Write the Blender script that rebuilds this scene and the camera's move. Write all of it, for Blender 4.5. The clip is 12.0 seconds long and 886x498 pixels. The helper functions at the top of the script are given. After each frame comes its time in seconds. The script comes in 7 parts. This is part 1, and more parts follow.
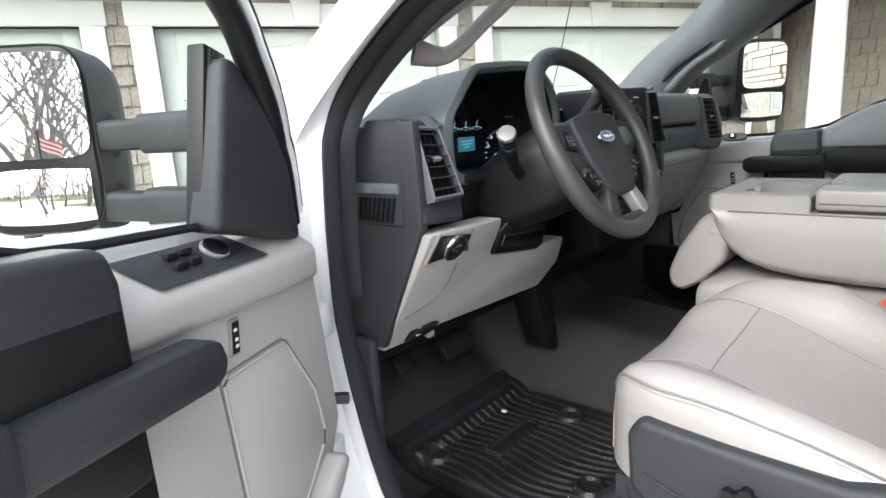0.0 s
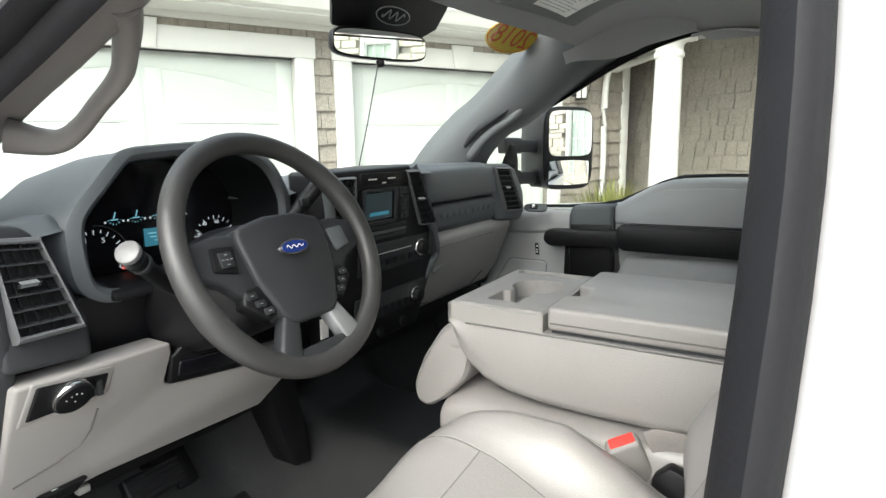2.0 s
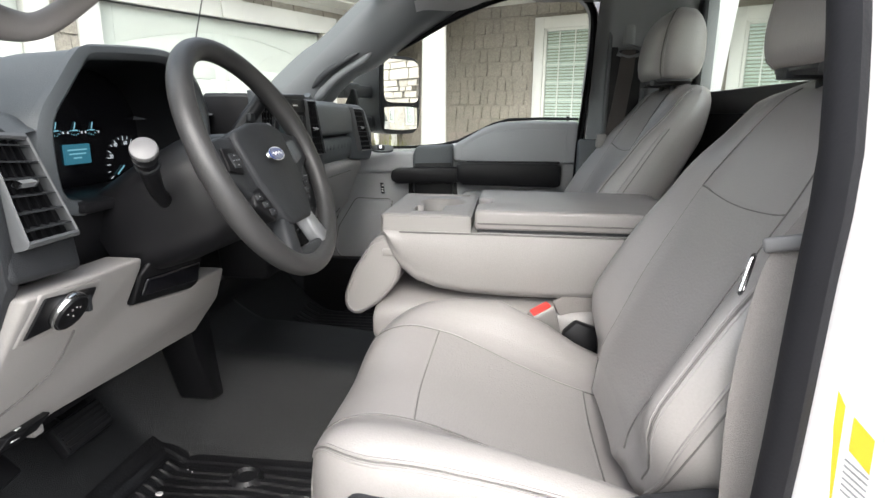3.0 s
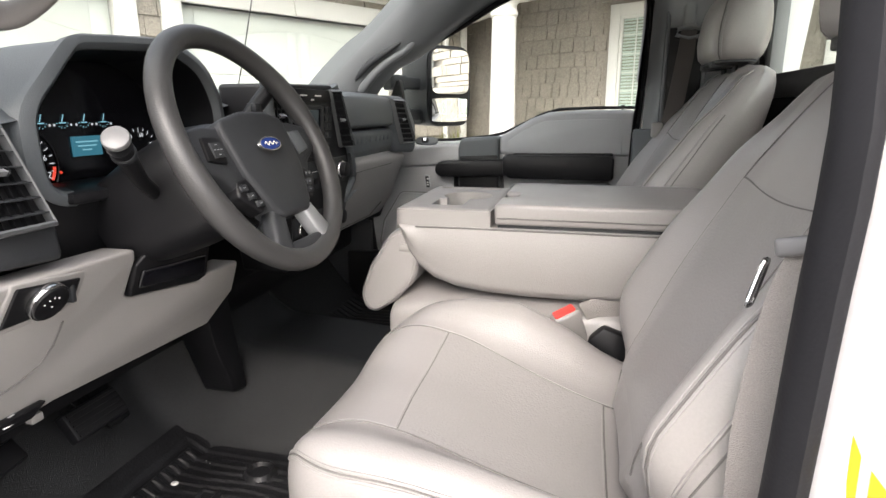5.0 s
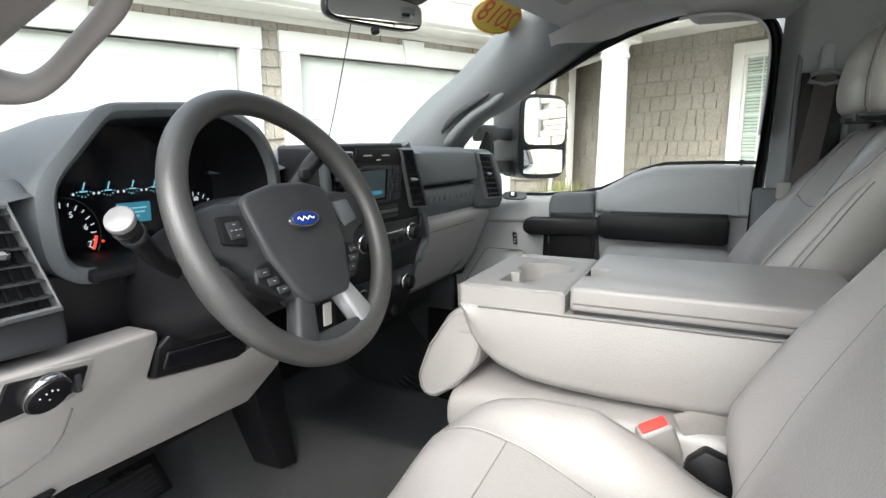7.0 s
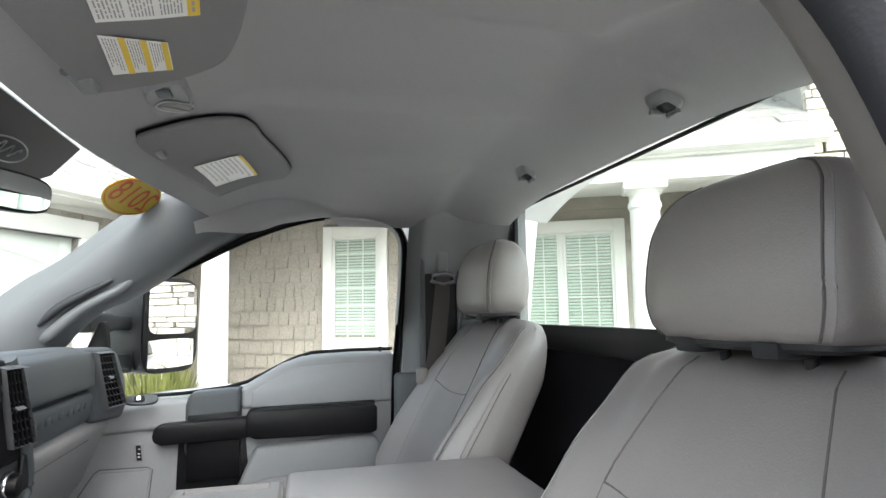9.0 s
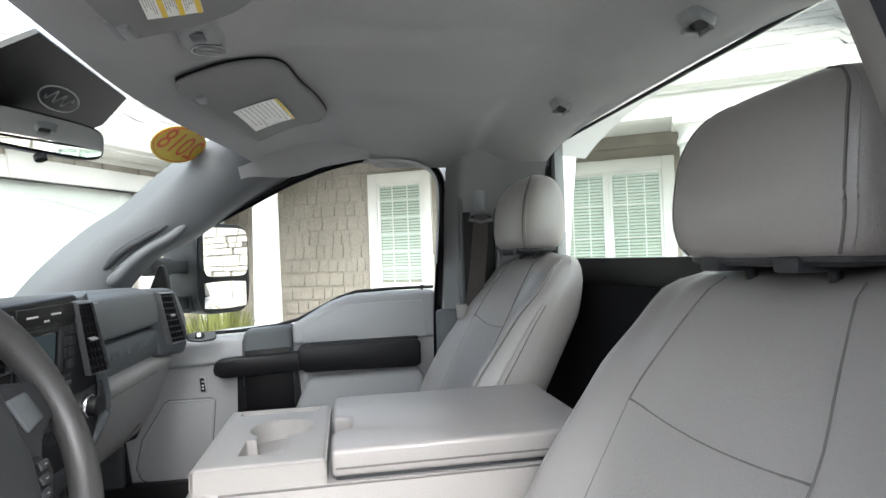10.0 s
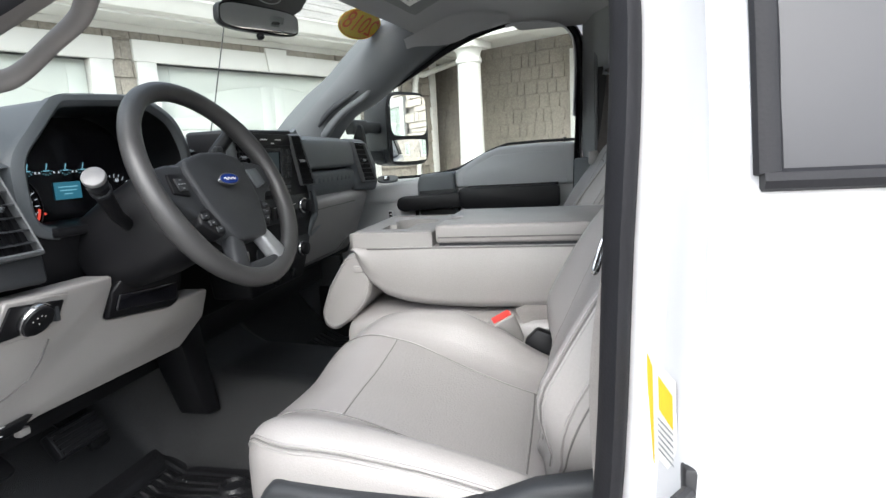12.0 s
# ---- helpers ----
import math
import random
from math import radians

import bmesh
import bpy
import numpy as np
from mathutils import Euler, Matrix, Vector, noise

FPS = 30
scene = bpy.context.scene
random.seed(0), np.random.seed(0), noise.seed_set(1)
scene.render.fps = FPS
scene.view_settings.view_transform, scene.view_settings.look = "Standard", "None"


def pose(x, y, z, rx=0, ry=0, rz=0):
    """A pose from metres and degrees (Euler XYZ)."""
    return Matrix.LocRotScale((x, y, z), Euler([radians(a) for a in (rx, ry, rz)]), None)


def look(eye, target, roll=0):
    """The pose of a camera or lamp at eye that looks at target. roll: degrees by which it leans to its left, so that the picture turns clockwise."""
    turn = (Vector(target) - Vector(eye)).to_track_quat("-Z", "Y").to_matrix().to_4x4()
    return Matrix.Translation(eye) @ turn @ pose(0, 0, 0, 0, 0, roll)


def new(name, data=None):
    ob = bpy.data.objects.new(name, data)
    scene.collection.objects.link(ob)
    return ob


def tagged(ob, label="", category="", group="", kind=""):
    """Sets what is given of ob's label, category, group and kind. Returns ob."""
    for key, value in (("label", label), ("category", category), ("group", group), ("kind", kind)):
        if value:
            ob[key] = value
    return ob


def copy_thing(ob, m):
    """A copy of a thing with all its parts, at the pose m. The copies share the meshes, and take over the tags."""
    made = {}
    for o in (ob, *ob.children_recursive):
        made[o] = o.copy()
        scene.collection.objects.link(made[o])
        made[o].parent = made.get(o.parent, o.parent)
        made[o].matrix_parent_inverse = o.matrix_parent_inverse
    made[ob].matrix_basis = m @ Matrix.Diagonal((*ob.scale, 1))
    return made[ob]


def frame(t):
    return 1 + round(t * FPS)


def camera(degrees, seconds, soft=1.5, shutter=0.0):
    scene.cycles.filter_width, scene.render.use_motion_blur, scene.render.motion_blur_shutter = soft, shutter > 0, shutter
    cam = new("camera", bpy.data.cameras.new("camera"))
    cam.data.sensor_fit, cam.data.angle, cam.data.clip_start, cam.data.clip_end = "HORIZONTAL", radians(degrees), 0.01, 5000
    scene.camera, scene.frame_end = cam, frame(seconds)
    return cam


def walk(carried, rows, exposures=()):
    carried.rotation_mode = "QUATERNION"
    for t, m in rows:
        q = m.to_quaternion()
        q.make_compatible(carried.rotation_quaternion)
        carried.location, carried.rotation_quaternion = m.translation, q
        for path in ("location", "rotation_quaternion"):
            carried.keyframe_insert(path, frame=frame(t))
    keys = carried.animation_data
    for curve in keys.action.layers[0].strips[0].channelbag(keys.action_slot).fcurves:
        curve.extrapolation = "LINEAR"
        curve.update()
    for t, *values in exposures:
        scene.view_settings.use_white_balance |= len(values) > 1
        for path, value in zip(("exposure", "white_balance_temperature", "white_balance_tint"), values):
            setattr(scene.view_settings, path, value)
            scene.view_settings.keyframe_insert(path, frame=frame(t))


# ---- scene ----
cam = camera(75.4, 12.0)
PATH = [
    (0, (-1.476, -0.003, 1.539), (-0.014, 1.295, 1.118), -3.4),
    (0.5, (-1.335, -0.115, 1.557), (0.187, 1.137, 1.216), -3.6),
    (1, (-1.162, -0.161, 1.612), (0.377, 1.082, 1.318), -3.0),
    (1.5, (-1.08, -0.157, 1.66), (0.505, 1.027, 1.363), -1.7),
    (2, (-1.071, -0.145, 1.645), (0.626, 0.856, 1.298), -0.7),
    (2.5, (-1.163, -0.066, 1.572), (0.69, 0.56, 1.156), -0.0),
    (3, (-1.323, 0.123, 1.565), (0.612, 0.332, 1.107), 0.7),
    (5, (-1.238, 0.019, 1.552), (0.647, 0.486, 1.076), -0.2),
    (5.5, (-1.177, -0.038, 1.57), (0.623, 0.698, 1.102), -0.3),
    (6, (-1.098, -0.039, 1.602), (0.635, 0.86, 1.17), -0.3),
    (6.5, (-1.087, -0.039, 1.593), (0.64, 0.894, 1.211), -0.2),
    (8.5, (-0.989, 0.184, 1.607), (0.999, -0.033, 1.63), 0.5),
    (9, (-0.99, 0.176, 1.672), (0.935, -0.325, 1.887), -0.8),
    (9.5, (-0.995, 0.168, 1.685), (0.908, -0.384, 1.957), -1.8),
    (10, (-1.017, 0.157, 1.647), (0.954, -0.185, 1.679), -2.0),
    (10.5, (-1.05, 0.114, 1.562), (0.935, 0.169, 1.323), -3.1),
    (11, (-1.084, 0.024, 1.523), (0.846, 0.421, 1.18), -3.9),
    (11.5, (-1.213, -0.032, 1.529), (0.692, 0.477, 1.194), -3.7),
    (12, (-1.36, -0.091, 1.527), (0.567, 0.327, 1.197), -3.0),
]
walk(cam, [(t, look(eye, target, roll)) for t, eye, target, roll in PATH], [(0, 1.95, 6250, 7), (1.5, 2.05, 6450, 4), (3, 2.02, 6400, 9), (5, 2.12, 6700, 12), (6.5, 2.36, 6450, 7), (8.5, 2.42, 6150, 9), (9.5, 2.47, 6300, 8), (10.5, 2.38, 6050, 10), (11.5, 2.1, 6050, 10), (12, 1.92, 6150, 8)])

# ---- world and light ----
world = bpy.data.worlds.new("sky")
scene.world = world
world.use_nodes = True
wn = world.node_tree
sky = wn.nodes.new("ShaderNodeTexSky")
sky.sky_type, sky.sun_disc = "NISHITA", False
sky.sun_elevation, sky.sun_rotation = radians(42), radians(262)
sky.air_density, sky.dust_density, sky.ozone_density = 1.0, 4.0, 1.0
# an overcast sky: the blue is washed out towards white
pale = wn.nodes.new("ShaderNodeHueSaturation")
pale.inputs["Saturation"].default_value = 0.4
wn.links.new(sky.outputs[0], pale.inputs["Color"])
wn.links.new(pale.outputs[0], wn.nodes["Background"].inputs["Color"])
wn.nodes["Background"].inputs["Strength"].default_value = 0.15
sun_data = bpy.data.lights.new("sun", "SUN")
sun_data.energy, sun_data.angle, sun_data.color = 0.85, radians(130), (1.0, 0.985, 0.965)
sun = new("sun", sun_data)
sun.matrix_world = pose(0, 0, 12, 48, 0, -82)


# ---- materials ----
def material(name, color, rough=0.5, metal=0.0, grain=0.0, scale=200.0, bump=0.0, bump_scale=400.0, stain=0.0, stain_scale=3.0, coat=0.0, spec=0.5, dist=0.002):
    m = bpy.data.materials.new(name)
    m.use_nodes = True
    nt = m.node_tree
    b = nt.nodes["Principled BSDF"]
    b.inputs["Roughness"].default_value = rough
    b.inputs["Metallic"].default_value = metal
    b.inputs["Coat Weight"].default_value = coat
    b.inputs["Specular IOR Level"].default_value = spec
    tc = nt.nodes.new("ShaderNodeTexCoord")
    col = nt.nodes.new("ShaderNodeRGB")
    col.outputs[0].default_value = (*color, 1)
    out = col.outputs[0]
    for amount, size, detail in ((grain, scale, 3), (stain, stain_scale, 6)):
        if amount:
            nz = nt.nodes.new("ShaderNodeTexNoise")
            nz.inputs["Scale"].default_value, nz.inputs["Detail"].default_value = size, detail
            nt.links.new(tc.outputs["Object"], nz.inputs["Vector"])
            rg = nt.nodes.new("ShaderNodeMapRange")
            rg.inputs["From Min"].default_value, rg.inputs["From Max"].default_value = 0.3, 0.7
            rg.inputs["To Min"].default_value, rg.inputs["To Max"].default_value = 1 - amount, 1 + amount
            nt.links.new(nz.outputs["Fac"], rg.inputs["Value"])
            mx = nt.nodes.new("ShaderNodeVectorMath")
            mx.operation = "SCALE"
            nt.links.new(out, mx.inputs[0])
            nt.links.new(rg.outputs[0], mx.inputs["Scale"])
            out = mx.outputs[0]
    nt.links.new(out, b.inputs["Base Color"])
    if bump:
        nz = nt.nodes.new("ShaderNodeTexVoronoi")
        nz.inputs["Scale"].default_value = bump_scale
        nt.links.new(tc.outputs["Object"], nz.inputs["Vector"])
        bp = nt.nodes.new("ShaderNodeBump")
        bp.inputs["Strength"].default_value, bp.inputs["Distance"].default_value = bump, dist
        nt.links.new(nz.outputs["Distance"], bp.inputs["Height"])
        nt.links.new(bp.outputs[0], b.inputs["Normal"])
    return m


VINYL = material("seat_vinyl", (0.258, 0.243, 0.236), 0.36, bump=0.25, bump_scale=420, grain=0.03, scale=300, stain=0.035, stain_scale=6, dist=0.0008)
VINYL_PERF = material("seat_vinyl_insert", (0.250, 0.237, 0.230), 0.40, bump=0.35, bump_scale=240, grain=0.03, scale=260, stain=0.03, stain_scale=6, dist=0.001)
STITCH = material("thread", (0.30, 0.287, 0.28), 0.7)
# pillar plastic in two depths: the far side's shade is in its darker colour
PILLAR_SHADED = material("shaded_pillar_plastic", (0.088, 0.093, 0.098), 0.55, bump=0.3, bump_scale=700, stain=0.03, stain_scale=4, dist=0.0006)
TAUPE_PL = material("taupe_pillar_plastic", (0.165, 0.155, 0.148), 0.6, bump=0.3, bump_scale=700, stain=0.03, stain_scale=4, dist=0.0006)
CAP_PL = material("pale_button_plastic", (0.13, 0.128, 0.13), 0.4, stain=0.03, stain_scale=20)
BEZEL = material("vent_bezel_grey", (0.085, 0.088, 0.092), 0.4, stain=0.04, stain_scale=8)
SEAM = material("seam_thread", (0.125, 0.118, 0.114), 0.8)
LIGHT_PL = material("light_grey_plastic", (0.26, 0.247, 0.238), 0.55, bump=0.35, bump_scale=700, grain=0.03, scale=500, stain=0.03, stain_scale=4, dist=0.0006)
MID_PL = material("mid_grey_plastic", (0.20, 0.205, 0.212), 0.5, bump=0.3, bump_scale=700, stain=0.03, stain_scale=4, dist=0.0006)
DARK_PL = material("dark_grey_plastic", (0.024, 0.0255, 0.028), 0.48, spec=0.30, bump=0.4, bump_scale=650, grain=0.06, scale=500, stain=0.06, stain_scale=5, dist=0.0006)
SLATE_PL = material("slate_grey_plastic", (0.080, 0.088, 0.094), 0.52, spec=0.45, bump=0.4, bump_scale=650, grain=0.05, scale=500, stain=0.06, stain_scale=5, dist=0.0006)
BLACK_PL = material("black_plastic", (0.006, 0.006, 0.007), 0.45, spec=0.28, bump=0.15, bump_scale=600, stain=0.1, stain_scale=8, dist=0.0005)
GLOSS_BLACK = material("gloss_black", (0.006, 0.006, 0.008), 0.12)
RUBBER = material("weatherstrip_rubber", (0.011, 0.011, 0.013), 0.6, spec=0.22, bump=0.08, bump_scale=300, stain=0.15, stain_scale=10)
WHEEL_RIM = material("worn_wheel_urethane", (0.034, 0.0335, 0.0335), 0.42, bump=0.35, bump_scale=520, stain=0.12, stain_scale=14, dist=0.0006)
CARPET = material("black_vinyl_floor", (0.010, 0.0104, 0.0112), 0.36, spec=0.5, bump=0.7, bump_scale=620, grain=0.9, scale=520, stain=0.35, stain_scale=5, dist=0.0016)
MAT_RUB = material("floor_mat_rubber", (0.010, 0.010, 0.011), 0.40, spec=0.36, bump=0.25, bump_scale=200, stain=0.35, stain_scale=12)
HEADLINER = material("headliner_cloth", (0.29, 0.285, 0.29), 0.95, bump=0.4, bump_scale=900, grain=0.06, scale=700, stain=0.02, stain_scale=3)
WHITE_PAINT = material("white_body_paint", (0.60, 0.60, 0.61), 0.28, coat=0.6, stain=0.015, stain_scale=3)
CHROME = material("bright_metal", (0.62, 0.62, 0.63), 0.18, metal=1.0)
SILVER = material("silver_plastic", (0.34, 0.35, 0.36), 0.35, metal=0.6)
BELT_DARK = material("brown_belt_webbing", (0.075, 0.066, 0.062), 0.8, bump=0.5, bump_scale=900, grain=0.1, scale=900)
BELT = material("belt_webbing", (0.235, 0.215, 0.205), 0.8, bump=0.5, bump_scale=900, grain=0.1, scale=900)
RED = material("red_plastic", (0.60, 0.05, 0.04), 0.4)
BLUE = material("emblem_blue", (0.012, 0.03, 0.16), 0.2, coat=0.5)
YELLOW = material("yellow_vinyl", (0.66, 0.46, 0.03), 0.5)
RED_INK = material("red_ink", (0.62, 0.10, 0.02), 0.6)
PAPER = material("label_paper", (0.72, 0.71, 0.69), 0.6, stain=0.02, stain_scale=30)
INK = material("grey_ink", (0.30, 0.30, 0.31), 0.7)
VISOR_M = material("visor_vinyl", (0.17, 0.17, 0.172), 0.8, bump=0.4, bump_scale=600, stain=0.03, stain_scale=5)
BACK_CLOTH = material("black_back_panel", (0.008, 0.008, 0.010), 0.9, spec=0.2, bump=0.5, bump_scale=500, stain=0.2, stain_scale=6)
MIRROR = material("mirror_glass", (0.86, 0.87, 0.88), 0.015, metal=1.0)
SIDING = material("cedar_shake_taupe", (0.235, 0.212, 0.18), 0.85, bump=0.6, bump_scale=60, grain=0.18, scale=40, stain=0.12, stain_scale=2.5, dist=0.01)
# the knee panel's grey, raised to put daylight on the open door
DOOR_LIT = material("lit_door_plastic", (0.345, 0.328, 0.318), 0.55, bump=0.35, bump_scale=700, grain=0.03, scale=500, stain=0.03, stain_scale=4, dist=0.0006)
DOOR_PL = material("door_grey_plastic", (0.33, 0.335, 0.34), 0.5, bump=0.3, bump_scale=700, stain=0.03, stain_scale=4, dist=0.0006)
TRIM = material("white_trim_paint", (0.54, 0.537, 0.512), 0.55, stain=0.03, stain_scale=3, grain=0.01, scale=60)
GAR_PAINT = material("garage_door_paint", (0.455, 0.482, 0.447), 0.5, stain=0.03, stain_scale=2, grain=0.015, scale=80)
ENTRY = material("cream_entry_panel", (0.50, 0.49, 0.44), 0.6, stain=0.03, stain_scale=2)
ROOF = material("asphalt_shingle", (0.24, 0.23, 0.215), 0.95, grain=0.35, scale=60, bump=0.8, bump_scale=80, stain=0.15, stain_scale=2, dist=0.01)
STONE = material("pale_stone", (0.42, 0.385, 0.33), 0.9, grain=0.15, scale=25, bump=0.8, bump_scale=25, stain=0.2, stain_scale=2, dist=0.01)
MORTAR = material("mortar", (0.34, 0.32, 0.29), 0.95, grain=0.1, scale=60)
CONCRETE = material("driveway_concrete", (0.47, 0.455, 0.43), 0.9, grain=0.08, scale=60, bump=0.4, bump_scale=120, stain=0.08, stain_scale=0.6, dist=0.004)
GRASS = material("winter_lawn", (0.20, 0.17, 0.07), 0.95, grain=0.3, scale=12, bump=1.0, bump_scale=40, stain=0.3, stain_scale=0.25, dist=0.05)
BARK = material("bark", (0.24, 0.22, 0.205), 0.95, grain=0.3, scale=20)
LEAF = material("juniper_green", (0.13, 0.14, 0.035), 0.8, grain=0.4, scale=8)
BLIND = material("white_blind", (0.46, 0.49, 0.475), 0.7)
DARK_ROOM = material("dark_room", (0.10, 0.10, 0.10), 0.9)
IRON = material("black_lantern_iron", (0.02, 0.02, 0.022), 0.45)


def emissive(name, color, power):
    m = bpy.data.materials.new(name)
    m.use_nodes = True
    b = m.node_tree.nodes["Principled BSDF"]
    b.inputs["Base Color"].default_value = (0.01, 0.01, 0.01, 1)
    b.inputs["Emission Color"].default_value = (*color, 1)
    b.inputs["Emission Strength"].default_value = power
    return m


LCD_BLUE = emissive("lcd_blue", (0.07, 0.33, 0.46), 0.12)
LCD_CYAN = emissive("gauge_cyan", (0.30, 0.70, 0.85), 0.16)
LCD_RED = emissive("gauge_red", (1.0, 0.08, 0.04), 0.2)
LCD_DIM = emissive("radio_screen", (0.12, 0.2, 0.23), 0.03)
TICK = emissive("gauge_white", (0.8, 0.85, 0.9), 0.16)


def glass(name, color=(1, 1, 1), rough=0.0):
    m = bpy.data.materials.new(name)
    m.use_nodes = True
    nt = m.node_tree
    nt.nodes.remove(nt.nodes["Principled BSDF"])
    tr = nt.nodes.new("ShaderNodeBsdfTransparent")
    gl = nt.nodes.new("ShaderNodeBsdfGlossy")
    mx = nt.nodes.new("ShaderNodeMixShader")
    fr = nt.nodes.new("ShaderNodeMath")
    fr.operation = "MULTIPLY_ADD"
    lw = nt.nodes.new("ShaderNodeLayerWeight")
    lw.inputs["Blend"].default_value = 0.12
    nt.links.new(lw.outputs["Facing"], fr.inputs[0])
    fr.inputs[1].default_value, fr.inputs[2].default_value = 0.22, 0.02
    tr.inputs["Color"].default_value = (*color, 1)
    gl.inputs["Roughness"].default_value = rough
    nt.links.new(fr.outputs[0], mx.inputs[0])
    nt.links.new(tr.outputs[0], mx.inputs[1])
    nt.links.new(gl.outputs[0], mx.inputs[2])
    nt.links.new(mx.outputs[0], nt.nodes["Material Output"].inputs["Surface"])
    return m


GLASS = glass("window_glass", (0.93, 0.97, 0.94))
PRIVACY = material("dark_quarter_glass", (0.042, 0.042, 0.046), 0.35, coat=0.0, spec=0.3, stain=0.05, stain_scale=6)


# ---- builders ----
FRAMES = {}


def thing(name, label, category, at=(0, 0, 0), group="", kind="", m=None):
    ob = new(name)
    ob.empty_display_size = 0.1
    ob.matrix_basis = m if m is not None else Matrix.Translation(at)
    FRAMES[ob.name] = (ob.matrix_basis.copy(), m is not None)
    return tagged(ob, label, category, group, kind)


def part(name, bm, mat, parent=None, label="", kind="", angle=40, shadow=True):
    """One mesh object. It is built in world places, or in a turned thing's own frame."""
    me = bpy.data.meshes.new(name)
    top = parent
    while top is not None and top.parent is not None:
        top = top.parent
    if top is not None and top.name in FRAMES:
        m, own = FRAMES[top.name]
        if not own:
            bm.transform(m.inverted())
    bmesh.ops.recalc_face_normals(bm, faces=bm.faces)
    bm.to_mesh(me)
    bm.free()
    me.polygons.foreach_set("use_smooth", [True] * len(me.polygons))
    me.set_sharp_from_angle(angle=radians(angle))
    me.materials.append(mat)
    ob = new(name, me)
    ob.parent = parent
    ob.visible_shadow = shadow
    if label:
        ob["label"] = label
    if kind:
        ob["kind"] = kind
    return ob


def structure(name, bm, mat, label, category, kind="structure", angle=40):
    return tagged(part(name, bm, mat, angle=angle), label, category, kind=kind)


def box(x0, x1, y0, y1, z0, z1, bevel=0.0, seg=2, bm=None):
    b = bmesh.new()
    m = Matrix.LocRotScale(((x0 + x1) / 2, (y0 + y1) / 2, (z0 + z1) / 2), None, (abs(x1 - x0), abs(y1 - y0), abs(z1 - z0)))
    bmesh.ops.create_cube(b, size=1, matrix=m)
    if bevel:
        bmesh.ops.bevel(b, geom=b.edges[:], offset=bevel, segments=seg, profile=0.5, affect="EDGES", clamp_overlap=True)
    return join(bm, b)


def join(bm, b):
    if bm is None:
        return b
    me = bpy.data.meshes.new("t")
    b.to_mesh(me)
    b.free()
    bm.from_mesh(me)
    bpy.data.meshes.remove(me)
    return bm


def prism(points, axis, a, b_, bevel=0.0, seg=2, bm=None):
    """A polygon, given in the two other axes in order, drawn out along axis from a to b_."""
    b = bmesh.new()
    put = {"x": lambda p, s: (s, p[0], p[1]), "y": lambda p, s: (p[0], s, p[1]), "z": lambda p, s: (p[0], p[1], s)}[axis]
    lo = [b.verts.new(put(p, a)) for p in points]
    hi = [b.verts.new(put(p, b_)) for p in points]
    n = len(points)
    b.faces.new(lo)
    b.faces.new(hi[::-1])
    for i in range(n):
        b.faces.new((lo[i], hi[i], hi[(i + 1) % n], lo[(i + 1) % n]))
    bmesh.ops.recalc_face_normals(b, faces=b.faces)
    if bevel:
        edges = [e for e in b.edges if e.calc_face_angle(0) > radians(20)]
        bmesh.ops.bevel(b, geom=edges, offset=bevel, segments=seg, profile=0.5, affect="EDGES", clamp_overlap=True)
    return join(bm, b)


def loft(rings, cap=True, closed=True, bm=None, loop=False):
    """Skins rings of equal count. closed: each ring is a loop. loop: the last ring joins the first."""
    b = bmesh.new()
    vs = [[b.verts.new(p) for p in r] for r in rings]
    n = len(rings[0])
    for i in range(len(vs) if loop else len(vs) - 1):
        r0, r1 = vs[i], vs[(i + 1) % len(vs)]
        for j in range(n if closed else n - 1):
            b.faces.new((r0[j], r0[(j + 1) % n], r1[(j + 1) % n], r1[j]))
    if cap and closed and not loop:
        b.faces.new(vs[0][::-1])
        b.faces.new(vs[-1])
    return join(bm, b)


def curve(points, n):
    """n + 1 places on a smooth line through the points."""
    p = [Vector(q) for q in points]
    p = [2 * p[0] - p[1]] + p + [2 * p[-1] - p[-2]]
    out = []
    for k in range(n + 1):
        s = k / n * (len(p) - 3)
        i = min(int(s), len(p) - 4)
        t = s - i
        a, b, c, d = p[i : i + 4]
        out.append(0.5 * ((2 * b) + (c - a) * t + (2 * a - 5 * b + 4 * c - d) * t * t + (3 * b - a - 3 * c + d) * t**3))
    return out


def tube(points, r, sides=8, closed=False, bm=None, flat=1.0, up=(0, 0, 1)):
    """A round bar along the points. r: a radius or one for each point. flat: its thickness towards up over its width."""
    pts = [Vector(p) for p in points]
    rings = []
    for i, p in enumerate(pts):
        if closed:
            d = pts[(i + 1) % len(pts)] - pts[i - 1]
        else:
            d = pts[min(i + 1, len(pts) - 1)] - pts[max(i - 1, 0)]
        d.normalize()
        u = Vector(up) - d * Vector(up).dot(d)
        if u.length < 1e-4:
            u = Vector((1, 0, 0)) - d * d.x
        u.normalize()
        v = d.cross(u)
        rr = r[i] if isinstance(r, (list, tuple)) else r
        rings.append([p + rr * (flat * u * math.sin(a) + v * math.cos(a)) for a in [2 * math.pi * k / sides for k in range(sides)]])
    return loft(rings, cap=not closed, loop=closed, bm=bm)


def disc(c, normal, r, depth, sides=24, bevel=0.0, bm=None):
    b = bmesh.new()
    q = Vector(normal).to_track_quat("Z", "Y").to_matrix().to_4x4()
    m = Matrix.Translation(c) @ q
    bmesh.ops.create_cone(b, cap_ends=True, segments=sides, radius1=r, radius2=r, depth=depth, matrix=m)
    if bevel:
        edges = [e for e in b.edges if e.calc_face_angle(0) > radians(50)]
        bmesh.ops.bevel(b, geom=edges, offset=bevel, segments=2, profile=0.5, affect="EDGES", clamp_overlap=True)
    return join(bm, b)


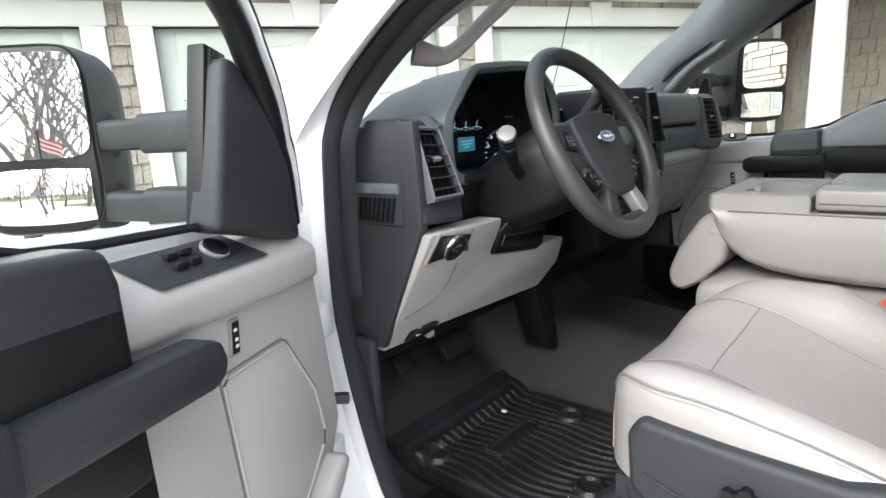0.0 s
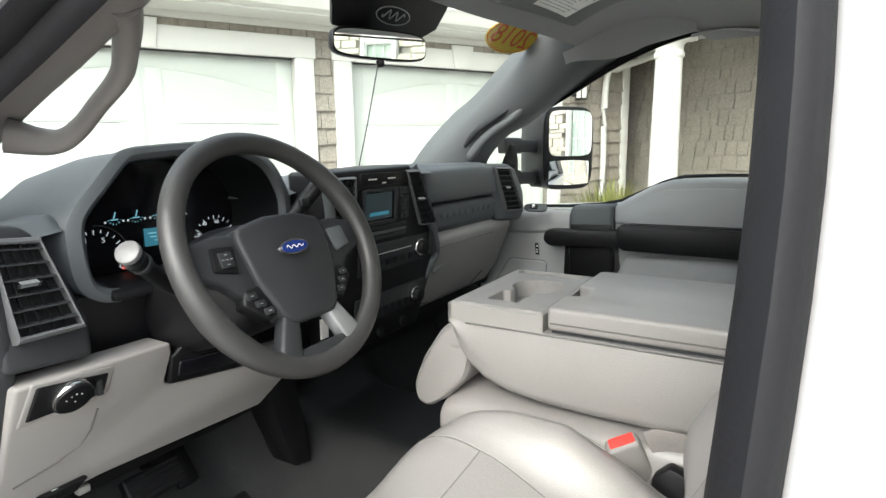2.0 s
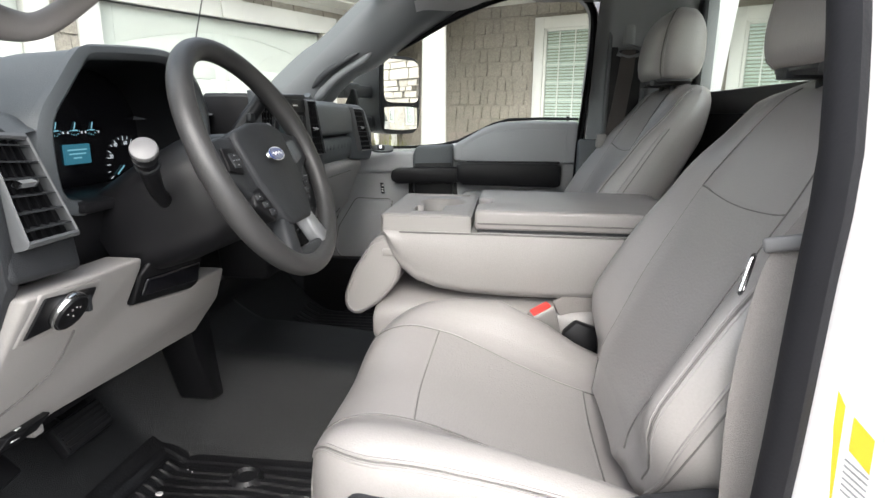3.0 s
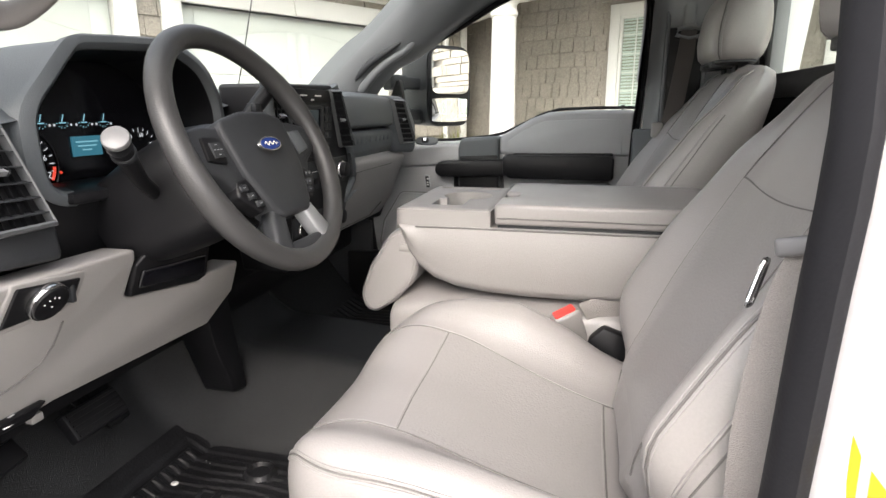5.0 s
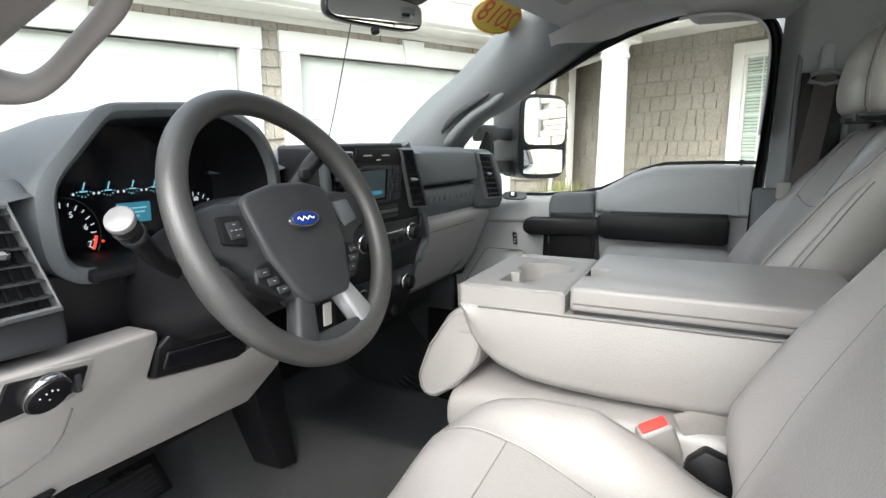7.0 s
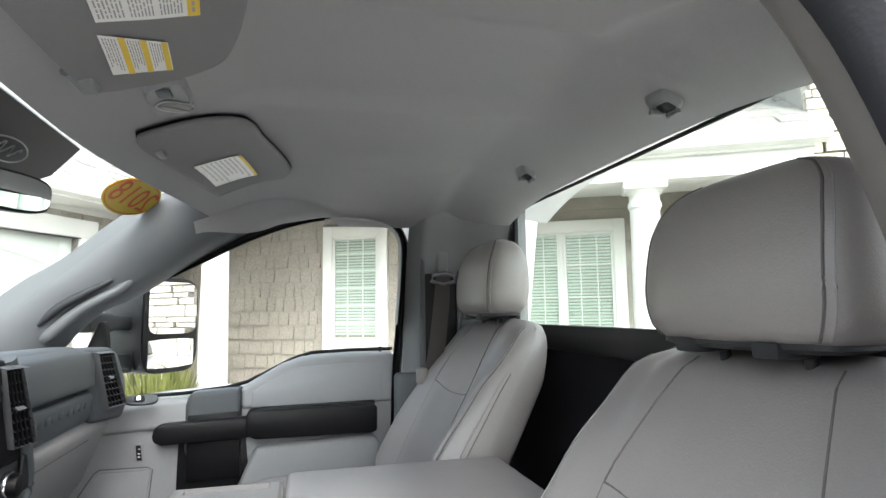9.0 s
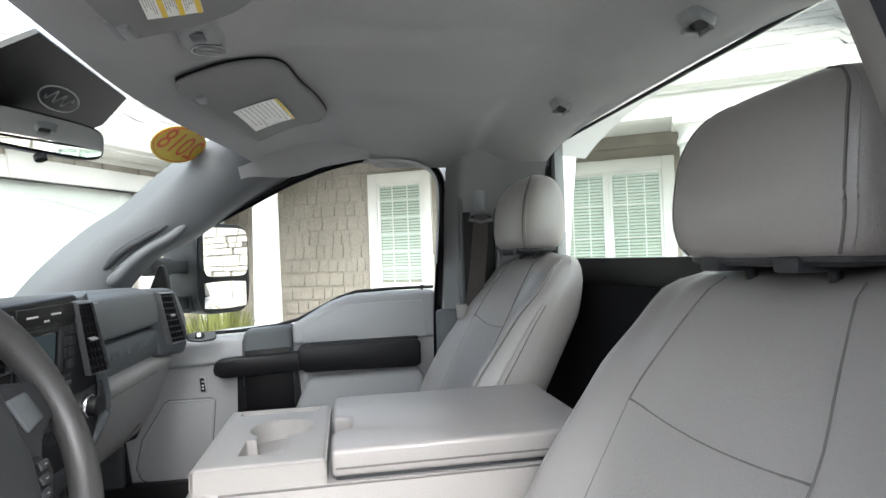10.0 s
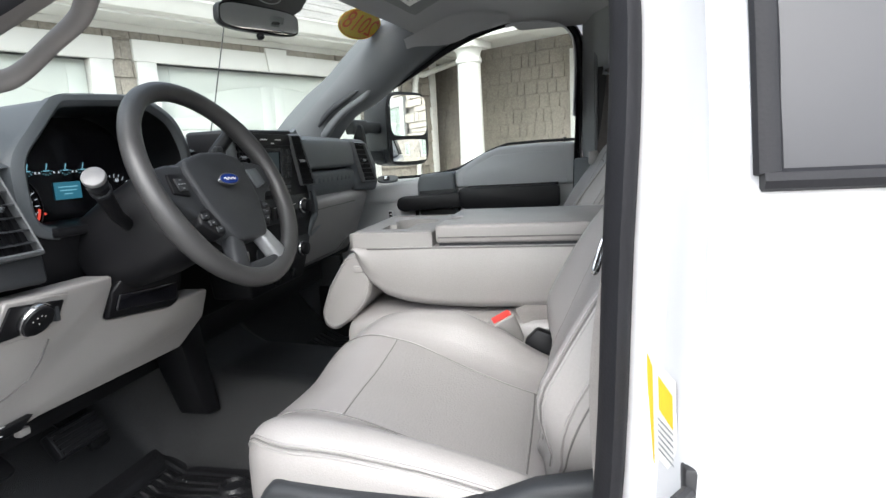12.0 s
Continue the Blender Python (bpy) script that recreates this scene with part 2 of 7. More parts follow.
def patch(f, nu, nv, bm=None):
    """A sheet f(u, v) over 0..1."""
    b = bmesh.new()
    vs = [[b.verts.new(f(i / nu, j / nv)) for j in range(nv + 1)] for i in range(nu + 1)]
    for i in range(nu):
        for j in range(nv):
            b.faces.new((vs[i][j], vs[i + 1][j], vs[i + 1][j + 1], vs[i][j + 1]))
    return join(bm, b)


def superring(c, ax, ay, n=28, e=2.6):
    """A rounded rectangle round c with half axes ax, ay."""
    out = []
    for k in range(n):
        a = 2 * math.pi * (k + 0.5) / n
        cx, sx = math.cos(a), math.sin(a)
        out.append(Vector(c) + Vector(ax) * math.copysign(abs(cx) ** (2 / e), cx) + Vector(ay) * math.copysign(abs(sx) ** (2 / e), sx))
    return out


def lerp(a, b, t):
    return a + (b - a) * t


def smooth(a, b, x):
    t = min(1, max(0, (x - a) / (b - a)))
    return t * t * (3 - 2 * t)


def table(points, x):
    """A smooth value from (x, value) pairs."""
    if x <= points[0][0]:
        return points[0][1]
    for (x0, y0), (x1, y1) in zip(points, points[1:]):
        if x <= x1:
            return y0 + (y1 - y0) * (x - x0) / (x1 - x0)
    return points[-1][1]


def writing(text, size, m, mat, parent, name="lettering", label="", depth=0.0004):
    cu = bpy.data.curves.new("t", "FONT")
    cu.body, cu.size, cu.align_x, cu.align_y, cu.extrude = text, size, "CENTER", "CENTER", depth
    tmp = bpy.data.objects.new("t", cu)
    me = bpy.data.meshes.new_from_object(tmp)
    bpy.data.objects.remove(tmp)
    b = bmesh.new()
    b.from_mesh(me)
    bpy.data.meshes.remove(me)
    b.transform(m)
    return part(name, b, mat, parent, label)


# ---- the house, in its own frame: a along the garage front, b into the house ----
HA = radians(-29)
HM = pose(-1.08, -0.157, 0, 0, 0, -29)
GROUND = 0.0




def shake_wall(parent, a0, a1, z0, z1, plane, face, holes=(), row=0.17, seed=1, count=9999):
    """Courses of uneven shakes on a wall. face "b": it looks to -b; face "a": it looks to -a. Joined where they pass the count of parts."""
    rnd = random.Random(seed)
    stuff = bmesh.new()
    z = z0
    n = 0
    while z < z1 - 0.03:
        a = a0 - rnd.random() * 0.1
        while a < a1:
            w = rnd.uniform(0.10, 0.24)
            l, r = max(a, a0) + 0.004, min(a + w, a1) - 0.004
            a += w
            if r - l < 0.02:
                continue
            top = min(z + row, z1)
            if any(r > h[0] and l < h[1] and top > h[2] and z < h[3] for h in holes):
                continue
            drop, lean = rnd.uniform(-0.006, 0.006), rnd.uniform(0.022, 0.040)
            low = z - 0.004 + drop
            if face == "b":
                pts = [(l, plane - lean, low), (r, plane - lean, low), (r, plane - 0.004, top), (l, plane - 0.004, top), (l, plane, low), (r, plane, low)]
            else:
                pts = [(plane - lean, l, low), (plane - lean, r, low), (plane - 0.004, r, top), (plane - 0.004, l, top), (plane, l, low), (plane, r, low)]
            vs = [stuff.verts.new(p) for p in pts]
            stuff.faces.new((vs[0], vs[1], vs[2], vs[3]))
            stuff.faces.new((vs[0], vs[4], vs[5], vs[1]))
            stuff.faces.new((vs[0], vs[3], vs[4]))
            stuff.faces.new((vs[1], vs[5], vs[2]))
            n += 1
        z += row
    return part("shake_siding", stuff, SIDING, parent, "weathered taupe cedar shakes", kind="stuff", angle=20)


house = thing("house", "taupe shake-sided house with white trim and columns", "house", m=HM)
B0, A0 = 5.8, 6.9
doors = [(-4.17, -1.49), (-0.93, 1.73), (2.32, 5.0)]
DOOR_TOP = 2.53
bm = bmesh.new()
edges = [-6.5] + [v for d in doors for v in d] + [6.42]
for l, r in zip(edges[0::2], edges[1::2]):
    box(l, r, B0, B0 + 0.2, 0, 3.0, bm=bm)
box(-6.5, 6.42, B0, B0 + 0.2, DOOR_TOP, 3.0, bm=bm)
part("garage_wall", bm, SIDING, house, "taupe shake garage front")
strips = [(-6.5, doors[0][0] - 0.19), (doors[0][1] + 0.19, doors[1][0] - 0.19), (doors[1][1] + 0.19, doors[2][0] - 0.19), (doors[2][1] + 0.19, 6.30)]
for i, (l, r) in enumerate(strips):
    shake_wall(house, l, r, 0.0, 2.86, B0, "b", seed=3 + i)
shake_wall(house, -6.5, 6.30, 2.735, 2.92, B0, "b", seed=9)
for l, r in doors:
    for s, e in ((l - 0.19, l), (r, r + 0.19)):
        part("door_casing", box(s, e, B0 - 0.045, B0 + 0.12, 0, DOOR_TOP, 0.006), TRIM, house)
    part("door_head", box(l - 0.21, r + 0.21, B0 - 0.05, B0 + 0.12, DOOR_TOP, DOOR_TOP + 0.2, 0.006), TRIM, house)
    c = (l + r) / 2
    part("keystone", prism([(c - 0.11, DOOR_TOP + 0.0), (c + 0.11, DOOR_TOP + 0.0), (c + 0.14, DOOR_TOP + 0.25), (c - 0.14, DOOR_TOP + 0.25)], "y", B0 - 0.075, B0 - 0.04, 0.004), TRIM, house)
part("corner_board", box(6.30, 6.425, B0 - 0.03, B0 + 0.25, 0, 2.86, 0.006), TRIM, house)
part("corner_return", box(6.43, 6.46, B0 + 0.0, B0 + 2.4, 0, 2.9), ENTRY, house)
# entry wall, set back
part("entry_wall", box(6.4, 8.2, B0 + 1.3, B0 + 1.5, 0, 3.0), ENTRY, house, "cream panelled entry wall")
part("entry_door", box(6.62, 7.5, B0 + 1.24, B0 + 1.31, 0.2, 2.3, 0.01), ENTRY, house)
part("entry_casing", box(6.46, 6.62, B0 + 1.2, B0 + 1.31, 0.2, 2.45, 0.006), TRIM, house)
# eaves and gutter over the garage
part("soffit", box(-7.0, 6.75, B0 - 0.42, B0 + 0.05, 2.86, 2.90), TRIM, house)
part("frieze_board", box(-6.6, 6.45, B0 - 0.04, B0 - 0.012, 2.80, 2.865, 0.004), TRIM, house)
gut = [(B0 - 0.42, 2.88), (B0 - 0.50, 2.90), (B0 - 0.53, 2.95), (B0 - 0.55, 3.0), (B0 - 0.57, 3.02), (B0 - 0.57, 3.035), (B0 - 0.42, 3.035)]
part("gutter", prism(gut, "x", -7.0, 6.75), TRIM, house, "white painted gutter", angle=25)
pts = curve([(6.55, B0 - 0.46, 2.92), (6.5, B0 - 0.4, 2.83), (6.1, B0 - 0.14, 2.66), (5.92, B0 - 0.08, 2.5), (5.91, B0 - 0.08, 1.2), (5.91, B0 - 0.08, 0.1)], 30)
part("downspout", tube(pts, 0.05, 8, flat=0.8), TRIM, house, "white painted downspout")


def shingle_roof(parent, a0, a1, edge, rise, run, z0, axis, rows=14, seed=5):
    """A slope of shingle courses, going up from its eave."""
    rnd = random.Random(seed)
    stuff = bmesh.new()
    for i in range(rows):
        s0, s1 = i / rows, (i + 1.25) / rows
        a = a0 - rnd.random() * 0.3
        while a < a1:
            w = rnd.choice((0.12, 0.16, 0.22, 0.3))
            l, r = max(a, a0), min(a + w, a1)
            a += w
            if r - l < 0.02:
                continue
            up = rnd.choice((0.006, 0.012, 0.018))
            quad = [(l, edge + run * s0, z0 + rise * s0 + up), (r - 0.004, edge + run * s0, z0 + rise * s0 + up), (r - 0.004, edge + run * s1, z0 + rise * s1), (l, edge + run * s1, z0 + rise * s1)]
            low = [(l, edge + run * s0, z0 + rise * s0 - 0.004), (r - 0.004, edge + run * s0, z0 + rise * s0 - 0.004)]
            if axis == "a":
                quad, low = [(q[1], q[0], q[2]) for q in quad], [(q[1], q[0], q[2]) for q in low]
            v = [stuff.verts.new(q) for q in quad + low]
            stuff.faces.new(v[:4])
            stuff.faces.new((v[0], v[4], v[5], v[1]))
    return part("shingle_courses", stuff, ROOF, parent, "grey asphalt shingles", kind="stuff", angle=20)


part("roof_deck", prism([(B0 - 0.5, 3.03), (B0 + 3.5, 5.4), (B0 + 3.5, 5.3), (B0 - 0.3, 3.0)], "x", -7.0, 6.8), ROOF, house)
shingle_roof(house, -7.0, 6.8, B0 - 0.53, 2.1, 3.5, 3.05, "b")

# the wing that looks across the drive: siding, windows, porch columns and beam
part("wing_wall", box(A0, A0 + 0.2, -1.5, B0 + 1.5, 0, 3.3), SIDING, house, "taupe shake wing wall")
wins = [(2.99, 3.63, 1.31, 2.66), (0.06, 1.26, 1.05, 2.58)]
shake_wall(house, -1.5, B0 + 1.3, 0.0, 3.25, A0, "a", holes=[(b0 - 0.12, b1 + 0.12, z0 - 0.1, z1 + 0.1) for b0, b1, z0, z1 in wins], row=0.19, seed=21)


def house_window(b0, b1, z0, z1, cols, rows, mulls):
    w = thing("window", "white framed house window with grid and lowered blinds", "window", m=HM, group="house windows")
    x = A0 - 0.02
    for y0, y1, c0, c1 in ((b0 - 0.13, b0, z0 - 0.12, z1 + 0.14), (b1, b1 + 0.13, z0 - 0.12, z1 + 0.14), (b0, b1, z1, z1 + 0.14), (b0, b1, z0 - 0.12, z0)):
        part("casing", box(x - 0.045, x + 0.03, y0, y1, c0, c1, 0.005), TRIM, w)
    n = len(mulls) + 1
    spans = list(zip([b0] + [m + 0.02 for m in mulls], [m - 0.02 for m in mulls] + [b1]))
    for s0, s1 in spans:
        sash = bmesh.new()
        for y0, y1, c0, c1 in ((s0, s0 + 0.035, z0, z1), (s1 - 0.035, s1, z0, z1), (s0 + 0.035, s1 - 0.035, z1 - 0.035, z1), (s0 + 0.035, s1 - 0.035, z0, z0 + 0.035)):
            box(x - 0.02, x + 0.01, y0, y1, c0, c1, 0.003, bm=sash)
        part("sash", sash, TRIM, w)
        grid = bmesh.new()
        for i in range(1, cols):
            y = lerp(s0, s1, i / cols)
            box(x - 0.008, x + 0.002, y - 0.007, y + 0.007, z0 + 0.03, z1 - 0.03, bm=grid)
        for j in range(1, rows):
            z = lerp(z0, z1, j / rows)
            box(x - 0.009, x + 0.003, s0 + 0.03, s1 - 0.03, z - 0.007, z + 0.007, bm=grid)
        part("muntins", grid, TRIM, w)
        part("pane", box(x + 0.004, x + 0.006, s0 + 0.03, s1 - 0.03, z0 + 0.03, z1 - 0.03), GLASS, w, shadow=False)
        blind = bmesh.new()
        z = z1 - 0.06
        while z > z0 + 0.05:
            vs = [blind.verts.new(p) for p in ((x + 0.016, s0 + 0.03, z), (x + 0.016, s1 - 0.03, z), (x + 0.0205, s1 - 0.03, z + 0.028), (x + 0.0205, s0 + 0.03, z + 0.028))]
            blind.faces.new(vs)
            z -= 0.038
        part("blind", blind, BLIND, w, "white slatted blind")
    for m in mulls:
        part("mullion", box(x - 0.03, x + 0.02, m - 0.02, m + 0.02, z0, z1, 0.004), TRIM, w)
    return w


house_window(*wins[0], 3, 6, [])
house_window(*wins[1], 3, 4, [0.66])


def column(a, b, top, r):
    c = thing("porch_column", "round white tapered porch column", "column", m=HM, group="porch columns")
    part("base", box(a - r * 1.35, a + r * 1.35, b - r * 1.35, b + r * 1.35, 0, 0.12, 0.01), TRIM, c)
    rings = []
    for z, k in ((0.12, 1.2), (0.2, 1.2), (0.24, 1.05), (0.9, 1.03), (top - 0.26, 0.9), (top - 0.24, 1.02), (top - 0.2, 1.02), (top - 0.18, 0.92), (top - 0.12, 0.94), (top - 0.08, 1.15)):
        rings.append([(a + r * k * math.cos(2 * math.pi * i / 28), b + r * k * math.sin(2 * math.pi * i / 28), z) for i in range(28)])
    part("shaft", loft(rings), TRIM, c)
    part("capital", box(a - r * 1.3, a + r * 1.3, b - r * 1.3, b + r * 1.3, top - 0.08, top, 0.008), TRIM, c)
    return c


COLS = 5.62
column(COLS, 4.50, 2.86, 0.160)
column(COLS, -0.19, 2.86, 0.150)
part("porch_beam", box(COLS - 0.14, COLS + 0.14, -1.6, B0, 2.86, 3.08, 0.006), TRIM, house)
part("porch_ceiling", box(COLS + 0.14, A0, -1.6, B0 + 1.4, 3.0, 3.04), TRIM, house)
gut = [(COLS - 0.2, 3.08), (COLS - 0.30, 3.10), (COLS - 0.33, 3.16), (COLS - 0.35, 3.2), (COLS - 0.35, 3.23), (COLS - 0.2, 3.23)]
part("porch_gutter", prism(gut, "y", -1.7, B0 - 0.6), TRIM, house, angle=25)
part("porch_fascia", box(COLS - 0.2, COLS - 0.14, -1.6, B0 - 0.4, 3.06, 3.22), TRIM, house)
part("wing_roof_deck", prism([(COLS - 0.3, 3.22), (COLS + 4, 5.6), (COLS + 4, 5.5), (COLS - 0.1, 3.2)], "y", -1.7, B0 - 0.5), ROOF, house)
shingle_roof(house, -1.7, B0 - 0.5, COLS - 0.32, 2.1, 3.6, 3.24, "a", seed=8)
part("porch_floor", box(COLS - 0.35, A0, -1.6, B0 + 1.4, -0.1, 0.16, 0.01), CONCRETE, house)


def lantern(a, z):
    l = thing("wall_lantern", "black metal coach lantern on the siding", "lantern", m=HM)
    part("backplate", box(a - 0.05, a + 0.05, B0 - 0.035, B0 - 0.02, z - 0.1, z + 0.12, 0.004), IRON, l)
    part("bracket", tube([(a, B0 - 0.03, z + 0.14), (a, B0 - 0.09, z + 0.19), (a, B0 - 0.14, z + 0.17)], 0.008), IRON, l)
    cage = bmesh.new()
    for sx in (-1, 1):
        for sy in (-1, 1):
            tube([(a + sx * 0.05, B0 - 0.14 + sy * 0.05, z - 0.13), (a + sx * 0.085, B0 - 0.14 + sy * 0.085, z + 0.1)], 0.007, 6, bm=cage)
    part("cage", cage, IRON, l)
    rings = [superring((a, B0 - 0.14, z + h), (w, 0, 0), (0, w, 0), 16, 8) for h, w in ((0.1, 0.1), (0.12, 0.105), (0.17, 0.05), (0.19, 0.015))]
    part("cap", loft(rings), IRON, l)
    part("floor_plate", box(a - 0.055, a + 0.055, B0 - 0.195, B0 - 0.085, z - 0.145, z - 0.13, 0.003), IRON, l)
    part("frosted_glass", box(a - 0.045, a + 0.045, B0 - 0.185, B0 - 0.095, z - 0.12, z + 0.09, 0.004), PAPER, l, "pale frosted glass")


lantern(5.42, 2.38)


def garage_door(l, r):
    g = thing("garage_door", "pale carriage-style sectional garage door", "garage door", m=HM, group="garage doors")
    x0, x1 = l, r
    n = 4
    h = DOOR_TOP / n
    for i in range(n):
        part("panel", box(x0 + 0.003, x1 - 0.003, B0 + 0.085, B0 + 0.125, i * h + 0.002, (i + 1) * h - 0.002, 0.004), GAR_PAINT, g)
    c = (x0 + x1) / 2
    for s, e in ((x0 + 0.03, c - 0.02), (c + 0.02, x1 - 0.03)):
        for a0, a1 in ((s, s + 0.13), (e - 0.13, e)):
            part("stile", box(a0, a1, B0 + 0.079, B0 + 0.086, 0.03, DOOR_TOP - 0.03, 0.004), GAR_PAINT, g)
        for z0, z1 in ((0.03, 0.16), (1.9, 2.02)):
            part("rail", box(s + 0.13, e - 0.13, B0 + 0.079, B0 + 0.086, z0, z1, 0.004), GAR_PAINT, g)
        for p, q in (((s + 0.13, 0.16), (e - 0.13, 1.9)),):
            d = Vector((q[0] - p[0], q[1] - p[1])).normalized()
            nrm = Vector((-d.y, d.x)) * 0.06
            if s > c - 0.1:
                p, q = (p[0], q[1]), (q[0], p[1])
                nrm = Vector((d.y, d.x)) * 0.06
            poly = [(p[0] + nrm.x, p[1] + nrm.y), (p[0] - nrm.x, p[1] - nrm.y), (q[0] - nrm.x, q[1] - nrm.y), (q[0] + nrm.x, q[1] + nrm.y)]
            part("brace", prism(poly, "y", B0 + 0.080, B0 + 0.086, 0.002), GAR_PAINT, g)
    # the arched top rail over both leaves
    arch = [(x0 + 0.16, DOOR_TOP - 0.03)] + [(lerp(x0 + 0.16, x1 - 0.16, k / 16), 2.18 + 0.2 * math.sin(math.pi * k / 16)) for k in range(17)] + [(x1 - 0.16, DOOR_TOP - 0.03)]
    part("arched_rail", prism(arch[::-1], "y", B0 + 0.0775, B0 + 0.086, 0.003), GAR_PAINT, g)
    for s in (-0.16, 0.16):
        part("pull", tube([(c + s, B0 + 0.06, 0.95), (c + s, B0 + 0.04, 0.98), (c + s, B0 + 0.04, 1.14), (c + s, B0 + 0.06, 1.17)], 0.01), IRON, g)


for l, r in doors:
    garage_door(l, r)

# the stone end of the wing, seen in the truck's mirror
stone_wall = thing("stone_wing", "pale ledgestone house wing with white windows", "house", m=HM)
SA = 5.6
part("core", box(SA + 0.05, SA + 3.0, -12.0, -1.6, 0, 5.2), MORTAR, stone_wall)
rnd = random.Random(12)
swins = [(-3.9, -3.0, 1.1, 2.5), (-7.2, -6.3, 1.1, 2.5)]
stones = bmesh.new()
z = 0.0
while z < 5.1:
    h = rnd.choice((0.08, 0.11, 0.14, 0.18))
    b = -12.0
    while b < -1.6:
        w = rnd.uniform(0.14, 0.5)
        l, r = b + 0.008, min(b + w, -1.6) - 0.008
        b += w
        if r - l < 0.04 or any(r > q[0] - 0.12 and l < q[1] + 0.12 and z + h > q[2] - 0.12 and z < q[3] + 0.12 for q in swins):
            continue
        d = rnd.uniform(0.0, 0.05)
        box(SA - 0.02 - d, SA + 0.06, l, r, z + 0.008, z + h - 0.008, 0.0, bm=stones)
    z += h
part("ledgestones", stones, STONE, stone_wall, "uneven pale ledgestones", kind="stuff")
A_KEEP, A0 = A0, SA
for q in swins:
    house_window(*q, 3, 4, [])
A0 = A_KEEP
part("stone_eave", box(SA - 0.5, SA + 0.2, -12.3, -1.5, 5.1, 5.3), TRIM, stone_wall)

# ---- ground and street ----
bm = patch(lambda u, v: (lerp(-400, 400, u), lerp(-400, 400, v), -0.03), 8, 8)
structure("ground", bm, GRASS, "tan winter lawn reaching the horizon", "ground")
bm = prism([(-7.5, 5.6), (6.2, 5.6), (5.4, -1.6), (5.2, -14), (-3.0, -14), (-6.5, -2)], "z", -0.12, 0.0)
bm.transform(HM)
structure("driveway", bm, CONCRETE, "pale concrete driveway", "driveway")
bm = prism([(-60, -14.2), (60, -14.2), (60, -21), (-60, -21)], "z", -0.12, -0.012)
bm.transform(HM)
structure("road", bm, CONCRETE, "pale concrete street behind the drive", "road")
bm = patch(lambda u, v: (lerp(-6.5, -60, u), lerp(-1.5, -13, u) + 4 * math.sin(3 * u) + (v - 0.5) * lerp(5.5, 7, u), -0.004), 24, 1)
structure("lane", bm, CONCRETE, "pale curving concrete lane through the lawn", "road")


def bare_tree(x, y, h, seed, spread=0.5):
    rnd = random.Random(seed)
    t = thing("bare_tree", "leafless winter street tree with fine twigs", "tree", at=(x, y, 0), group="bare trees")
    limbs = bmesh.new()
    trunk = bmesh.new()

    def grow(p, d, length, r, depth, into):
        pts, q = [p], p
        dd = d.copy()
        for k in range(3):
            dd = (dd + Vector((rnd.uniform(-1, 1), rnd.uniform(-1, 1), rnd.uniform(-0.2, 0.6))) * 0.16).normalized()
            q = q + dd * length / 3
            pts.append(q)
        tube(pts, [r, r * 0.88, r * 0.76, r * 0.62], 5 if depth < 2 else 3, bm=into)
        if depth >= 5:
            return
        for k in range(3 if depth < 4 else 2):
            nd = (dd + Vector((rnd.uniform(-1, 1), rnd.uniform(-1, 1), rnd.uniform(-0.3, 0.7))) * (spread + 0.25)).normalized()
            grow(pts[3 - (k == 2)], nd, length * rnd.uniform(0.62, 0.82), r * 0.6, depth + 1, limbs)

    grow(Vector((x, y, -0.03)), Vector((0, 0, 1)), h * 0.26, h * 0.013, 0, trunk)
    part("trunk", trunk, BARK, t)
    part("limbs", limbs, BARK, t, "grey-brown twigs")


for i, (x, y, h) in enumerate(((-12.5, -1.4, 7), (-14, -4.6, 8), (-17, -4, 10), (-23, -4, 11), (-15, -2.5, 7.5), (-19, -7, 9), (-21, -1, 10), (-27, -10, 11), (-26, 2, 10), (-12, -17, 9), (-34, -6, 12), (-4, -30, 12))):
    bare_tree(x, y, h, 40 + i)
rnd = random.Random(77)
far = bmesh.new()
for i in range(900):
    a = rnd.uniform(0, 2 * math.pi)
    d = rnd.uniform(70, 110)
    p = Vector((d * math.cos(a), d * math.sin(a), 0))
    h = rnd.uniform(6, 13)
    tube([p, p + Vector((rnd.uniform(-1, 1), rnd.uniform(-1, 1), h * 0.5)), p + Vector((rnd.uniform(-2, 2), rnd.uniform(-2, 2), h))], [0.25, 0.16, 0.04], 3, bm=far)
    for k in range(6):
        q = p + Vector((0, 0, h * rnd.uniform(0.4, 0.85)))
        tube([q, q + Vector((rnd.uniform(-3, 3), rnd.uniform(-3, 3), rnd.uniform(1, 3)))], [0.1, 0.03], 3, bm=far)
structure("far_woods", far, BARK, "leafless grey woods far behind the street", "woods", kind="stuff")


def flagpole(x, y):
    fp = thing("flag_pole", "pole with a striped flag and a small banner", "flag", at=(x, y, 0))
    part("pole", tube([(x, y, -0.03), (x, y, 2.3)], 0.015), IRON, fp)
    for i in range(6):
        part("stripe", patch(lambda u, v, i=i: (x - 0.1 * u, y - 0.30 * u + 0.03 * math.sin(6 * u), 2.25 - 0.16 * u - (i + v) * 0.034), 8, 1), RED if i % 2 == 0 else PAPER, fp)
    part("banner", patch(lambda u, v: (x + 0.1 * u, y + 0.5 * u + 0.03 * math.sin(7 * u), 1.75 - 0.1 * u - v * 0.25), 8, 2), INK, fp, "dark striped banner")


flagpole(-10.5, -0.9)


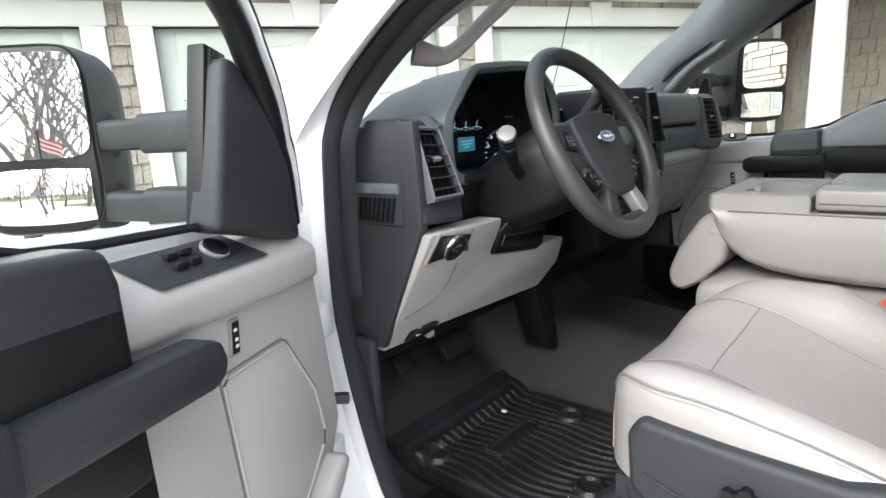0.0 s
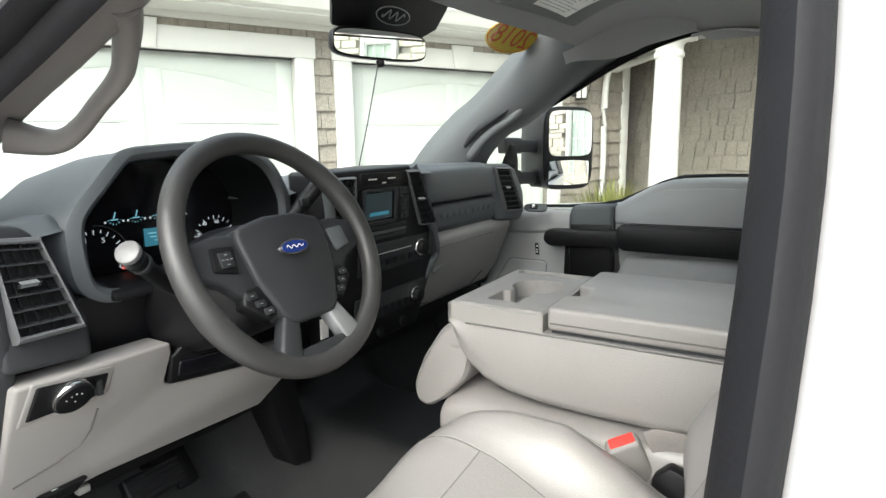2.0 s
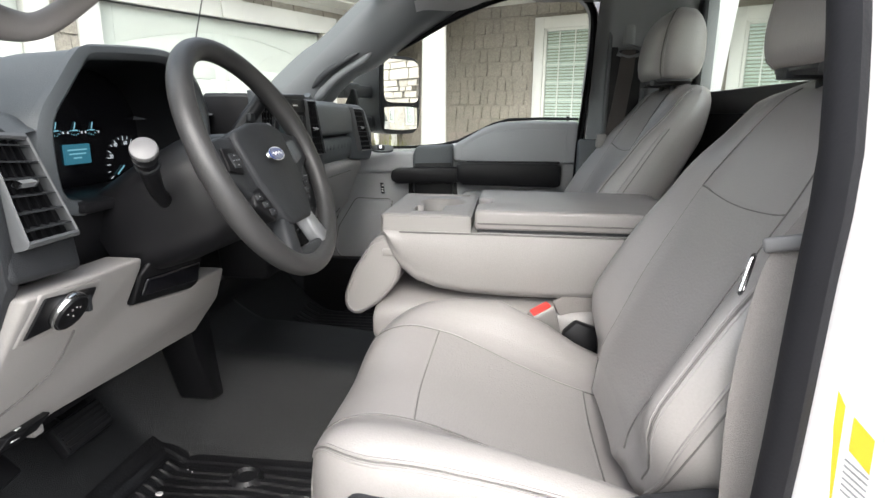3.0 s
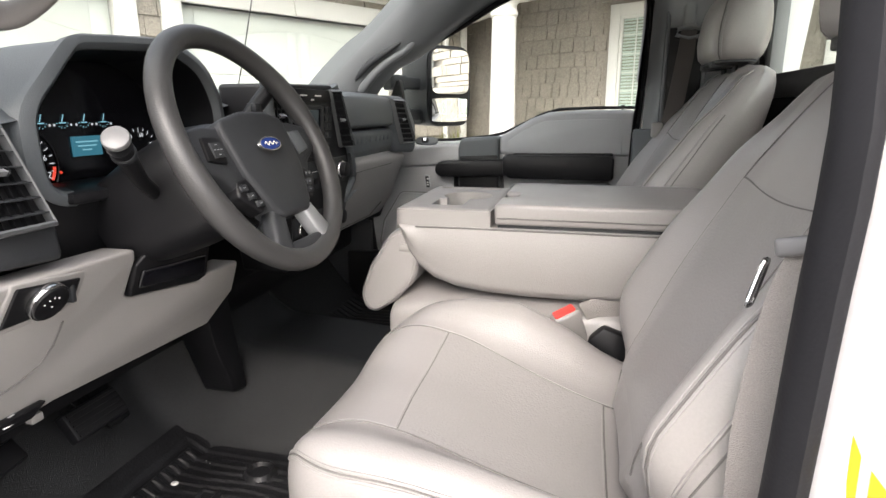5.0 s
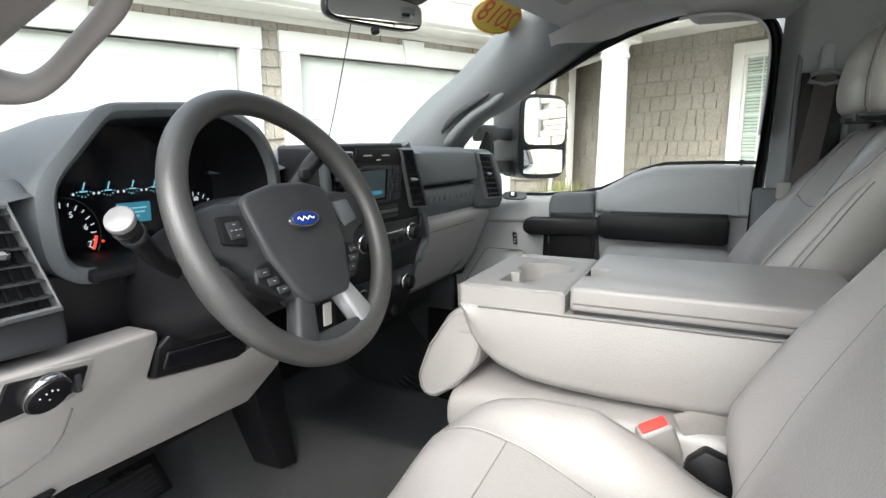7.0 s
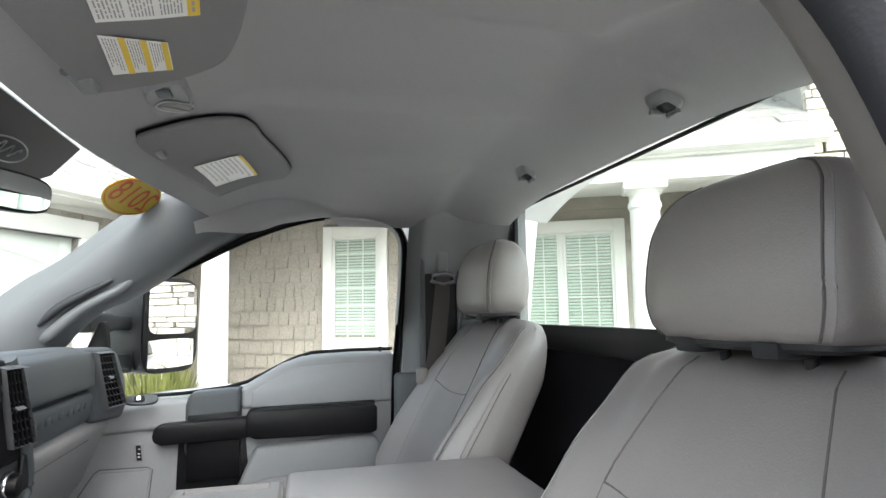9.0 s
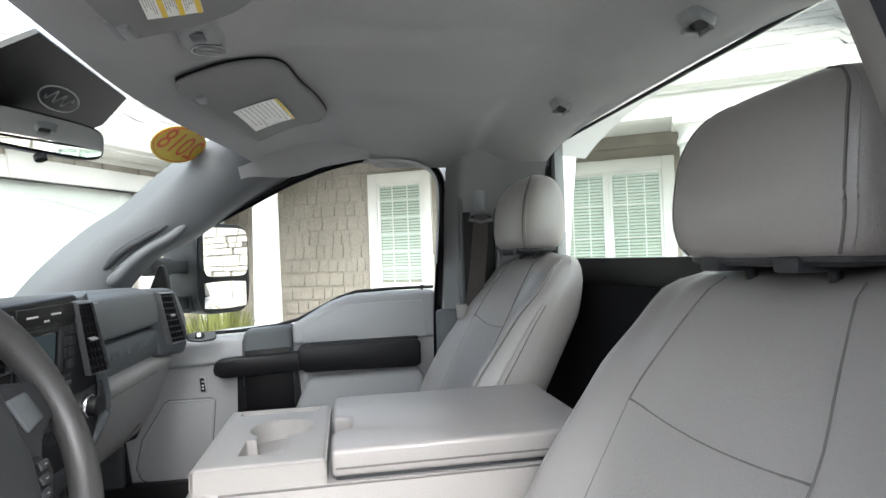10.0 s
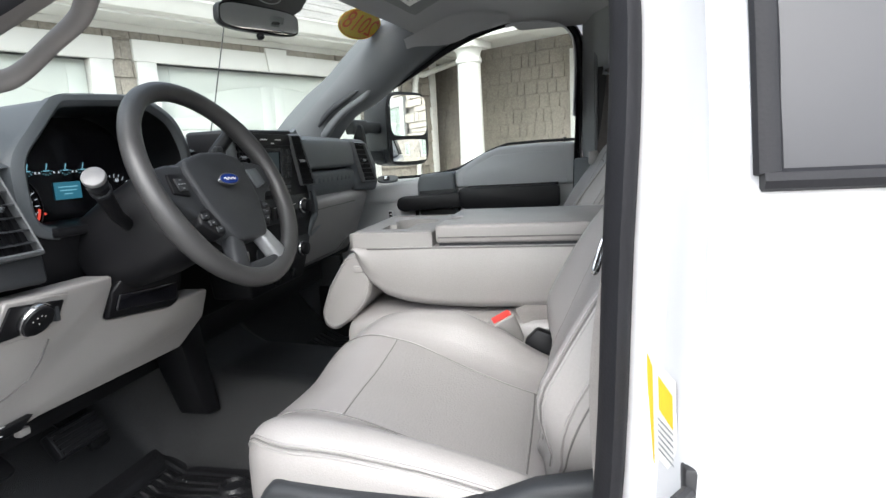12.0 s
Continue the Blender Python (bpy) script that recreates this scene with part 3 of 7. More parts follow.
def juniper(a, b, r, seed, n=900):
    rnd = random.Random(seed)
    t = thing("juniper_shrub", "low spreading yellow-green juniper shrub", "shrub", m=HM, group="shrubs")
    leaf = bmesh.new()
    for i in range(n):
        an, el = rnd.uniform(0, 2 * math.pi), rnd.uniform(0.15, 1.45)
        d = Vector((math.cos(an) * math.cos(el), math.sin(an) * math.cos(el), math.sin(el) * 0.9))
        p = Vector((a, b, 0.2)) + d * r * rnd.uniform(0.25, 0.75)
        q = p + d * rnd.uniform(0.12, 0.3) + Vector((0, 0, 0.1))
        s = d.cross(Vector((0, 0, 1))).normalized() * 0.012
        v = [leaf.verts.new(c) for c in (p - s, p + s, q)]
        leaf.faces.new(v)
    part("needles", leaf, LEAF, t)
    part("stems", tube([(a, b, -0.02), (a, b, 0.5)], 0.03), BARK, t)


juniper(5.35, 5.0, 1.2, 1, 1800)
juniper(4.95, 3.7, 0.75, 2)


# ---- the truck's cab: x to its right, y ahead ----
def side_x(z):
    """Half width of the cab's side at a height; it leans in above the belt."""
    return 0.845 - 0.26 * max(0.0, z - 1.52) - 0.06 * max(0.0, 1.2 - z)


APERTURE = [(0.60, 0.745), (0.74, 0.79), (0.80, 0.94), (0.835, 1.15), (0.84, 1.32), (0.83, 1.47), (0.815, 1.57), (0.77, 1.64), (0.66, 1.73), (0.55, 1.782), (0.44, 1.835), (0.31, 1.90), (0.17, 1.95), (0.03, 1.972), (-0.09, 1.955), (-0.15, 1.90), (-0.162, 1.80), (-0.157, 1.63), (-0.148, 1.44), (-0.14, 1.22), (-0.12, 1.0), (-0.08, 0.84), (0.02, 0.755), (0.25, 0.74)]


def opening_ring(profile, side, n=96, close=True, start=0.0, end=1.0):
    """A band that follows the door opening. profile: (outwards in its plane, outwards from the cab)."""
    pts = [Vector((0, y, z)) for y, z in APERTURE]
    if side < 0:
        # the driver's opening is rounder at its upper rear corner
        swap = {13: (0.03, 1.958), 14: (-0.07, 1.932), 15: (-0.126, 1.868), 16: (-0.150, 1.778)}
        pts = [Vector((0, *swap.get(i, (p.y, p.z)))) for i, p in enumerate(pts)]
    pts = curve(pts + [pts[0]], n)[:-1] if close else curve(pts, n)
    m = len(pts)
    rings = []
    for i, p in enumerate(pts):
        if not close and not (start * m <= i <= end * m):
            continue
        d = (pts[(i + 1) % m] - pts[i - 1]).normalized()
        out = Vector((0, d.z, -d.y))
        row = []
        for o, dx in profile:
            q = p + out * o
            row.append((side * (side_x(p.z) + dx), q.y, q.z))
        rings.append(row)
    return loft(rings, cap=False, closed=False, loop=close)


truck = thing("pickup_truck", "white single-cab pickup truck, driver door open", "truck", at=(0, 0, 0.7))
for side in (-1, 1):
    seal = [(-0.024, -0.022), (-0.024, -0.015), (-0.02, -0.004), (-0.011, 0.006), (-0.003, 0.004), (0.002, -0.006), (0.004, -0.02)]
    part("weatherstrip", opening_ring(seal, side), RUBBER, truck, "black rubber door seal", angle=60)
    jamb = [(0.0, -0.02), (0.006, -0.004), (0.018, 0.006), (0.028, 0.012), (0.036, 0.03), (0.042, 0.05), (0.05, 0.06), (0.056, 0.063)]
    b = opening_ring(jamb, side)
    for v in b.verts:
        # the post over the driver's windshield corner is slimmer
        if side < 0 and v.co.y > 0.12 and v.co.z > 1.60:
            v.co.x = max(v.co.x, -(side_x(v.co.z) + lerp(0.06, 0.010, smooth(1.60, 1.70, v.co.z))))
    part("door_jamb", b, WHITE_PAINT, truck, "glossy white painted door jamb", angle=35)
    b = opening_ring([(0.026, 0.016), (0.024, 0.024), (0.030, 0.034), (0.037, 0.036)], side)
    bmesh.ops.delete(b, geom=[v for v in b.verts if v.co.z < 1.76 or v.co.y > 0.18], context="VERTS")
    part("jamb_seal", b, RUBBER, truck, "thin black seal strip", angle=60)
# quarter behind the door, with its fixed dark glass
for side in (-1, 1):
    def quarter(u, v, side=side):
        z = lerp(0.74, 1.98, v)
        return (side * (side_x(z) + 0.064), lerp(-0.195, -0.62, u), z)
    part("cab_corner", patch(quarter, 3, 20), WHITE_PAINT, truck)
    def pane(u, v, side=side, o=0.068):
        z = lerp(1.498, 1.93, v)
        return (side * (side_x(z) + o), lerp(-0.236, -0.56, u), z)
    part("quarter_glass", patch(pane, 3, 8), PRIVACY, truck, "dark fixed quarter glass")
    part("quarter_trim", tube([(side * (side_x(z) + 0.069), -0.232, z) for z in (1.500, 1.6, 1.75, 1.93)], 0.010, 8, flat=0.6), RUBBER, truck, "black glass surround")
    part("quarter_trim", tube([(side * (side_x(1.498) + 0.069), y, 1.496) for y in (-0.228, -0.4, -0.56)], 0.008, 8), RUBBER, truck)
    def fender(u, v, side=side):
        y = lerp(0.97, 2.7, u)
        z = lerp(0.7, 1.36, v)
        return (side * (0.96 - 0.12 * smooth(0.8, 1.0, v) - 0.1 * smooth(0.7, 1.0, u)), y, z - 0.05 * u)
    part("fender", patch(fender, 12, 12), WHITE_PAINT, truck)
    part("rocker", box(side * 0.80, side * 0.93, -0.3, 1.0, 0.62, 0.745, 0.03), WHITE_PAINT, truck)


def hood_f(u, v):
    x = lerp(-0.86, 0.86, u)
    y = lerp(1.22, 2.7, v)
    z = 1.40 - 0.04 * abs(x / 0.86) ** 3 - 0.10 * v * v + 0.03 * smooth(0.35, 0.25, abs(x)) * (1 - v)
    return (x, y, z)


part("hood", patch(hood_f, 24, 16), WHITE_PAINT, truck, "white hood")
part("front_face", box(-0.9, 0.9, 2.62, 2.72, 0.6, 1.28, 0.03), DARK_PL, truck)
part("underbody", box(-0.8, 0.8, -0.6, 2.6, 0.5, 0.7), BLACK_PL, truck)
for sx in (-1, 1):
    part("wheel", disc((sx * 0.82, 1.95, 0.39), (1, 0, 0), 0.39, 0.26, 32, 0.04), RUBBER, truck)
part("cowl", patch(lambda u, v: (lerp(-0.82, 0.82, u), lerp(1.05, 1.26, v), 1.44 - 0.03 * v - 0.02 * abs(2 * u - 1) ** 2), 12, 3), BLACK_PL, truck, "black wiper cowl")
for x in (-0.35, 0.15):
    part("wiper", tube([(x + 0.6, 1.08, 1.462), (x + 0.3, 1.02, 1.478), (x, 1.0, 1.485)], 0.008, 6), BLACK_PL, truck)
part("antenna", tube([(0.80, 1.42, 1.36), (0.80, 1.30, 1.75), (0.80, 1.2, 2.12)], 0.0025, 5), IRON, truck, "thin black radio aerial")


# roof and its inner skin
def roof_f(u, v):
    x = lerp(-0.72, 0.72, u)
    y = lerp(0.46, -0.62, v)
    z = 2.085 - 0.09 * abs(x / 0.72) ** 3 - 0.03 * (2 * v - 0.8) ** 2
    return (x, y, z)


part("roof", patch(roof_f, 16, 10), WHITE_PAINT, truck)


def liner_z(x, y):
    z = 2.035 - 0.075 * abs(x / 0.66) ** 3.5
    z -= 0.075 * smooth(-0.22, -0.43, y) + 0.085 * smooth(0.22, 0.52, y)
    z += 0.026 * smooth(0.03, -0.01, x + 0.05 * smooth(0.0, -0.25, y)) * smooth(-0.34, -0.16, y) * smooth(0.34, 0.16, y) * smooth(-0.54, -0.35, x)
    z -= 0.020 * smooth(0.29, 0.36, abs(x)) * smooth(-0.26, -0.20, y) * smooth(0.17, 0.06, y)
    return z


def liner_f(u, v):
    y = lerp(0.52 - (0.13 if u > 0.5 else 0.06) * abs(2 * u - 1) ** 2, -0.43, v)
    x = lerp(-0.70, 0.70 - 0.085 * smooth(0.04, 0.12, y), u)
    return (x, y, liner_z(x, y))


# black band widened past the seal to take in the shade beside it
for side in (-1,):
    b = opening_ring([(-0.020, -0.018), (-0.032, -0.022), (-0.042, -0.028), (-0.046, -0.036)], side)
    bmesh.ops.delete(b, geom=[v for v in b.verts if v.co.z < 1.2 or v.co.y < 0.22], context="VERTS")
    part("seal_and_shade", b, RUBBER, truck, "black inner pillar seal and the shade beside it", angle=60)
structure("ceiling", patch(liner_f, 120, 80), HEADLINER, "grey cloth headliner, smooth with shallow steps", "headliner", angle=60)
# rail trim between the headliner and the door seals, and the trim on the pillars behind the doors
for side in (-1, 1):
    rail = [(-0.023, -0.018), (-0.030, -0.034), (-0.034, -0.062), (-0.030, -0.082)] if side > 0 else [(-0.016, -0.018), (-0.016, -0.026), (-0.012, -0.040), (-0.002, -0.056), (0.012, -0.070)]
    b = opening_ring(rail, side)
    bmesh.ops.delete(b, geom=[v for v in b.verts if v.co.z < 1.6 or v.co.y > (0.10 if side > 0 else 0.30)], context="VERTS")
    part("rail_trim", b, HEADLINER if side > 0 else TAUPE_PL, truck, "grey roof rail trim", angle=60)

    def pillar_f(u, v, side=side):
        z = lerp(1.10, 1.99, v)
        if side < 0:
            y = table(((0, -0.150), (0.15, -0.175), (0.4, -0.22), (1, -0.43)), u)
            return (-(side_x(z) - 0.020 - 0.036 * smooth(0, 0.25, u)), y - 0.012 * smooth(0.5, 0.9, v), z)
        y = table(((0, -0.158), (0.35, -0.22), (1, -0.43)), u)
        return (side_x(z) - 0.020 - 0.050 * smooth(0, 0.25, u) - 0.09 * smooth(0.55, 1.0, u) - 0.03 * smooth(0.8, 1, v), y, z)
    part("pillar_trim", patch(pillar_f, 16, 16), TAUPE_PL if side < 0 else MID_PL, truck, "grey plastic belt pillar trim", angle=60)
# windshield pillars: the grey cover inside, the painted post outside
DOOR_EDGE = {-1: [(-0.745, 1.00, 1.47), (-0.742, 0.945, 1.56), (-0.735, 0.87, 1.630), (-0.730, 0.70, 1.712), (-0.727, 0.56, 1.766), (-0.72, 0.365, 1.826), (-0.71, 0.18, 1.90)], 1: [(0.80, 0.862, 1.44), (0.79, 0.774, 1.588), (0.773, 0.681, 1.681), (0.765, 0.590, 1.725), (0.746, 0.410, 1.842), (0.725, 0.232, 1.939), (0.705, 0.095, 1.962)]}
GLASS_EDGE = {-1: [(-0.69, 1.07, 1.47), (-0.686, 0.955, 1.565), (-0.690, 0.82, 1.650), (-0.688, 0.69, 1.706), (-0.682, 0.55, 1.762), (-0.668, 0.42, 1.835), (-0.65, 0.24, 1.92)], 1: [(0.74, 1.08, 1.50), (0.70, 0.955, 1.622), (0.685, 0.83, 1.727), (0.67, 0.73, 1.790), (0.65, 0.612, 1.887), (0.635, 0.52, 1.948), (0.60, 0.42, 1.99)]}
for side in (-1, 1):
    rings = []
    for p, q in zip(curve(DOOR_EDGE[side], 36), curve(GLASS_EDGE[side], 36)):
        inw = Vector((-side * 0.030, -0.022, -0.016)) * (1 if side > 0 else 0.5)
        row = [p, p.lerp(q, 0.12) + inw * 0.55, p.lerp(q, 0.35) + inw, p.lerp(q, 0.68) + inw * 0.95, p.lerp(q, 0.92) + inw * 0.5, q, q + Vector((side * 0.02, 0.03, 0.03)), p + Vector((side * 0.035, 0.045, 0.035))]
        rings.append(row)
    part("pillar_cover", loft(rings), TAUPE_PL if side < 0 else PILLAR_SHADED, truck, "grey windshield pillar cover", angle=60)
    rings = []
    line = [(0.915, 0.99, 1.40), (0.885, 0.87, 1.63), (0.83, 0.65, 1.83), (0.76, 0.38, 2.02)] if side > 0 else [(0.87, 0.98, 1.36), (0.825, 0.86, 1.57), (0.765, 0.63, 1.775), (0.70, 0.36, 1.95)]
    for p in curve([Vector((side * x, y, z)) for x, y, z in line], 24):
        rings.append([p + Vector(o) for o in ((side * 0.045, -0.02, -0.02), (side * 0.05, 0.05, 0.03), (side * 0.02, 0.06, 0.045), (side * -0.02, 0.05, 0.04), (side * -0.02, 0.02, 0.01))])
    part("outer_pillar", loft(rings), WHITE_PAINT, truck, "white painted windshield pillar", angle=40)
def liner_corner(u, v):
    y = lerp(0.08, 0.432, u)
    x1, z1 = table(((0.095, 0.705), (0.232, 0.725), (0.410, 0.746), (0.59, 0.765)), y), table(((0.095, 1.962), (0.232, 1.939), (0.410, 1.842), (0.59, 1.725)), y)
    x0 = 0.60
    v *= 1 - 0.78 * smooth(0.22, 0.43, y)
    return (lerp(x0, x1 - 0.026, v), y - 0.012 * v, lerp(liner_z(x0, y) - 0.002, z1 - 0.014, v) - 0.014 * math.sin(math.pi * v) * smooth(0.0, 0.3, v))


part("liner_corner", patch(liner_corner, 20, 10), HEADLINER, truck, "grey cloth headliner corner", angle=60)
part("header", box(-0.64, 0.36, 0.44, 0.50, 1.985, 2.03, 0.012), HEADLINER, truck)


def shield(u, v):
    x = lerp(-0.78, 0.78, u) * lerp(1.0, 0.85, v)
    bow = 0.07 * (2 * u - 1) ** 2
    return (x, lerp(1.20, 0.545, v) - bow * lerp(1.4, 0.6, v), lerp(1.47, 1.985, v))


part("windshield", patch(shield, 20, 10), GLASS, truck, "clear windshield", shadow=False)
part("back_glass", box(-0.56, 0.56, -0.447, -0.443, 1.63, 1.955), GLASS, truck, "clear rear window", shadow=False)
frame_bm = bmesh.new()
for x0, x1, z0, z1 in ((-0.66, 0.66, 1.575, 1.635), (-0.60, -0.545, 1.635, 1.95), (0.545, 0.60, 1.635, 1.95)):
    box(x0, x1, -0.45, -0.435, z0, z1, 0.004, bm=frame_bm)
part("back_glass_frame", frame_bm, BLACK_PL, truck)
part("back_glass_seal", tube([(x, -0.434, 1.953 + 0.0 * x) for x in (-0.56, 0, 0.56)], 0.004, 6), RUBBER, truck)
part("cab_back", box(-0.80, 0.80, -0.50, -0.44, 0.78, 1.60, 0.01), BACK_CLOTH, truck, "black carpeted back wall")
for side in (1,):
    part("cab_back_side", box(side * 0.60, side * 0.80, -0.50, -0.45, 1.58, 2.0, 0.01), MID_PL, truck)
    part("corner_panel", box(side * 0.60, side * 0.74, -0.445, -0.428, 1.60, 1.97, 0.01), MID_PL, truck)


# floor with the hump in its middle and the toe board
def floor_z(x, y):
    z = 0.805
    z += 0.19 * smooth(0.32, 0.10, abs(x - 0.04)) * lerp(0.75, 1.0, smooth(0.1, 0.8, y))
    toe = max(0.0, y - 0.80)
    return z + 0.55 * toe + 0.6 * toe * smooth(0, 0.3, toe)


structure("floor", patch(lambda u, v: (lerp(-0.80, 0.80, u), lerp(-0.44, 1.30, v), floor_z(lerp(-0.80, 0.80, u), lerp(-0.44, 1.30, v))), 64, 64), CARPET, "black textured vinyl cab floor with hump", "floor", angle=60)
part("back_corner", box(-0.80, -0.74, -0.50, -0.42, 1.58, 2.0, 0.01), MID_PL, truck)
# added black box that hides the bright jamb low at the far door
part("jamb_blocker", box(0.765, 0.812, 0.42, 0.90, 0.77, 1.02, 0.01), BLACK_PL, truck, "black box added to hide the bright far door jamb")
part("firewall", box(-0.80, 0.80, 1.24, 1.28, 0.78, 1.46), BLACK_PL, truck)
for side in (-1, 1):
    part("kick_panel", box(side * 0.775, side * 0.80, 0.80, 1.26, 0.78, 1.14, 0.01), DARK_PL, truck, "dark plastic kick panel")
    part("sill_plate", box(side * 0.70, side * 0.83, -0.10, 0.74, 0.76, 0.812, 0.012), BLACK_PL, truck)


# ---- seats ----
def cushion(c, half, y0, y1, ztop, zlow, e=4.0, n=26, tilt=0.0, wave=0.0, corner=0.0):
    """A padded block: rings across x at stations along y, rounded at both ends. c: x of its middle."""
    rings = []
    for i in range(n + 1):
        s = i / n
        a = math.pi * s
        y = (y0 + y1) / 2 - (y1 - y0) / 2 * math.copysign(abs(math.cos(a)) ** 0.45, math.cos(a))
        k = max(0.02, math.sin(a)) ** 0.28
        zt = ztop + tilt * (y - y1)
        zc, hz = (zt + zlow) / 2, (zt - zlow) / 2
        over = max(0.0, y - (y1 - corner)) / corner if corner else 0.0
        w = half * (0.90 + 0.10 * k) - corner * 0.9 * (1 - math.sqrt(max(0.0, 1 - over * over)))
        ring = superring((c, y, zc), (w, 0, 0), (0, 0, hz * k), 44, e)
        for q in ring:
            if q.z > zc:
                q.z += wave * (abs((q.x - c) / half) ** 3 - 0.35)
        rings.append(ring)
    return loft(rings)


def spline(points, x):
    """A smooth value through (x, value) pairs, with no overshoot to speak of."""
    if x <= points[0][0]:
        return points[0][1]
    if x >= points[-1][0]:
        return points[-1][1]
    slopes = [(q[1] - p[1]) / (q[0] - p[0]) for p, q in zip(points, points[1:])]
    tans = [slopes[0]] + [0.0 if m * n <= 0 else 2 * m * n / (m + n) for m, n in zip(slopes, slopes[1:])] + [slopes[-1]]
    for i, ((x0, y0), (x1, y1)) in enumerate(zip(points, points[1:])):
        if x <= x1:
            h = x1 - x0
            t = (x - x0) / h
            return y0 * (1 + 2 * t) * (1 - t) ** 2 + y1 * t * t * (3 - 2 * t) + h * (tans[i] * t * (1 - t) ** 2 - tans[i + 1] * t * t * (1 - t))


SIT = [(-0.13, 1.040), (-0.03, 1.062), (0.10, 1.100), (0.235, 1.145), (0.30, 1.156), (0.36, 1.150), (0.41, 1.130)]
OUTER = [(-0.13, 1.085), (0.0, 1.128), (0.12, 1.158), (0.24, 1.176), (0.33, 1.180), (0.41, 1.145)]
INNER = [(-0.13, 1.095), (-0.036, 1.126), (0.03, 1.166), (0.08, 1.197), (0.16, 1.217), (0.27, 1.204), (0.35, 1.170), (0.41, 1.140)]


def sit_z(dx, y):
    """Height of the driver cushion's skin: a dished middle between two raised bolsters."""
    s, o, i = spline(SIT, y), spline(OUTER, y), spline(INNER, y)
    return spline([(-0.275, o - 0.016), (-0.225, o), (-0.155, s + 0.004), (0.0, s - 0.003), (0.135, s + 0.020), (0.205, i), (0.265, i - 0.016)], dx)


def seat(name, label):
    s = thing(name, label, "seat", at=(-0.455, 0.1, 0.8), group="front seats")
    c = -0.455
    zlow, y0, y1, corner = 0.992, -0.13, 0.378, 0.115

    def plan(y):
        over = max(0.0, y - (y1 - corner)) / corner
        return 0.270 - corner * 0.95 * (1 - math.sqrt(max(0.0, 1 - over * over)))

    def skin(x, y, lift=0.0):
        q = min(0.9999, abs((x - c) / plan(y)))
        e = min(1.0, abs((2 * y - y0 - y1) / (y1 - y0))) ** (1 / 0.42)
        k = max(0.02, math.sqrt(1 - e * e)) ** 0.24
        return zlow + (sit_z(x - c, y) - zlow) * k * (1 - q**9) ** (1 / 9) + lift

    rings = []
    n = 34
    for i in range(n + 1):
        a = math.pi * i / n
        y = (y0 + y1) / 2 - (y1 - y0) / 2 * math.copysign(abs(math.cos(a)) ** 0.42, math.cos(a))
        k = max(0.02, math.sin(a)) ** 0.24
        w = plan(min(y, y1 - 0.004))
        row = []
        for j in range(45):
            q = math.sin(math.pi / 2 * (j / 22 - 1))
            z = zlow + (sit_z(q * w, y) - zlow) * k * (1 - min(1, abs(q)) ** 9) ** (1 / 9)
            row.append((c + q * w, y, z))
        for j in range(1, 8):
            row.append((c + w * (1 - j / 4), y, zlow - 0.01 * k))
        rings.append(row)
    cush = part("seat_cushion", loft(rings), VINYL, s, "light grey vinyl cushion with stitched seams", angle=70)

    def left(y):
        return c - 0.150 - 0.006 * math.sin(3 * y)

    def right(y):
        return c + lerp(0.112, 0.140, smooth(-0.04, 0.23, y))

    def ins(u, v):
        y = lerp(-0.030, 0.236, v) + 0.008 * math.sin(math.pi * u)
        x = lerp(left(y), right(y), u)
        return (x, y, skin(x, y, 0.0016))

    part("seat_insert", patch(ins, 18, 14), VINYL_PERF, s, "perforated grey vinyl insert", angle=70)
    lines = (
        [(left(0.238) - 0.010 * k / 12, lerp(0.236, 0.374, k / 12)) for k in range(13)],
        [(right(0.238) + 0.006 * k / 12, lerp(0.236, 0.374, k / 12)) for k in range(13)],
        [(lerp(left(0.237), right(0.237), k / 14), 0.237 + 0.008 * math.sin(math.pi * k / 14)) for k in range(15)],
        [(left(y), y) for y in [lerp(0.238, -0.09, k / 14) for k in range(15)]],
        [(right(y), y) for y in [lerp(0.238, -0.09, k / 14) for k in range(15)]],
        [(lerp(left(-0.03), right(-0.03), k / 10), -0.031) for k in range(11)],
    )
    for line in lines:
        part("seam", tube([(x, y, skin(x, y, 0.0008)) for x, y in line], 0.0013, 6), SEAM, cush)
        part("stitching", tube([(x + 0.004, y + 0.0035, skin(x + 0.004, y + 0.003, 0.0002)) for x, y in line], 0.0008, 5), STITCH, cush)
    # two welts run along the outer edge and round the front corner, a seam between them
    for q, r, mat in ((0.944, 0.0021, VINYL), (0.953, 0.0012, SEAM), (0.962, 0.0021, VINYL)):
        for sgn in (-1, 1):
            pts = []
            for i in range(60):
                a = math.pi * lerp(0.16, 0.90, i / 59)
                y = (y0 + y1) / 2 - (y1 - y0) / 2 * math.copysign(abs(math.cos(a)) ** 0.42, math.cos(a))
                w = plan(min(y, y1 - 0.004))
                z = zlow + (sit_z(sgn * q * w, y) - zlow) * math.sin(a) ** 0.24 * (1 - q**9) ** (1 / 9)
                pts.append((c + sgn * q * w, y, z + 0.0008))
            part("welt", tube(pts, r, 6), mat, cush)
    # backrest: a flat middle between bolsters that stand forward and square shoulders
    lean = Vector((0, -0.46, 0.888)).normalized()
    fwd = Vector((0, 0.888, 0.46)).normalized()
    base = Vector((c, -0.075, 1.07))

    def back_half(h):
        return spline([(0, 0.180), (0.03, 0.208), (0.05, 0.222), (0.09, 0.250), (0.145, 0.270), (0.2, 0.272), (0.45, 0.272), (0.53, 0.266), (0.585, 0.248), (0.618, 0.20)], h)

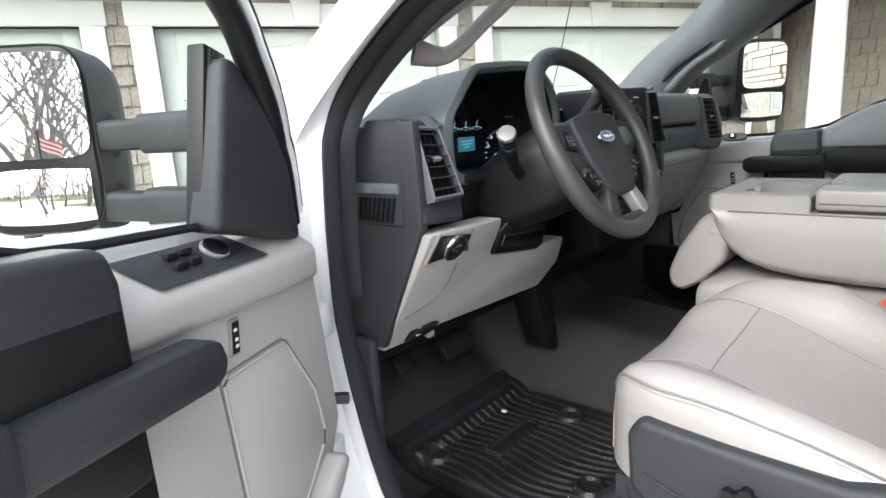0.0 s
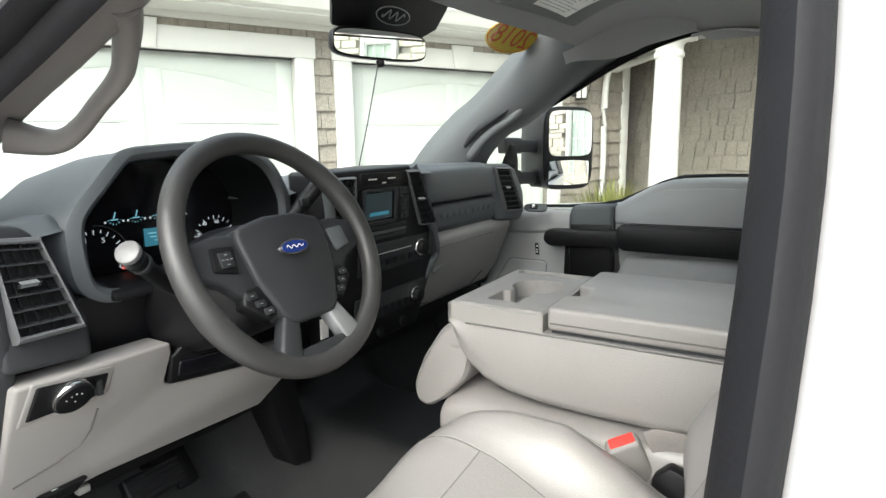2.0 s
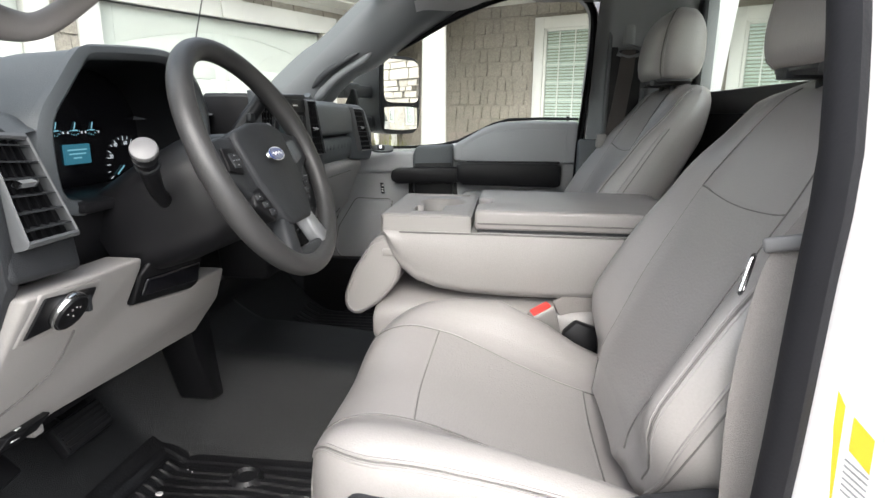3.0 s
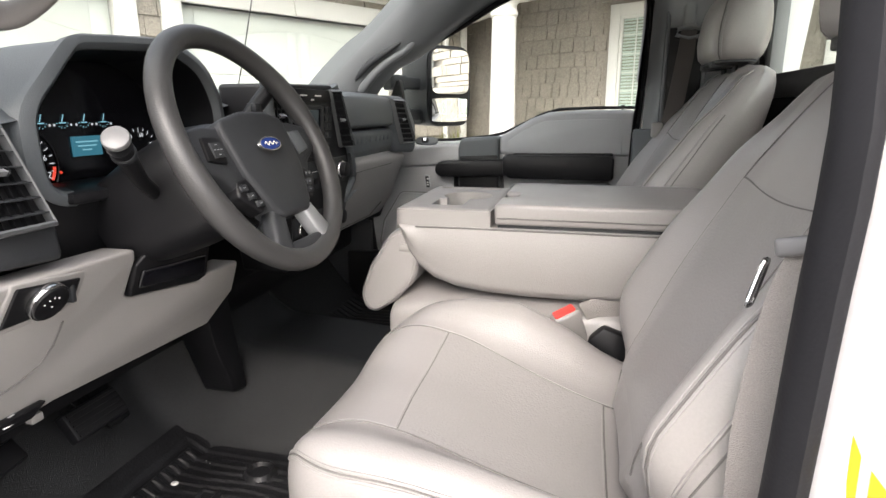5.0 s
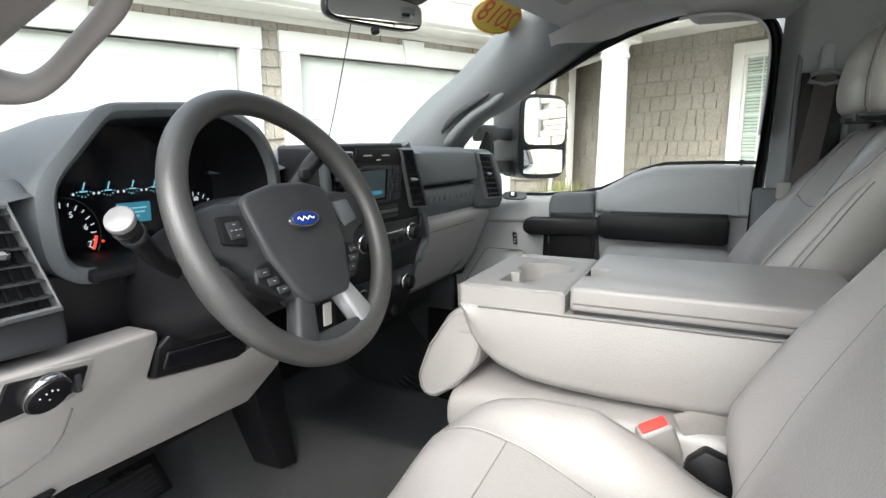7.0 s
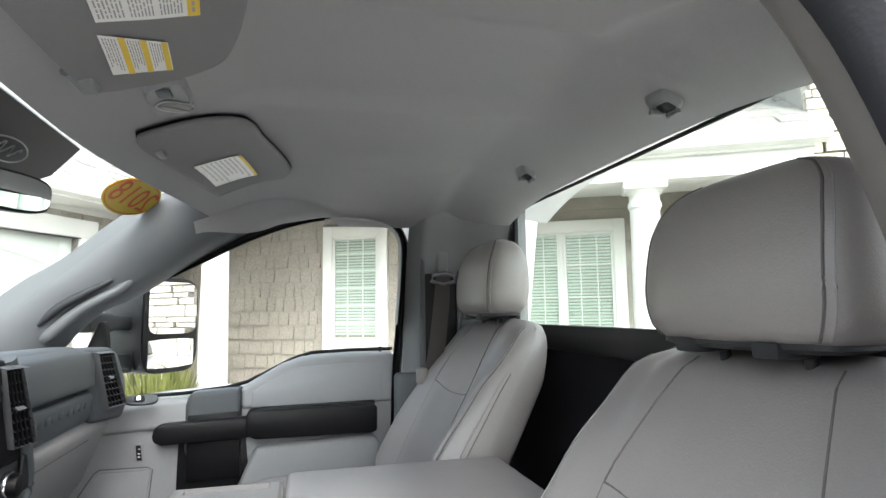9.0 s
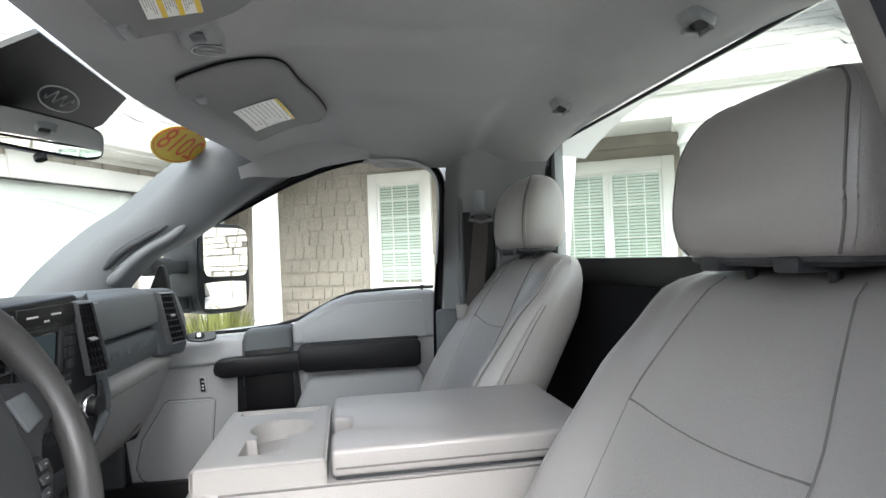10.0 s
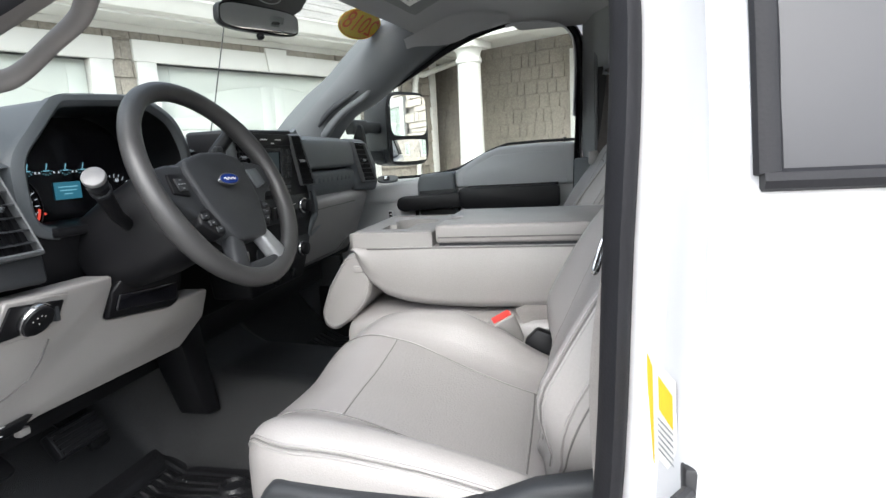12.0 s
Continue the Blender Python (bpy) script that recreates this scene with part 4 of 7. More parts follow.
    def front(x, h, lift=0.0):
        w = back_half(h)
        q = min(1.0, abs((x - c) / w))
        mid = spline([(0, 0.030), (0.08, 0.044), (0.3, 0.046), (0.48, 0.044), (0.57, 0.036), (0.618, 0.008)], h)
        bol = spline([(0, -0.012), (0.05, -0.006), (0.10, 0.032), (0.145, 0.050), (0.264, 0.045), (0.37, 0.029), (0.43, 0.021), (0.52, -0.002), (0.618, -0.008)], h)
        f = spline([(0, mid), (0.42, mid + 0.002), (0.56, mid + 0.006 + 0.12 * bol), (0.72, mid + 0.72 * bol), (0.86, mid + bol), (0.94, mid + 0.80 * bol - 0.008), (0.985, mid + 0.4 * bol - 0.022), (1.0, -0.005)], q)
        return base + lean * h + fwd * (f + lift) + Vector((x - c, 0, 0))

    rings = []
    for i in range(31):
        h = 0.618 * i / 30
        w = back_half(h)
        row = [front(c + w * math.sin(math.pi / 2 * (k / 22 - 1)), h) for k in range(45)]
        th = 0.088 * table(((0, 0.7), (0.1, 1.0), (0.5, 0.95), (0.618, 0.5)), h)
        for k in range(1, 14):
            row.append(base + lean * h - fwd * (0.006 + th * math.sin(math.pi * k / 14) ** 0.4) + Vector((w * math.cos(math.pi * k / 14), 0, 0)))
        rings.append(row)
    back = part("backrest", loft(rings), VINYL, s, "light grey vinyl backrest with side bolsters", angle=70)

    def ins_w(h):
        return spline([(0.04, 0.128), (0.12, 0.138), (0.25, 0.150), (0.40, 0.150), (0.50, 0.128), (0.60, 0.098)], h)

    part("back_insert", patch(lambda u, v: front(c + ins_w(lerp(0.05, 0.40, v)) * (2 * u - 1), lerp(0.05, 0.40, v), 0.0016), 18, 20), VINYL_PERF, s, "perforated grey vinyl insert", angle=70)
    for sgn in (-1, 1):
        hs = [0.03 + 0.565 * k / 24 for k in range(25)]
        part("seam", tube([front(c + sgn * (ins_w(h) + 0.001), h, 0.0006) for h in hs], 0.0013, 6), SEAM, back)
        # the double-stitched ridge of the bolster, and the piping behind it
        part("ridge_seam", tube([front(c + sgn * 0.905 * back_half(h), h, 0.0004) for h in hs], 0.0016, 6), SEAM, back)
        for o in (0.893, 0.917):
            part("stitching", tube([front(c + sgn * o * back_half(h), h, 0.0006) for h in hs], 0.0010, 5), STITCH, back)
        rise = [0.012 + 0.47 * k / 20 for k in range(21)]
        part("piping", tube([front(c + sgn * (0.978 - 0.0 * h) * back_half(h), h, 0.001) for h in rise], 0.0024, 6), VINYL, back)
        part("piping_seam", tube([front(c + sgn * (0.988 - 0.0 * h) * back_half(h), h, 0.0006) for h in rise], 0.0013, 6), SEAM, back)
    part("seam", tube([front(c + (2 * k / 14 - 1) * ins_w(0.40), 0.402 - 0.010 * math.sin(math.pi * k / 14), 0.0008) for k in range(15)], 0.0014, 6), SEAM, back)
    for sgn in (-1, 1):
        part("seam", tube([front(c + sgn * lerp(0.148, 0.04, k / 8), lerp(0.245, 0.135, k / 8), 0.0006) for k in range(9)], 0.0008, 5), SEAM, back)
    # head restraint
    hd = part("headrest", headrest_mesh(c, 0.0), VINYL, s, "light grey vinyl headrest with stitched edges", angle=60)
    for sgn in (-1, 1):
        part("headrest_seam", headrest_seam(c, sgn), SEAM, hd)
        part("headrest_stitch", headrest_seam(c, sgn, 0.0075, 0.0010), STITCH, hd)
        part("headrest_post", tube([(c + sgn * 0.06, -0.335, 1.56), (c + sgn * 0.06, -0.325, 1.68)], 0.007, 10), DARK_PL, s)
        part("post_guide", box(c + sgn * 0.06 - 0.017, c + sgn * 0.06 + 0.017, -0.325, -0.272, 1.620, 1.637, 0.004), DARK_PL, s)
    part("headrest_base", loft([superring((c, -0.325, z), (w, 0, 0), (0, d, 0), 36, 4) for z, w, d in ((1.626, 0.110, 0.040), (1.631, 0.126, 0.050), (1.640, 0.126, 0.050))]), DARK_PL, s, "dark underside of the headrest")
    # base and side trim
    shield = prism([(0.315, 1.085), (0.295, 1.112), (0.18, 1.104), (0.05, 1.100), (0.0, 1.112), (-0.05, 1.135), (-0.12, 1.150), (-0.18, 1.15), (-0.22, 1.08), (-0.14, 0.95), (0.10, 0.93), (0.26, 0.955), (0.31, 1.0)], "x", c - 0.288, c - 0.250, 0.013, 3)
    part("side_shield", shield, DARK_PL, s, "dark grey plastic seat side shield", angle=50)
    part("shield_groove", tube(curve([(c - 0.2885, 0.29, 1.03), (c - 0.2885, 0.20, 1.012), (c - 0.2885, 0.0, 1.03), (c - 0.2885, -0.12, 1.075)], 24), 0.002, 6), BLACK_PL, s)
    grips = disc((c - 0.290, 0.15, 1.025), (1, 0, 0), 0.032, 0.020, 24, 0.004)
    for k in range(8):
        a = 2 * math.pi * k / 8
        disc((c - 0.292, 0.15 + 0.031 * math.cos(a), 1.025 + 0.031 * math.sin(a)), (1, 0, 0), 0.0085, 0.018, 10, bm=grips)
    part("recliner_knob", grips, BLACK_PL, s)
    part("seat_pan", box(c - 0.24, c + 0.24, -0.12, 0.34, 0.93, 0.995, 0.02), DARK_PL, s)
    for sgn in (-1, 1):
        part("seat_rail", box(c + sgn * 0.2 - 0.025, c + sgn * 0.2 + 0.025, -0.2, 0.36, 0.806, 0.97, 0.008), DARK_PL, s)
    part("rail_cover", prism([(0.40, 0.81), (0.40, 0.90), (0.36, 0.93), (0.2, 0.93), (0.2, 0.81)], "x", c - 0.24, c - 0.18, 0.006), DARK_PL, s)
    return s


HEAD_W = [(0, 0.128), (0.012, 0.142), (0.05, 0.152), (0.11, 0.150), (0.15, 0.141), (0.175, 0.118), (0.188, 0.075)]
HEAD_D = [(0, 0.050), (0.012, 0.062), (0.06, 0.070), (0.12, 0.064), (0.155, 0.050), (0.178, 0.032), (0.188, 0.014)]


def headrest_mesh(c, o):
    hs = [0.188 * math.sin(math.pi / 2 * k / 22) for k in range(23)]
    return loft([superring((c, -0.325 - 0.06 * h, 1.636 + h), (spline(HEAD_W, h), 0, 0), (0, spline(HEAD_D, h), 0), 56, 3.6) for h in hs])


def headrest_seam(c, sgn, shift=0.0, r=0.0016):
    """A seam round the front edge of the side panel, from the base over the top."""
    pts = []
    for i in range(25):
        h = 0.003 + 0.183 * math.sin(math.pi / 2 * i / 24)
        w, d = spline(HEAD_W, h), spline(HEAD_D, h)
        k = min(0.985, 0.865 + shift / w)
        pts.append((c + sgn * k * w, -0.325 - 0.06 * h + d * (1 - k**3.6) ** (1 / 3.6) + 0.0004, 1.636 + h))
    return tube(pts, r, 6)


driver_seat = seat("bucket_chair", "light grey vinyl driver seat with dark plastic base")
pass_seat = copy_thing(driver_seat, Matrix.Translation((0.455, 0.1, 0.828)))
pass_seat["label"] = "light grey vinyl passenger seat beside the far door"

# middle seat, folded into a console
mid = thing("center_console_seat", "folded middle seat with cup tray and padded armrest lid", "console", at=(0, 0.1, 0.85))
part("middle_cushion", cushion(0.0, 0.175, -0.15, 0.400, 1.184, 1.05, 4.0), VINYL, mid, "light grey vinyl middle cushion", angle=60)
part("cushion_base", box(-0.16, 0.16, -0.12, 0.36, 0.96, 1.07, 0.02), DARK_PL, mid)
rings = []
for y, low in ((-0.240, 1.290), (-0.236, 1.262), (-0.222, 1.236), (-0.19, 1.212), (-0.12, 1.196), (0.0, 1.188), (0.12, 1.188), (0.20, 1.192), (0.26, 1.200), (0.305, 1.214), (0.335, 1.236), (0.355, 1.262), (0.368, 1.290), (0.374, 1.312)):
    end = 1.0 if -0.2 < y < 0.30 else 0.985
    row = []
    for k in range(25):
        t = k / 24
        # down one side, round the lower edge, along the bottom; then mirrored
        if t < 0.5:
            u = t / 0.5
            row.append((-0.168 * end - 0.010 * math.sin(math.pi * 0.9 * u) * 0.7, lerp(1.328, low + 0.026, u)))
        elif t < 0.85:
            an = (t - 0.5) / 0.35 * math.pi / 2
            row.append((-0.168 * end - 0.0022 + 0.030 * (1 - math.cos(an)), low + 0.026 - 0.026 * math.sin(an)))
        else:
            row.append((lerp(-0.138, 0.0, (t - 0.85) / 0.15), low))
    rings.append([(x, y, min(z, 1.328)) for x, z in row] + [(-x, y, min(z, 1.328)) for x, z in row[-2::-1]])
fold = loft(rings, cap=True)
part("folded_back", fold, VINYL, mid, "light grey vinyl folded backrest", angle=60)
for x in (-1, 1):
    part("edge_seam", tube([(x * 0.1695, y, 1.3255) for y in (-0.2, 0.0, 0.19, 0.34)], 0.0016, 6), SEAM, mid)
nose = [(0.36, 1.325), (0.40, 1.305), (0.445, 1.235), (0.468, 1.175), (0.462, 1.14), (0.435, 1.13), (0.39, 1.16), (0.345, 1.21), (0.33, 1.30)]
part("folded_headrest", prism(nose, "x", -0.160, 0.160, 0.022, 5), VINYL, mid, "rounded vinyl pad", angle=60)
for x in (-0.1592, 0.1592):
    cy, cz = 0.40, 1.225
    loop = curve([(x, lerp(cy, p[0], 0.84), lerp(cz, p[1], 0.84)) for p in nose + nose[:1]], 40)
    part("pad_piping", tube(loop, 0.0016, 6), VINYL, mid)
# tray with cup wells, cut as an outline with wells
tray = thing("cup_tray", "light grey plastic console tray with cup holders", "tray", at=(0, 0.28, 1.32))
ty0, ty1, tz0, tz1 = 0.192, 0.378, 1.322, 1.362


def tray_height(x, y):
    z = tz1
    # one round well with a squarish bay opening out of it
    d = min(math.hypot(x - 0.020, y - 0.270) - 0.051, max(abs(x + 0.078) - 0.034, abs(y - 0.290) - 0.030), max(abs(x + 0.035) - 0.03, abs(y - 0.282) - 0.022))
    z = min(z, tz1 - 0.072 * smooth(0.0025, -0.0035, d))
    if 0.215 < y < 0.358 and 0.122 < x < 0.150:
        z = min(z, tz1 - 0.016)
    return z


part("tray_body", box(-0.163, 0.163, ty0, ty1, tz0 - 0.052, tz1 - 0.076, 0.003), LIGHT_PL, tray)
def tray_f(u, v):
    x, y = lerp(-0.164, 0.164, u), lerp(ty0, ty1, v)
    edge = min(1, min(u, 1 - u) / 0.03, min(v, 1 - v) / 0.05)
    return (x + 0.003 * (0 if edge >= 1 else (1 - edge)) * (-1 if u > 0.5 else 1), y, tray_height(x, y) - 0.004 * (1 - edge) ** 2)
part("tray_top", patch(tray_f, 130, 80), LIGHT_PL, tray, angle=50)
skirt = bmesh.new()
for x0, x1, y0, y1 in ((-0.166, -0.162, ty0, ty1), (0.162, 0.166, ty0, ty1), (-0.166, 0.166, ty1 - 0.004, ty1 + 0.001), (-0.166, 0.166, ty0 - 0.001, ty0 + 0.003)):
    box(x0, x1, y0, y1, tz0 - 0.002, tz1 - 0.003, bm=skirt)
part("tray_rim", skirt, LIGHT_PL, tray)
lid = thing("armrest_lid", "padded light grey armrest lid with a thumb notch", "armrest", at=(0, 0, 1.33))
lid_out = [(-0.166, 0.184), (-0.072, 0.184), (-0.064, 0.164), (-0.054, 0.152), (-0.004, 0.150), (0.008, 0.160), (0.016, 0.184), (0.160, 0.184), (0.166, 0.17), (0.166, -0.215), (0.15, -0.235), (-0.15, -0.235), (-0.166, -0.215)]
part("lid_pad", prism(lid_out, "z", 1.334, 1.375, 0.008, 4), VINYL, lid, "padded vinyl lid", angle=60)
part("lid_groove", tube([(-0.1665, y, 1.3475) for y in (0.178, 0.0, -0.21)], 0.0016, 5), SEAM, lid)
part("lid_base", box(-0.158, 0.158, -0.225, 0.178, 1.324, 1.336, 0.002), DARK_PL, lid)

# belt buckle between the seats
bk = thing("belt_buckle", "light grey belt buckle with a red button", "buckle", at=(-0.2, 0.03, 1.1))
m = pose(-0.186, 0.034, 1.150, 16, -24, -67)
b = box(-0.027, 0.027, -0.015, 0.015, -0.055, 0.036, 0.007, 3)
b.transform(m)
part("housing", b, LIGHT_PL, bk)
b = box(-0.021, 0.021, -0.009, 0.011, 0.030, 0.039, 0.003)
b.transform(m)
part("release_button", b, RED, bk, "red release button")
part("strap", tube([(-0.165, 0.005, 1.165), (-0.160, -0.02, 1.178), (-0.155, -0.05, 1.175), (-0.15, -0.09, 1.14), (-0.15, -0.13, 1.07)], 0.027, 10, flat=0.16, up=(1, 0.2, 0)), BELT, bk, "grey webbing stalk")
part("bracket", prism([(0.005, 1.06), (-0.005, 1.13), (-0.03, 1.155), (-0.075, 1.14), (-0.075, 1.04)], "x", -0.200, -0.172, 0.006), BLACK_PL, bk, "black recliner bracket")
part("stalk", tube([(-0.2, 0.03, 1.09), (-0.2, -0.03, 1.02), (-0.2, -0.06, 0.95)], 0.018, 8), BLACK_PL, bk)


# ---- dashboard ----
dash = thing("dashboard", "dark grey truck dashboard with light grey lower panels", "dashboard", at=(0, 0.8, 1.1))


def dash_top(u, v):
    x = lerp(-0.765, 0.765, u)
    ridge = table(((-0.765, 1.545), (-0.66, 1.56), (-0.3, 1.565), (-0.12, 1.598), (0.05, 1.605), (0.6, 1.598), (0.70, 1.585), (0.765, 1.56)), x)
    back = table(((-0.765, 0.69), (-0.66, 0.700), (-0.62, 0.84), (-0.29, 0.84), (-0.25, 0.70), (-0.2, 0.70), (-0.12, 0.625), (0.19, 0.625), (0.22, 0.66), (0.6, 0.655), (0.765, 0.68)), x)
    y = lerp(back, 1.10 - 0.16 * abs(x / 0.765) ** 2, v)
    z = ridge - 0.02 * (1 - smooth(0, 0.12, v)) - 0.09 * smooth(0.25, 1.0, v)
    return (x, y, z)


part("dash_top", patch(dash_top, 90, 24), SLATE_PL, dash, "slate grey grained upper pad", angle=60)
part("dash_core", box(-0.755, 0.755, 0.86, 1.2, 1.12, 1.52, 0.02), BLACK_PL, dash)
part("base_vent_strip", box(-0.5, 0.5, 1.015, 1.035, 1.512, 1.522, 0.003), BLACK_PL, dash)
# instrument hood: a deep dark well behind a bevelled grey lip
ARCH = [(-0.590, 1.438), (-0.612, 1.443), (-0.630, 1.462), (-0.637, 1.508), (-0.634, 1.550), (-0.602, 1.590), (-0.570, 1.626), (-0.556, 1.635), (-0.53, 1.638), (-0.48, 1.642), (-0.40, 1.646), (-0.36, 1.641), (-0.305, 1.615), (-0.272, 1.570), (-0.262, 1.53), (-0.266, 1.48), (-0.275, 1.438)]
line = curve([(x, 0, z) for x, z in ARCH], 72)
mid_p = Vector((-0.452, 0, 1.52))


def hood_row(y, grow, drop=0.0, lift=0.4):
    out = []
    for i, p in enumerate(line):
        d = (line[min(i + 1, 72)] - line[max(i - 1, 0)]).normalized()
        o = Vector((-d.z, 0, d.x))
        q = p + Vector((o.x, 0, o.z * lift)) * grow
        out.append((q.x, y + 0.05 * (1.645 - p.z), q.z - drop * smooth(1.44, 1.64, p.z)))
    return out


hood = loft([hood_row(0.700, -0.004, 0, 1), hood_row(0.692, 0.001, 0, 1), hood_row(0.689, 0.006, 0, 1), hood_row(0.691, 0.018, 0, 0.8), hood_row(0.694, 0.024, 0, 0.7), hood_row(0.704, 0.028, 0, 0.5), hood_row(0.706, 0.025, 0.001, 0.4), hood_row(0.720, 0.030, 0.003, 0.4), hood_row(0.78, 0.055, 0.012, 0.3), hood_row(0.88, 0.085, 0.045, 0.3), hood_row(1.0, 0.11, 0.12, 0.3)], cap=False, closed=False)
part("cluster_hood", hood, SLATE_PL, dash, "slate grey instrument hood with a bevelled lip", angle=35)
part("hood_lip", loft([hood_row(0.699, -0.004, 0, 1), hood_row(0.712, -0.008, 0, 1), hood_row(0.825, -0.016, 0, 1)], cap=False, closed=False), BLACK_PL, dash, angle=60)
CF = 0.826
cl = part("cluster_face", prism([(x, z) for x, z in ARCH], "y", CF, CF + 0.015), GLOSS_BLACK, dash, "black instrument panel face")
part("cluster_sill", box(-0.61, -0.27, 0.69, 0.83, 1.425, 1.441, 0.006), BLACK_PL, dash)


def gauge(x, z, r, a0, a1, n, long=0.005, thick=0.0008):
    b = bmesh.new()
    for k in range(n):
        a = radians(lerp(a0, a1, k / (n - 1)))
        d = Vector((math.cos(a), 0, math.sin(a)))
        c = Vector((x, CF - 0.002, z))
        tube([c + d * r, c + d * (r - long * (1.6 if k % 2 == 0 else 1))], thick, 4, bm=b)
    return b


part("tachometer", gauge(-0.558, 1.470, 0.049, 150, -28, 13), TICK, cl, "white tachometer marks")
part("tachometer_rim", tube([(-0.558 + 0.056 * math.cos(radians(a)), CF - 0.002, 1.470 + 0.056 * math.sin(radians(a))) for a in range(-30, 91, 8)], 0.0012, 5), DARK_PL, cl)
part("speedometer", gauge(-0.325, 1.470, 0.049, 210, -30, 17), TICK, cl, "white speedometer marks")
part("redline", tube([(-0.558 + 0.0485 * math.cos(radians(a)), CF - 0.002, 1.470 + 0.0485 * math.sin(radians(a))) for a in range(-30, -4, 5)], 0.0022, 5), LCD_RED, cl, "red rev limit band")
part("speed_needle", tube([(-0.350, CF - 0.003, 1.452), (-0.330, CF - 0.003, 1.466)], 0.0012, 5), LCD_CYAN, cl, "pale blue needle")
for x in (-0.522, -0.483, -0.442, -0.402):
    b = gauge(x, 1.535, 0.012, 200, 340, 6, 0.0018, 0.0006)
    tube([(x - 0.001, CF - 0.002, 1.534), (x + 0.003, CF - 0.002, 1.545)], 0.0011, 4, bm=b)
    tube([(x - 0.006, CF - 0.002, 1.532), (x + 0.006, CF - 0.002, 1.532)], 0.0010, 4, bm=b)
    part("small_gauge", b, LCD_CYAN, cl, "pale blue lit small gauge")
    for sx in (-1, 1):
        part("gauge_mark", box(x + sx * 0.0155 - 0.0014, x + sx * 0.0155 + 0.0014, CF - 0.0025, CF - 0.0015, 1.5270, 1.5305), TICK, cl)
part("info_screen", box(-0.472, -0.414, CF - 0.004, CF, 1.478, 1.510, 0.001), LCD_BLUE, cl, "lit blue message screen")
bars = bmesh.new()
for k, (l, r) in enumerate(((0.30, 0.62), (0.16, 0.80), (0.1, 0.86))):
    z = 1.487 + 0.0065 * k
    box(lerp(-0.472, -0.414, l), lerp(-0.472, -0.414, r), CF - 0.0046, CF - 0.0038, z, z + 0.0022, bm=bars)
part("screen_lines", bars, LCD_CYAN, cl)
for txt, dx, dz in (("4", -0.016, 0.032), ("5", 0.014, 0.030), ("6", 0.034, 0.010), ("7", 0.038, -0.016)):
    writing(txt, 0.012, pose(-0.558 + dx, CF - 0.002, 1.470 + dz, 90, 0, 0), TICK, cl, "gauge_number")
for txt, dx, dz in (("20", -0.036, 0.014), ("40", -0.022, 0.034), ("60", 0.006, 0.036), ("80", 0.030, 0.018)):
    writing(txt, 0.010, pose(-0.325 + dx, CF - 0.002, 1.470 + dz, 90, 0, 0), TICK, cl, "gauge_number")
part("warning_lamp", disc((-0.500, CF - 0.002, 1.456), (0, 1, 0), 0.0022, 0.002, 8), LCD_RED, cl)


def air_vent(parent, quad, slats, knob, bezel=0.010, deep=0.018, tilt=0.3, knob_at=0.4):
    """A louvre that stands proud in its frame. quad: its corners, low left, low right, high right, high left, seen from behind the wheel."""
    q = [Vector(p) for p in quad]
    nrm = (q[1] - q[0]).cross(q[3] - q[0]).normalized()
    if nrm.y > 0:
        nrm = -nrm
    c = sum(q, Vector()) / 4
    out = [p + (p - c).normalized() * bezel for p in q]
    v = part("air_vent", loft([[p + nrm * 0.001 for p in q], [p + nrm * 0.003 for p in q]]), BLACK_PL, parent, "black louvred air vent")
    b = loft([[p + nrm * 0.002 for p in q], [p + nrm * (deep - 0.002) for p in q], [lerp(p, o, 0.35) + nrm * deep for p, o in zip(q, out)], [lerp(p, o, 0.85) + nrm * (deep - 0.003) for p, o in zip(q, out)], [o + nrm * (deep - 0.008) for o in out], [o - nrm * 0.006 for o in out]], cap=False)
    part("vent_frame", b, BEZEL, v, "grey vent surround", angle=35)
    up = (q[3] - q[0]).normalized()
    # slats coloured a tone above the black vent, for the light on their edges
    for k in range(slats):
        t = (k + 0.55) / slats
        l, r = q[0].lerp(q[3], t), q[1].lerp(q[2], t)
        row = []
        for p in (l, r):
            a, z = p + nrm * (deep - 0.002), p + nrm * 0.004 + up * 0.012 * tilt
            row.append((a, a + up * 0.0018, z + up * 0.0016, z))
        part("slat", loft(row), DARK_PL, v, angle=20)
    for t in (0.2, 0.4, 0.6, 0.8):
        lo, hi = q[0].lerp(q[1], t), q[3].lerp(q[2], t)
        e = (q[1] - q[0]).normalized() * 0.0012
        part("vane", loft([[p - e + nrm * 0.003, p + e + nrm * 0.003, p + e + nrm * 0.010, p - e + nrm * 0.010] for p in (lo, hi)]), BLACK_PL, v)
    if knob:
        p = q[0].lerp(q[1], knob_at).lerp(q[3].lerp(q[2], knob_at), knob) + nrm * (deep - 0.001)
        e = (q[1] - q[0]).normalized()
        w = min(0.013, (q[1] - q[0]).length * 0.24)
        kb = part("vent_knob", loft([[p + e * s * w + o for o in (nrm * 0.006, up * 0.0045, -nrm * 0.006, -up * 0.0045)] for s in (-1, -0.8, 0.8, 1)]), SILVER, v, "silver thumb slider")
        for s in (-0.92, 0.92):
            part("knob_trim", loft([[p + e * (s + ds) * w + o for o in (nrm * 0.0068, up * 0.0052, -nrm * 0.004, -up * 0.0052)] for ds in (-0.12, 0.12)]), CHROME, kb, "bright end cap")
    return v


